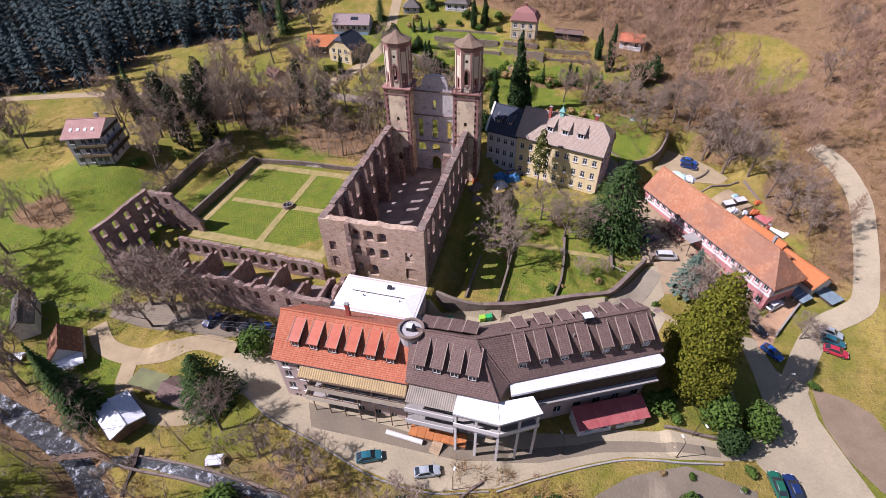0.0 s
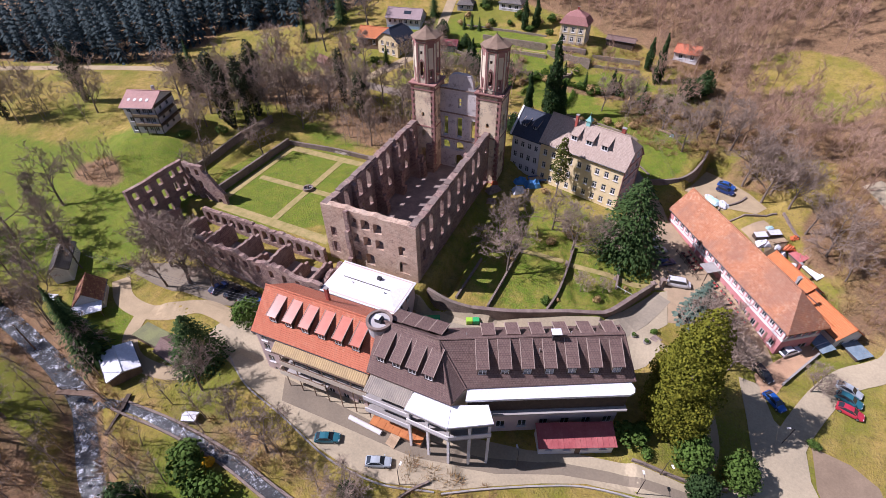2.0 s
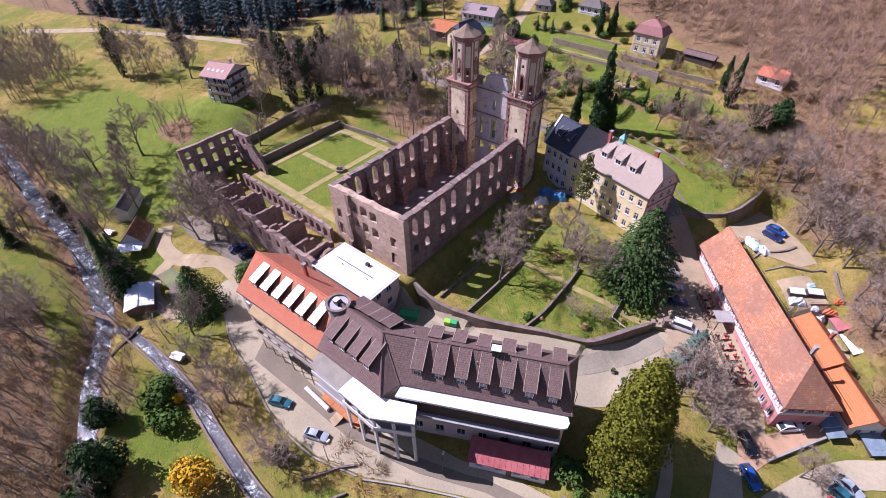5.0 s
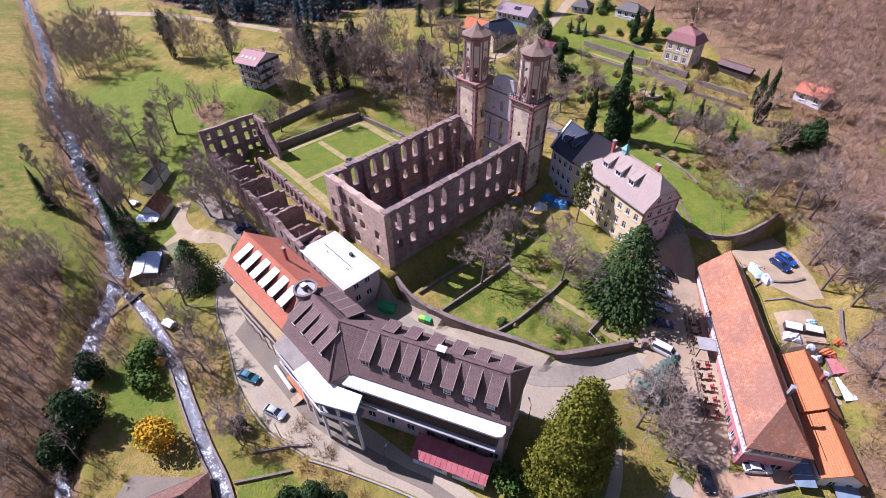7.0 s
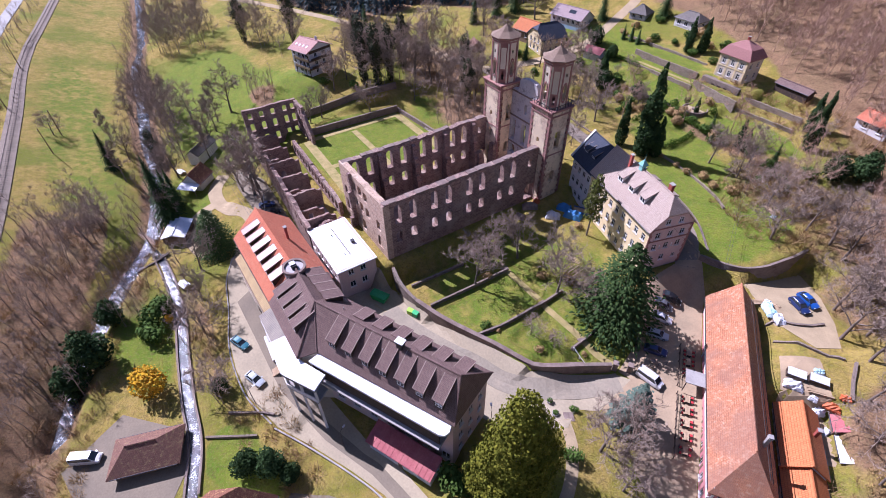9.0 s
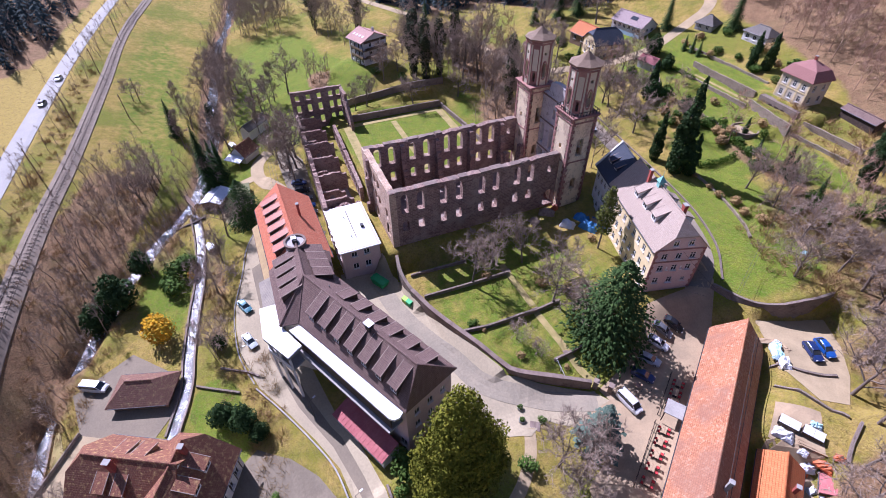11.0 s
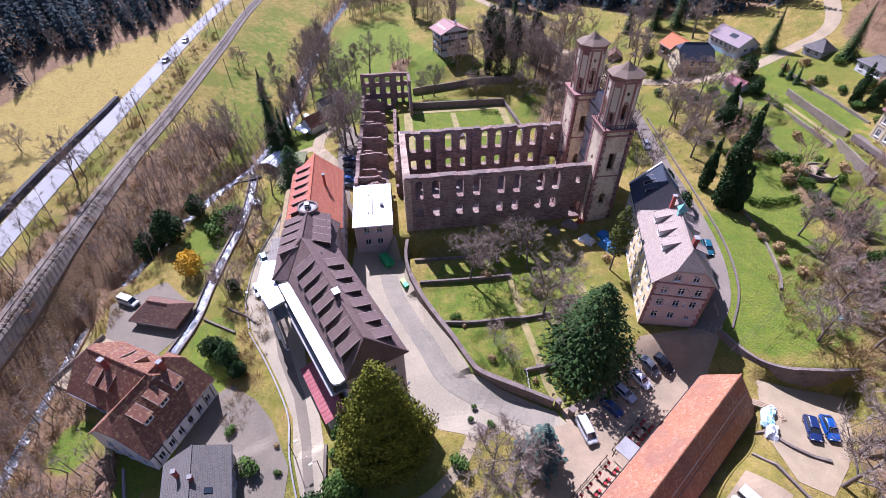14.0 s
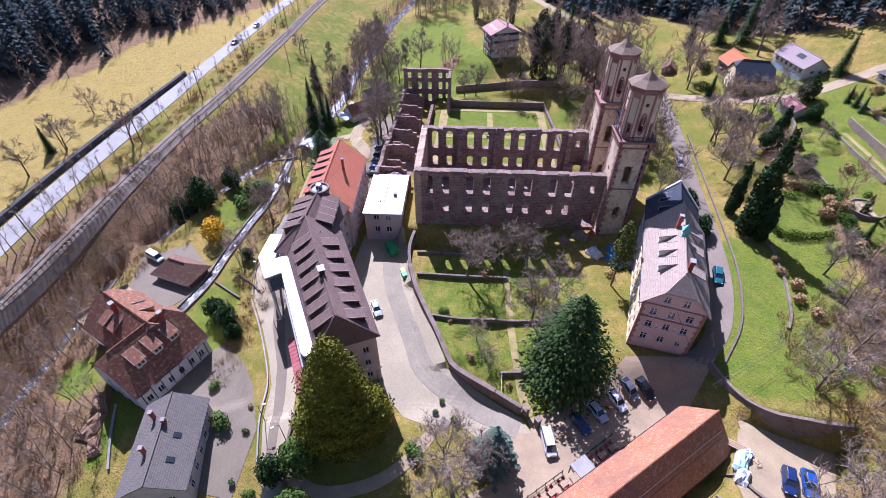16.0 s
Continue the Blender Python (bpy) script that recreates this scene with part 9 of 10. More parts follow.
    lamp = to_mesh(a_box(-0.06, 0.05, -0.16, 0.16, -0.07, 0.07), LAMP_CLEAR)
    tail = to_mesh(a_box(-0.05, 0.05, -0.08, 0.08, -0.13, 0.13), TAIL_RED)
    mirror = to_mesh(a_box(-0.07, 0.07, -0.11, 0.11, -0.07, 0.07), PAINT[colour])
    bumper = to_mesh(a_box(-0.05, 0.06, -0.66, 0.66, -0.09, 0.09), PLASTIC_BLACK)
    CAR_CACHE[key] = (to_mesh(body, PAINT[colour]), to_mesh(glassy, GLASS), to_mesh(roof, PAINT[colour]), pil, to_mesh(tyre, TYRE), to_mesh(rim, CHROME), lamp, tail, mirror, bumper, L, st, base)
    return CAR_CACHE[key]


def car(x, y, turn, colour, label, kind="hatch", lift=0.1, category="car"):
    body, glassy, roof, pil, tyre, rim, lamp, tail, mirror, bumper, L, st, base = car_meshes(colour, kind)
    c, s = math.cos(radians(turn)), math.sin(radians(turn))
    zf, zb = float(ground(x + 1.4 * c, y + 1.4 * s)), float(ground(x - 1.4 * c, y - 1.4 * s))
    pitch = math.degrees(math.atan2(zb - zf, 2.8))
    name = "van" if kind == "van" else "car"
    t = thing(name, label, name, pose(x, y, (zf + zb) / 2 + lift, 0, 0, turn) @ pose(0, 0, 0, 0, pitch, 0), "parked cars")
    part("body", body, None, t)
    part("window_glass", glassy, None, t)
    part("roof", roof, None, t)
    for m in pil:
        part("pillar", m, None, t)
    wx = 1.3 if kind != "van" else 1.5
    for sx in (-wx, wx):
        for sy in (-0.78, 0.78):
            w = part("wheel", tyre, None, t)
            w.location = (sx, sy * (1.04 if kind == "van" else 1.0), 0.31)
            part("rim", rim, None, w)
    for sy in (-0.55, 0.55):
        part("headlight", lamp, None, t).location = (L / 2 - 0.10, sy, 0.62 if kind != "van" else 0.74)
        part("tail_light", tail, None, t).location = (-L / 2 + 0.06, 1.15 * sy, 0.72 if kind != "van" else 0.95)
        part("mirror", mirror, None, t).location = (0.95 if kind != "van" else 1.5, 1.75 * sy, 0.96 if kind != "van" else 1.15)
    part("bumper", bumper, None, t).location = (L / 2 - 0.04, 0, 0.42)
    part("bumper", bumper, None, t).location = (-L / 2 + 0.06, 0, 0.45)
    return t


for x, y, turn, colour, label, kind in (
        (-0.4, -34.4, 24, "teal", "dark teal hatchback parked on the drive", "hatch"), (9.4, -34.4, 22, "silver", "pale silver saloon parked on the drive", "hatch"),
        (51.0, 26.5, 8, "white", "white delivery van in the cobbled courtyard", "van"),
        (41.6, 43.6, 32, "black", "black saloon in the courtyard row", "hatch"), (41.6, 41.0, 32, "grey", "dark grey hatchback in the courtyard row", "hatch"), (43.4, 38.8, 30, "white", "white estate car in the courtyard row", "estate"),
        (45.5, 35.3, 30, "silver", "silver estate car under the spruce", "estate"), (47.7, 32.1, 30, "navy", "dark blue car under the spruce", "hatch"),
        (58.1, 58.4, -22, "navy", "navy estate car on the sandy yard", "estate"), (58.4, 61.0, -18, "blue", "bright blue car on the sandy yard", "hatch"),
        (8.0, -63.0, 62, "white", "white van in the lower court", "van"),
        (-18.5, 65.4, -10, "white", "white car on the hill road", "hatch"), (20.8, 60.9, -16, "teal", "grey-blue car behind the abbey hall", "estate"),
        (72.2, 16.9, 40, "white", "white car in front of the inn gable", "hatch"), (67.4, 9.9, -45, "black", "black car on the inn forecourt", "estate"), (69.3, 4.6, -45, "blue", "bright blue car beside the forecourt", "hatch"),
        (81.5, 11.9, -22, "silver", "silver car on the grass lot", "hatch"), (81.3, 9.8, -20, "teal", "turquoise car on the grass lot", "estate"), (81.2, 7.4, -18, "red", "crimson car on the grass lot", "hatch"),
        (64.3, -22.0, 100, "green", "dark green car beside the road", "hatch"), (66.7, -21.8, 100, "navy", "navy car beside the road", "hatch"),
        (-42.2, -15.2, 78, "navy", "navy car on the lane under the convent", "hatch"), (-38.2, -15.0, 80, "black", "dark car on the lane under the convent", "estate"), (-34.4, -15.0, 82, "grey", "grey car on the lane under the convent", "hatch"), (-30.8, -15.0, 82, "blue", "blue car on the lane under the convent", "hatch"), (-27.6, -15.0, 84, "black", "black car on the lane under the convent", "hatch"),
        (23.4, -6.4, 25, "silver", "silver car against the guest house", "hatch"),
        (-134, -85.4, -7, "white", "white car on the valley road", "hatch"), (-111.6, -86.8, -6, "grey", "grey car on the valley road", "hatch")):
    if colour == "green" and colour not in PAINT:
        PAINT["green"] = paint("green car paint", (0.02, 0.15, 0.09))
    car(x, y, turn, colour, label, kind, 0.2 if y < -85 else 0.1)


# ---- heaps, sheets and containers ----
def heap_mesh(seed, lx, ly, h, mat, rough=0.35):
    r = np.random.default_rng(seed)
    bm = bmesh.new()
    n = 9
    g = []
    for i in range(n):
        row = []
        for j in range(n):
            u, v = 2 * i / (n - 1) - 1, 2 * j / (n - 1) - 1
            z = h * max(0.0, 1 - max(abs(u), abs(v)) ** 3) * r.uniform(1 - rough, 1 + rough)
            row.append(bm.verts.new((lx / 2 * u + r.uniform(-0.12, 0.12), ly / 2 * v + r.uniform(-0.12, 0.12), z)))
        g.append(row)
    rim = []
    for i in range(n - 1):
        for j in range(n - 1):
            bm.faces.new((g[i][j], g[i + 1][j], g[i + 1][j + 1], g[i][j + 1]))
    edge = [g[i][0] for i in range(n)] + [g[-1][j] for j in range(1, n)] + [g[i][-1] for i in range(n - 2, -1, -1)] + [g[0][j] for j in range(n - 2, 0, -1)]
    low = [bm.verts.new((v.co.x, v.co.y, -0.3)) for v in edge]
    for k in range(len(edge)):
        bm.faces.new((edge[k], low[k], low[(k + 1) % len(edge)], edge[(k + 1) % len(edge)]))
    bm.faces.new(low)
    return to_mesh(bm, mat)


ORANGE_STUFF = plain("orange plastic", rgb(0.62, 0.16, 0.05), rgb(0.5, 0.12, 0.04), 0.6)
RUBBLE = plain("broken stone and brick", rgb(0.42, 0.31, 0.24), rgb(0.28, 0.19, 0.15), 0.95, 1.8, 7, 0.8, 0.1)
CYAN_STUFF = plain("turquoise sheet", rgb(0.35, 0.62, 0.64), rgb(0.6, 0.72, 0.74), 0.5)


def heap(name, x, y, lx, ly, h, turn, mat, label, category, seed=0):
    ob = new(name, heap_mesh(int(abs(x * 31 + y * 17)) + seed, lx, ly, h, mat))
    ob.matrix_basis = pose(x, y, float(ground(x, y)) + 0.08, 0, 0, turn)
    return tagged(ob, label, category)


heap("tarpaulin", 12.0, 44.4, 4.4, 2.4, 1.9, 30, CANVAS, "blue tarpaulin over stacked building stone", "tarpaulin")
heap("tarpaulin", 9.4, 40.4, 3.4, 2.4, 1.3, 40, WHITE_STUFF, "white and blue sheet over a stone stack", "tarpaulin")
heap("tarpaulin", 8.6, 44.8, 3.8, 2.2, 1.5, 35, CANVAS, "blue tarpaulin over timber", "tarpaulin")
heap("spoil_mound", 3.2, 38.6, 4.0, 2.2, 1.2, 50, RUBBLE, "reddish rubble heap against the church wall", "rubble")
heap("spoil_mound", 4.0, 34.6, 2.6, 1.8, 0.8, 20, RUBBLE, "small rubble heap beside the church", "rubble")
EARTH = plain("dug brown earth and stones", rgb(0.30, 0.19, 0.11), rgb(0.20, 0.125, 0.075), 0.95, 1.2, 5, 0.9, 0.12)
for x, y, lx, ly, h, a in ((46.2, -53.4, 5.0, 3.2, 1.1, 20), (50.4, -52.6, 5.6, 2.8, 0.9, -10), (53.8, -50.6, 4.0, 2.2, 0.8, 30)):
    heap("spoil_mound", x, y, lx, ly, h, a, EARTH, "mound of dug brown earth and stones beside the villa", "earth mound")
structure("garden_bed_wall", line_wall([(12.8, -40.6), (15.4, -36.8), (18.2, -33.7)], 0.5, 0.35, 0.8, 1.0), STONE_WALL, "low stone wall round a garden bed", "wall")
structure("garden_bed_wall", line_wall([(15.2, -45.2), (18.0, -40.8), (20.0, -37.6)], 0.5, 0.35, 0.8, 1.0), STONE_WALL, "low stone wall above a small lawn", "wall")
heap("sheet_pile", 2.6, 41.2, 1.8, 1.4, 0.9, 10, ORANGE_STUFF, "orange plastic sheeting beside the church", "sheeting")
tr = thing("site_trailer", "flat builder's trailer with pale planks, beside the tower", "trailer", pose(12.6, 47.2, 3.0, 0, 0, 32))
part("bed", a_box(-2.4, 2.4, -1.0, 1.0, 0.7, 0.9), PAINT["blue"], tr)
part("side_board", a_box(-2.4, 2.4, -1.06, -1.005, 0.7, 1.3), PAINT["blue"], tr)
part("side_board", a_box(-2.4, 2.4, 1.005, 1.06, 0.7, 1.3), PAINT["blue"], tr)
for k in range(5):
    part("plank", a_box(-2.3, 2.2 - 0.1 * (k % 2), -0.9 + 0.36 * k, -0.6 + 0.36 * k, 1.0 + 0.05 * (k % 3), 1.08 + 0.05 * (k % 3)), WOOD_PALE, tr)
for x in (-1.4, 1.4):
    for y in (-0.9, 0.9):
        bm = bmesh.new()
        tube(bm, (x, y - 0.1, 0.38), (x, y + 0.1, 0.38), 0.38, 0.38, 12)
        part("wheel", bm, TYRE, tr)
        part("strut", a_box(x - 0.06, x + 0.06, y * 0.7 - 0.06, y * 0.7 + 0.06, 0.38, 0.7), DARK_METAL, tr)

# green skip and bins behind the guest house
sk = thing("skip_container", "bright green steel skip with closed lid", "skip", pose(5.2, -5.4, -2.2, 0, 0, 28))
bm = bmesh.new()
v = [bm.verts.new(p) for p in ((-1.5, -0.9, 0.1), (1.5, -0.9, 0.1), (1.5, 0.9, 0.1), (-1.5, 0.9, 0.1), (-2.0, -1.0, 1.5), (2.0, -1.0, 1.5), (2.0, 1.0, 1.5), (-2.0, 1.0, 1.5))]
for f in ((0, 3, 2, 1), (4, 5, 6, 7), (0, 1, 5, 4), (1, 2, 6, 5), (2, 3, 7, 6), (3, 0, 4, 7)):
    bm.faces.new([v[i] for i in f])
part("body", bm, GREEN_PLASTIC, sk)
part("lid", shell([[(-2.0, -1.0, 1.56), (-2.0, 0.0, 1.85), (2.0, 0.0, 1.85), (2.0, -1.0, 1.56)], [(-2.0, 0.0, 1.85), (-2.0, 1.0, 1.56), (2.0, 1.0, 1.56), (2.0, 0.0, 1.85)]], 0.05), GREEN_PLASTIC, sk)
for x in (-1.0, 0.0, 1.0):
    for y in (-1.03, 0.97):
        part("rib", a_box(x - 0.06, x + 0.06, y, y + 0.06, 0.3, 1.5), GREEN_PLASTIC, sk)
for x in (-1.2, 1.2):
    part("skid", a_box(x - 0.1, x + 0.1, -0.9, 0.9, -0.1, 0.1), DARK_METAL, sk)


def bin_thing(x, y, turn, mat, lid, label):
    b = thing("wheeled_bin", label, "bin", pose(x, y, float(ground(x, y)) + 0.1, 0, 0, turn), "wheeled bins")
    part("body", a_box(-0.6, 0.6, -0.45, 0.45, 0.15, 1.1), mat, b)
    part("lid", shell([[(-0.65, -0.5, 1.16), (0.65, -0.5, 1.16), (0.65, 0.5, 1.3), (-0.65, 0.5, 1.3)]], 0.06), lid, b)
    for sx in (-0.5, 0.5):
        for sy in (-0.35, 0.35):
            bm = bmesh.new()
            tube(bm, (sx - 0.04, sy, 0.08), (sx + 0.04, sy, 0.08), 0.09, 0.09, 8)
            part("wheel", bm, TYRE, b)


bin_thing(12.4, -2.0, 25, LIME_PLASTIC, LIME_PLASTIC, "lime-yellow lidded bin by the retaining wall")
bin_thing(13.7, -1.5, 25, GREEN_PLASTIC, GREEN_PLASTIC, "green lidded bin by the retaining wall")

# ---- lamps, poles and wires ----
def street_lamp(x, y, turn, h=5.0):
    t = thing("street_lamp", "slim steel street lamp beside the road", "street lamp", pose(x, y, float(ground(x, y)), 0, 0, turn), "street lamps")
    bm = bmesh.new()
    tube(bm, (0, 0, -0.3), (0, 0, h), 0.08, 0.05, 8)
    part("pole", bm, STEEL, t)
    bm = bmesh.new()
    tube(bm, (0, 0, h - 0.05), (0.9, 0, h + 0.15), 0.04, 0.035, 6)
    part("arm", bm, STEEL, t)
    part("lantern", a_box(0.75, 1.35, -0.14, 0.14, h + 0.06, h + 0.2), FRAME, t)


for x, y, a in ((30.0, -25.6, 120), (48.5, -22.2, 110), (51.6, -17.6, -60), (70.4, -2.9, 200), (14.0, -35.9, 90), (41.5, -3.0, 150)):
    street_lamp(x, y, a)


def pole(x, y, h=9.0, tilt=0.0):
    t = thing("utility_pole", "grey wooden overhead line pole", "utility pole", pose(x, y, float(ground(x, y)), 0, tilt, 0), "overhead line poles")
    bm = bmesh.new()
    tube(bm, (0, 0, -0.5), (0, 0, h), 0.17, 0.11, 8)
    part("post", bm, WOOD, t)
    part("crossarm", a_box(-0.75, 0.75, -0.17, -0.07, h - 0.6, h - 0.46), WOOD_DARK, t)
    for k in (-0.6, 0.0, 0.6):
        part("insulator", a_box(k - 0.05, k + 0.05, -0.17, -0.07, h - 0.455, h - 0.28), FRAME, t)
    return t


for x, y, h, a in ((-31.5, -84.0, 10, 1), (-62.6, -79.6, 10, -1.5), (-99.0, -77.2, 10, 2), (-103.7, -62.5, 9, 3), (12.6, -85.0, 10, 1), (-140, -73.5, 10, 1), (-180, -69.5, 10, -2), (-22.5, -100.0, 9, 2), (-92, -30.5, 10, 1.5), (-70.0, -41.2, 9, 2), (-118, -60, 9, -2)):
    pole(x, y, h, a)


def wire(p, q, sag, r=0.03, label="thin black overhead wire between buildings"):
    cu = bpy.data.curves.new("wire", "CURVE")
    cu.dimensions, cu.bevel_depth, cu.bevel_resolution = "3D", r, 1
    sp = cu.splines.new("POLY")
    sp.points.add(16)
    for k in range(17):
        f = k / 16
        c = Vector(p).lerp(Vector(q), f) - Vector((0, 0, sag * 4 * f * (1 - f)))
        sp.points[k].co = (*c, 1)
    cu.materials.append(DARK_METAL)
    tmp = new("wire", cu)
    me = bpy.data.meshes.new_from_object(tmp)
    bpy.data.objects.remove(tmp)
    return tagged(new("overhead_wire", me), label, "wire", "overhead wires")


# ---- courtyard furniture ----
def at_inn(u, v, z=0.0):
    p = pose(*INN, 0, 0, 0, BA) @ Vector((u - 1.2, v, 0))
    return p.x, p.y, float(ground(p.x, p.y)) + 0.1 + z


def table(u, v):
    x, y, z = at_inn(u, v)
    t = thing("garden_table", "pale wooden garden table on the inn terrace", "table", pose(x, y, z, 0, 0, BA), "terrace tables")
    for k in range(4):
        part("slat", a_box(-0.75, 0.75, -0.4 + 0.2 * k, -0.215 + 0.2 * k, 0.70, 0.75), WOOD_PALE, t)
    for sx in (-0.6, 0.6):
        part("leg", a_box(sx - 0.05, sx + 0.05, -0.34, 0.34, 0.0, 0.69), DARK_METAL, t)


def chair(u, v, turn):
    x, y, z = at_inn(u, v)
    t = thing("garden_chair", "dark garden chair with a red cushion", "chair", pose(x, y, z, 0, 0, BA + turn), "terrace chairs")
    part("seat", a_box(-0.24, 0.24, -0.24, 0.24, 0.40, 0.44), DARK_METAL, t)
    part("cushion", a_box(-0.21, 0.21, -0.21, 0.21, 0.445, 0.52), RED_CLOTH, t)
    part("backrest", a_box(-0.24, 0.24, 0.21, 0.25, 0.56, 0.92), DARK_METAL, t)
    for sx in (-0.2, 0.2):
        for sy in (-0.2, 0.2):
            part("leg", a_box(sx - 0.02, sx + 0.02, sy - 0.02, sy + 0.02, 0.0, 0.39), DARK_METAL, t)


for u in (13.5, 15.6, 17.7, 23.6, 26.0, 28.4, 30.8, 33.2):
    table(u, -2.4)
    for du in (-0.45, 0.45):
        chair(u + du, -1.65, 0)
        chair(u + du, -3.15, 180)
pg = thing("terrace_canopy", "flat pale canopy over the inn's entrance terrace", "canopy", pose(*at_inn(20.6, -0.3), 0, 0, BA))
part("roof", a_box(-1.5, 1.5, -3.2, 0.0, 2.6, 2.75), CONCRETE, pg)
for sx in (-1.35, 1.35):
    part("post", a_box(sx - 0.07, sx + 0.07, -3.1, -2.96, 0.0, 2.6), WOOD_DARK, pg)
fn = thing("terrace_fence", "dark wooden post-and-rail fence round the inn terrace", "fence", pose(0, 0, 0))
for k in range(14):
    x, y, z = at_inn(12 + 1.75 * k, -4.0)
    part("post", a_box(x - 0.06, x + 0.06, y - 0.06, y + 0.06, z - 0.1, z + 1.0), WOOD_DARK, fn)
for a, b, v in ((12, 20.7, -4.0), (22.6, 34.6, -4.0)):
    for h in (0.45, 0.9):
        bm = bmesh.new()
        tube(bm, at_inn(a, v, h), at_inn(b, v, h), 0.05, 0.05, 4)
        part("rail", bm, WOOD_DARK, fn)
# gate pillars between garden wall and courtyard
for x, y in ((45.7, 23.2), (47.6, 25.0)):
    g = thing("gate_pillar", "square stone gate pillar with a flat cap", "gate pillar", pose(x, y, float(ground(x, y)), 0, 0, 35), "gate pillars")
    part("shaft", a_box(-0.42, 0.42, -0.42, 0.42, -0.5, 2.0), STONE_WALL, g)
    part("cap", a_box(-0.52, 0.52, -0.52, 0.52, 2.0, 2.2), CAPSTONE, g)
fn = thing("bar_fence", "rusty iron bar fence beside the gate", "fence", pose(0, 0, 0))
for k in range(9):
    x, y = 48.0 + 0.35 * k, 25.4 + 0.75 * k
    z = float(ground(x, y))
    part("bar", a_box(x - 0.03, x + 0.03, y - 0.03, y + 0.03, z - 0.2, z + 1.2), DARK_METAL, fn)
for h in (0.4, 1.1):
    bm = bmesh.new()
    tube(bm, (48.0, 25.4, float(ground(48, 25.4)) + h), (50.8, 31.4, float(ground(50.8, 31.4)) + h), 0.03, 0.03, 4)
    part("rail", bm, DARK_METAL, fn)
fn = thing("lawn_fence", "low white wooden fence on the lawn's corner", "fence", pose(0, 0, 0))
pts = [(42.4, 19.1), (40.5, 19.2), (38.7, 19.3)]
for x, y in pts:
    z = float(ground(x, y))
    part("post", a_box(x - 0.07, x + 0.07, y - 0.07, y + 0.07, z - 0.2, z + 1.0), FRAME, fn)
for (x0, y0), (x1, y1) in zip(pts, pts[1:]):
    bm = bmesh.new()
    tube(bm, (x0, y0, float(ground(x0, y0)) + 0.85), (x1, y1, float(ground(x1, y1)) + 0.85), 0.05, 0.05, 4)
    part("rail", bm, FRAME, fn)
# tyre-like planter under the spruce and tubs on the lane
def tub(x, y, r, mat, label, filled=True):
    t = thing("planter", label, "planter", pose(x, y, float(ground(x, y)) + 0.1))
    bm = bmesh.new()
    rows = [[bm.verts.new((q * px, q * py, z)) for px, py in ring(0, 0, r, 14)] for q, z in ((0.9, 0.0), (1.0, 0.5), (0.74, 0.5), (0.72, 0.02))]
    for a, b in zip(rows, rows[1:] + rows[:1]):
        for k in range(14):
            bm.faces.new((a[k], a[(k + 1) % 14], b[(k + 1) % 14], b[k]))
    part("tub", bm, mat, t)
    part("soil", a_prism(ring(0, 0, 0.71 * r, 14), 0, 0.38), RUBBLE if not filled else WOOD_DARK, t)
    if filled:
        part("plant", mesh_from("leaves", *leaf_arrays(np.random.default_rng(int(90 + x)), [(0, 0, 0.6, 0.5, 0.5, 0.35)], 120, 0.12), SHRUB), None, t)


tub(48.9, 30.0, 0.62, COBBLE, "round terracotta planter filled with earth", False)
tub(43.9, 8.6, 0.5, CONCRETE, "round concrete tub with a shrub")
tub(46.3, 7.6, 0.6, CONCRETE, "round concrete tub with a shrub")
tub(58.6, -24.6, 0.5, CONCRETE, "round concrete tub beside the drive")

# ---- work yard ----
for k, (x, y) in enumerate(((65.8, 43.9), (68.6, 45.4))):
    cf = thing("cold_frame", "long garden cold frame with pale glazed lid", "cold frame", pose(x, y, float(ground(x, y)) + 0.1, 0, 0, 28), "cold frames")
    part("box", a_box(-1.4, 1.4, -0.7, 0.7, 0, 0.8), WOOD_DARK, cf)
    for i in range(2):
        part("lid", shell([[(-1.4 + 1.42 * i, -0.75, 0.85), (-0.02 + 1.42 * i, -0.75, 0.85), (-0.02 + 1.42 * i, 0.75, 1.15), (-1.4 + 1.42 * i, 0.75, 1.15)]], 0.05), WHITE_STUFF, cf)
heap("waste_mound", 66.6, 42.4, 3.0, 2.0, 0.9, 30, WHITE_STUFF, "heap of white plastic sheeting in the work yard", "waste mound")
for x, y, lx, a, mt, lab in ((69.8, 43.0, 1.4, 20, "WHITE", "white sack in the work yard"), (70.8, 41.6, 1.1, 70, "CYAN", "turquoise sheet in the work yard"), (71.8, 42.6, 1.0, 40, "ORANGE", "orange tub in the work yard"), (69.0, 41.4, 1.2, 0, "WHITE", "white sack in the work yard"), (72.8, 46.0, 1.5, 25, "ORANGE", "stack of orange roof tiles in the work yard"), (67.8, 47.2, 1.6, 30, "CYAN", "pale blue sheet in the work yard")):
    heap("waste_mound", x, y, lx, lx * 0.7, 0.6, a, {"WHITE": WHITE_STUFF, "CYAN": CYAN_STUFF, "ORANGE": ORANGE_STUFF}[mt], lab, "waste mound")
heap("waste_mound", 71.4, 43.2, 2.0, 1.6, 0.9, 60, WHITE_STUFF, "pale sacking piled in the work yard", "waste mound")
heap("waste_mound", 72.4, 44.6, 2.6, 1.8, 0.7, 15, ORANGE_STUFF, "heap of orange tile waste in the work yard", "waste mound")
heap("waste_mound", 74.0, 41.4, 1.6, 1.2, 0.7, 80, WHITE_STUFF, "white sacking beside the red shed", "waste mound")
heap("waste_mound", 55.4, 53.2, 3.6, 1.9, 0.9, -35, CYAN_STUFF, "turquoise and white sheeting heaped beside the inn", "waste mound")
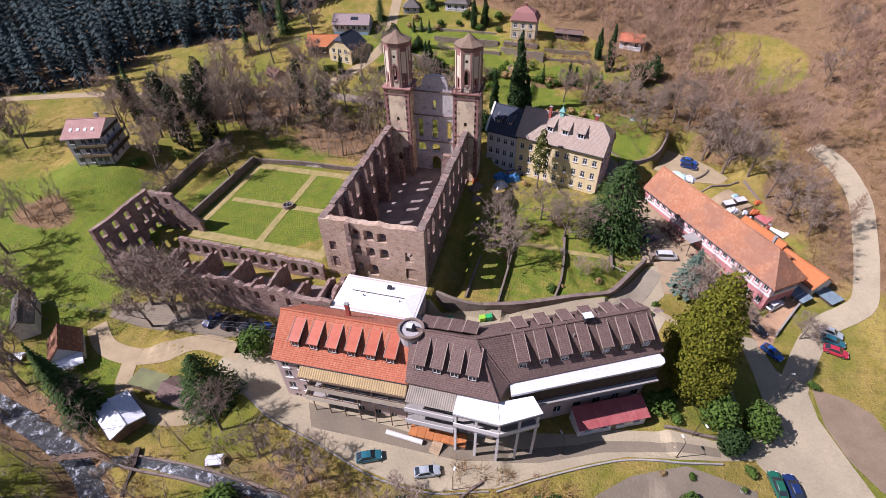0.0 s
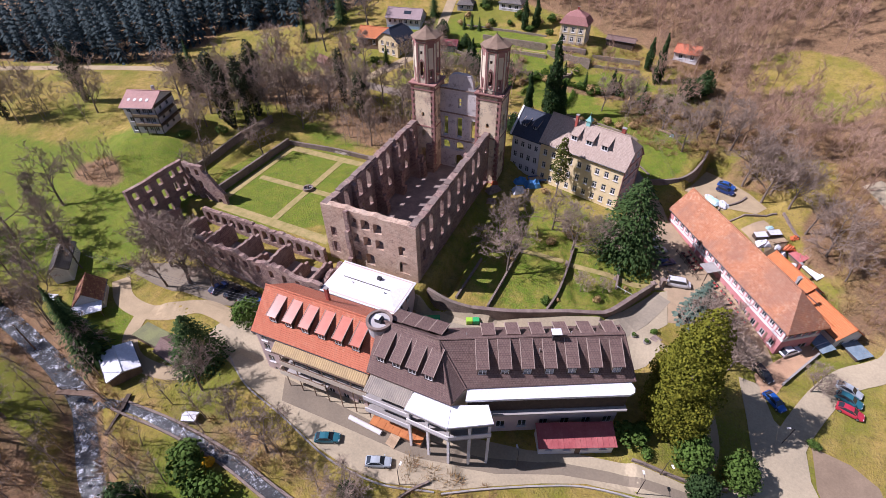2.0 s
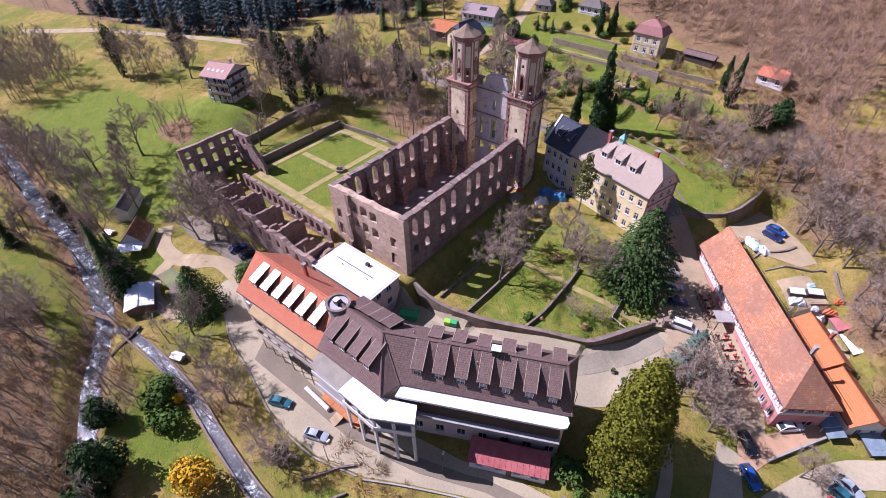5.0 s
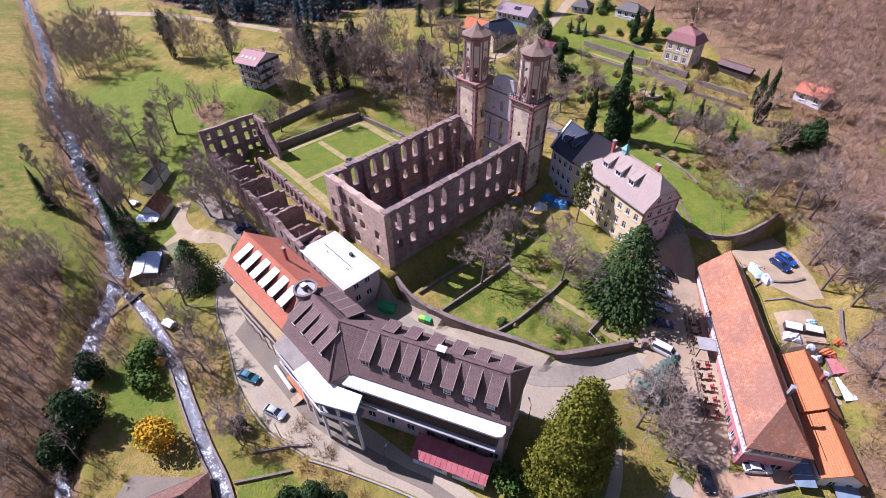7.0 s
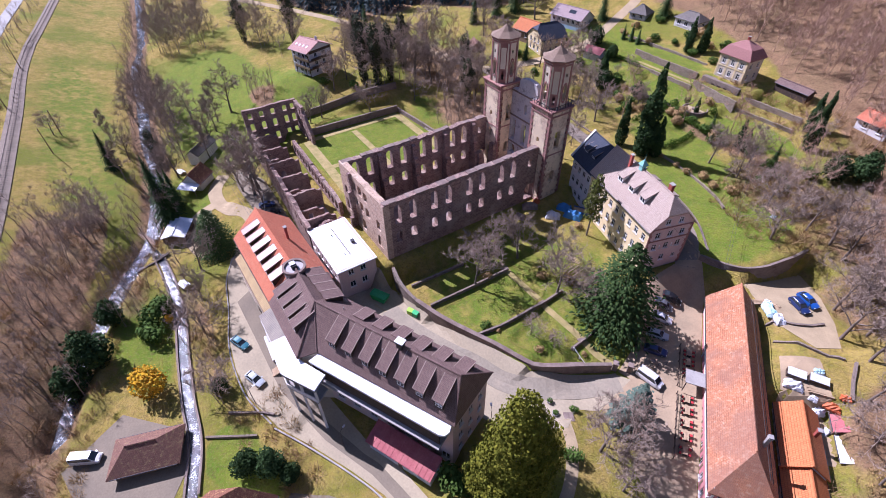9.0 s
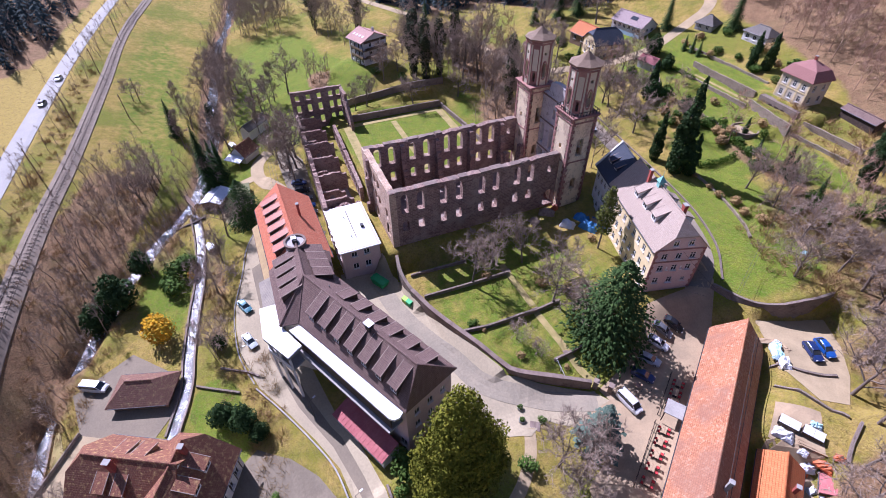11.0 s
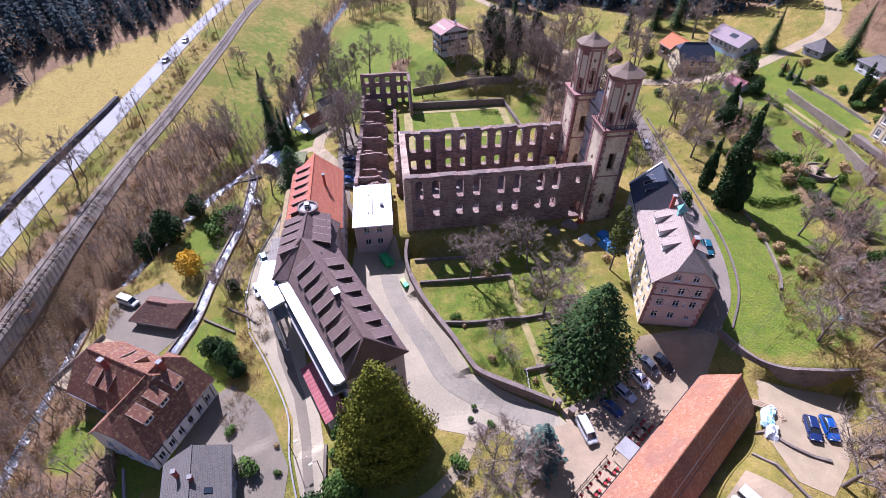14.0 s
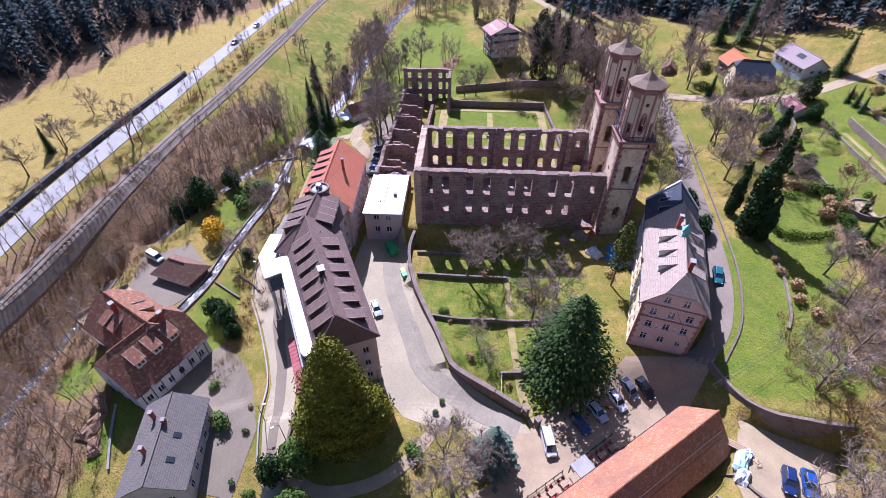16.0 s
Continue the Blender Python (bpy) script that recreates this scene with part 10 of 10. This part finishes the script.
heap("waste_mound", 57.6, 52.4, 2.8, 1.7, 0.8, -35, WHITE_STUFF, "white plastic heaped beside the inn", "waste mound")
heap("waste_mound", 54.2, 54.6, 1.4, 1.1, 0.6, 10, WHITE_STUFF, "pale sack on the sandy yard", "waste mound")
heap("waste_mound", 55.6, 55.2, 1.5, 1.1, 0.25, 10, WOOD_PALE, "scatter of yellow boarding on the sandy yard", "boards")


def lumber(name, x, y, turn, n, length, mat, label, spread_=0.3):
    t = thing(name, label, "lumber", pose(x, y, float(ground(x, y)) + 0.08, 0, 0, turn))
    r = random.Random(int(x * 7 + y))
    for k in range(n):
        lay, col = divmod(k, 4)
        dx = r.uniform(-0.3, 0.3)
        part("plank", a_box(-length / 2 + dx, length / 2 + dx, col * spread_, col * spread_ + 0.22, lay * 0.09, lay * 0.09 + 0.08), mat, t)


lumber("plank_stack", 70.2, 43.8, 35, 10, 3.4, WOOD_PALE, "stack of pale planks in the work yard")
lumber("plank_stack", 53.6, 53.2, 60, 8, 3.0, WOOD_PALE, "pale planks leaning near the inn")
lumber("plank_stack", 40.2, 73.2, -30, 10, 4.6, WOOD_PALE, "pale timber stacked on the garden slope")
lumber("plank_stack", 42.4, 73.8, -30, 8, 2.6, WOOD_PALE, "short pale timber on the garden slope")
heap("tarpaulin", 42.8, 72.0, 1.2, 0.9, 0.5, 0, CYAN_STUFF, "small turquoise sheet on the garden slope", "tarpaulin")

# timber and pale stones lying on the church lawns
lumber("plank_stack", 22.2, 34.6, 20, 5, 3.2, WOOD_PALE, "pale boards lying on the lawn by the abbey hall", 0.5)
lumber("plank_stack", 25.6, 33.2, 95, 4, 3.6, WOOD_PALE, "pale poles scattered on the lawn by the abbey hall", 0.7)
heap("stone_pile", -43.6, 38.4, 5.0, 1.5, 0.9, 6, plain("pale broken stone", rgb(0.55, 0.48, 0.40), rgb(0.42, 0.36, 0.30), 0.95, 1.5, 6, 0.8, 0.1), "pale broken stones piled along the cloister wall", "stone pile")
# round terrace below the manor
rt = thing("round_terrace", "round gravel terrace with a low stone rim", "terrace", pose(6.4, 93.4, float(ground(6.4, 93.4))))
part("floor", a_prism(ring(0, 0, 3.0, 24), -1.2, 0.25), GRAVEL, rt)
bm = bmesh.new()
rows = [[bm.verts.new((px, py, z)) for px, py in ring(0, 0, q, 24)] for q, z in ((3.35, -1.2), (3.35, 0.6), (3.02, 0.6), (3.02, -1.2))]
for a, b in zip(rows, rows[1:] + rows[:1]):
    for k in range(24):
        bm.faces.new((a[k], a[(k + 1) % 24], b[(k + 1) % 24], b[k]))
part("rim", bm, CAPSTONE, rt)
part("basin", a_prism(ring(0, 0, 0.8, 14), 0.25, 0.7), CAPSTONE, rt)
ball = mesh_from("leaves", *leaf_arrays(np.random.default_rng(97), [(0, 0, 1.0, 1.05, 1.05, 1.05)], 420, 0.15, 0.85), HEDGE)
for x, y, q in ((1.4, 91.2, 1.2), (-0.4, 88.6, 0.9), (10.8, 94.8, 0.9), (2.2, 96.0, 0.8)):
    plant("clipped_bush", "ball-clipped evergreen bush on the terraces", "bush", None, ball, x, y, q, 0.0, "clipped bushes", dz=-0.1)
# stone steps where the garden path crosses the low walls and down to the lane
for x, y, a, n in ((27.0, 21.3, 0, 3), (38.2, 22.3, 4, 3), (15.6, 21.0, 0, 3), (48.4, 9.8, 60, 5)):
    st_ = thing("garden_steps", "worn stone steps on the garden path", "steps", pose(x, y, float(ground(x, y)), 0, 0, a), "garden steps")
    for k in range(n):
        part("step", a_box(-0.2 - 0.34 * k, 0.16 - 0.34 * k, -0.85, 0.85, -0.2, 0.13 + 0.05 * k), CAPSTONE, st_)

# ---- weir footbridge at the stream fork ----
fb = thing("footbridge", "narrow weathered timber footbridge over the stream", "footbridge", pose(0, 0, 0))
def beam(p, q, w, h, mat=WOOD, name="beam"):
    p, q = Vector(p), Vector(q)
    d = (q - p).normalized()
    n = Vector((-d.y, d.x, 0)).normalized() * w / 2
    bm = bmesh.new()
    v = [bm.verts.new(c) for c in (p - n, p + n, q + n, q - n)]
    u = [bm.verts.new(c.co + Vector((0, 0, h))) for c in v]
    bm.faces.new(v[::-1])
    bm.faces.new(u)
    for k in range(4):
        bm.faces.new((v[k], v[(k + 1) % 4], u[(k + 1) % 4], u[k]))
    part(name, bm, mat, fb)
beam((-53, -46.6, -4.6), (-46.5, -44.2, -4.6), 1.1, 0.2, WOOD, "deck")
beam((-46.5, -44.2, -4.6), (-38.4, -44.6, -4.5), 1.0, 0.2, WOOD, "deck")
beam((-39.6, -41.6, -4.2), (-38.2, -44.4, -4.2), 0.8, 0.35, WOOD_DARK)
beam((-38.2, -44.4, -4.3), (-36.6, -49.0, -4.4), 0.45, 0.4, WOOD_DARK)
for p, q in (((-53, -46.2, -3.7), (-46.6, -43.8, -3.7)), ((-46.6, -43.8, -3.7), (-38.6, -44.2, -3.6))):
    beam(p, q, 0.08, 0.08, WOOD_DARK, "handrail")
for x, y in ((-52.6, -46.0), (-49.6, -44.9), (-46.6, -43.8), (-42.6, -44.0), (-38.8, -44.2)):
    z = float(ground(x, y))
    part("post", a_box(x - 0.06, x + 0.06, y - 0.06, y + 0.06, min(z, -5.0) - 0.2, -3.6), WOOD_DARK, fb)

# wires
wire((-84, -22, 2.0), (-18.5, -22, 9.5), 1.4)
wire((-84, -21.4, 1.7), (-18.5, -21.2, 9.2), 1.4)
wire((-84, -20.8, 1.5), (-18.5, -20.4, 9.0), 1.4)
wire((-18.5, -20, 10), (-58, -10.5, 8.5), 1.2)
wire((45.8, 50.6, 9.2), (30, 80, 20.0), 1.4, 0.025)
wire((46.2, 50.9, 9.2), (30.6, 80.2, 20.0), 1.4, 0.025)
wire((45.6, 50.4, 9.0), (33.4, 46.6, 15.2), 0.8, 0.025)
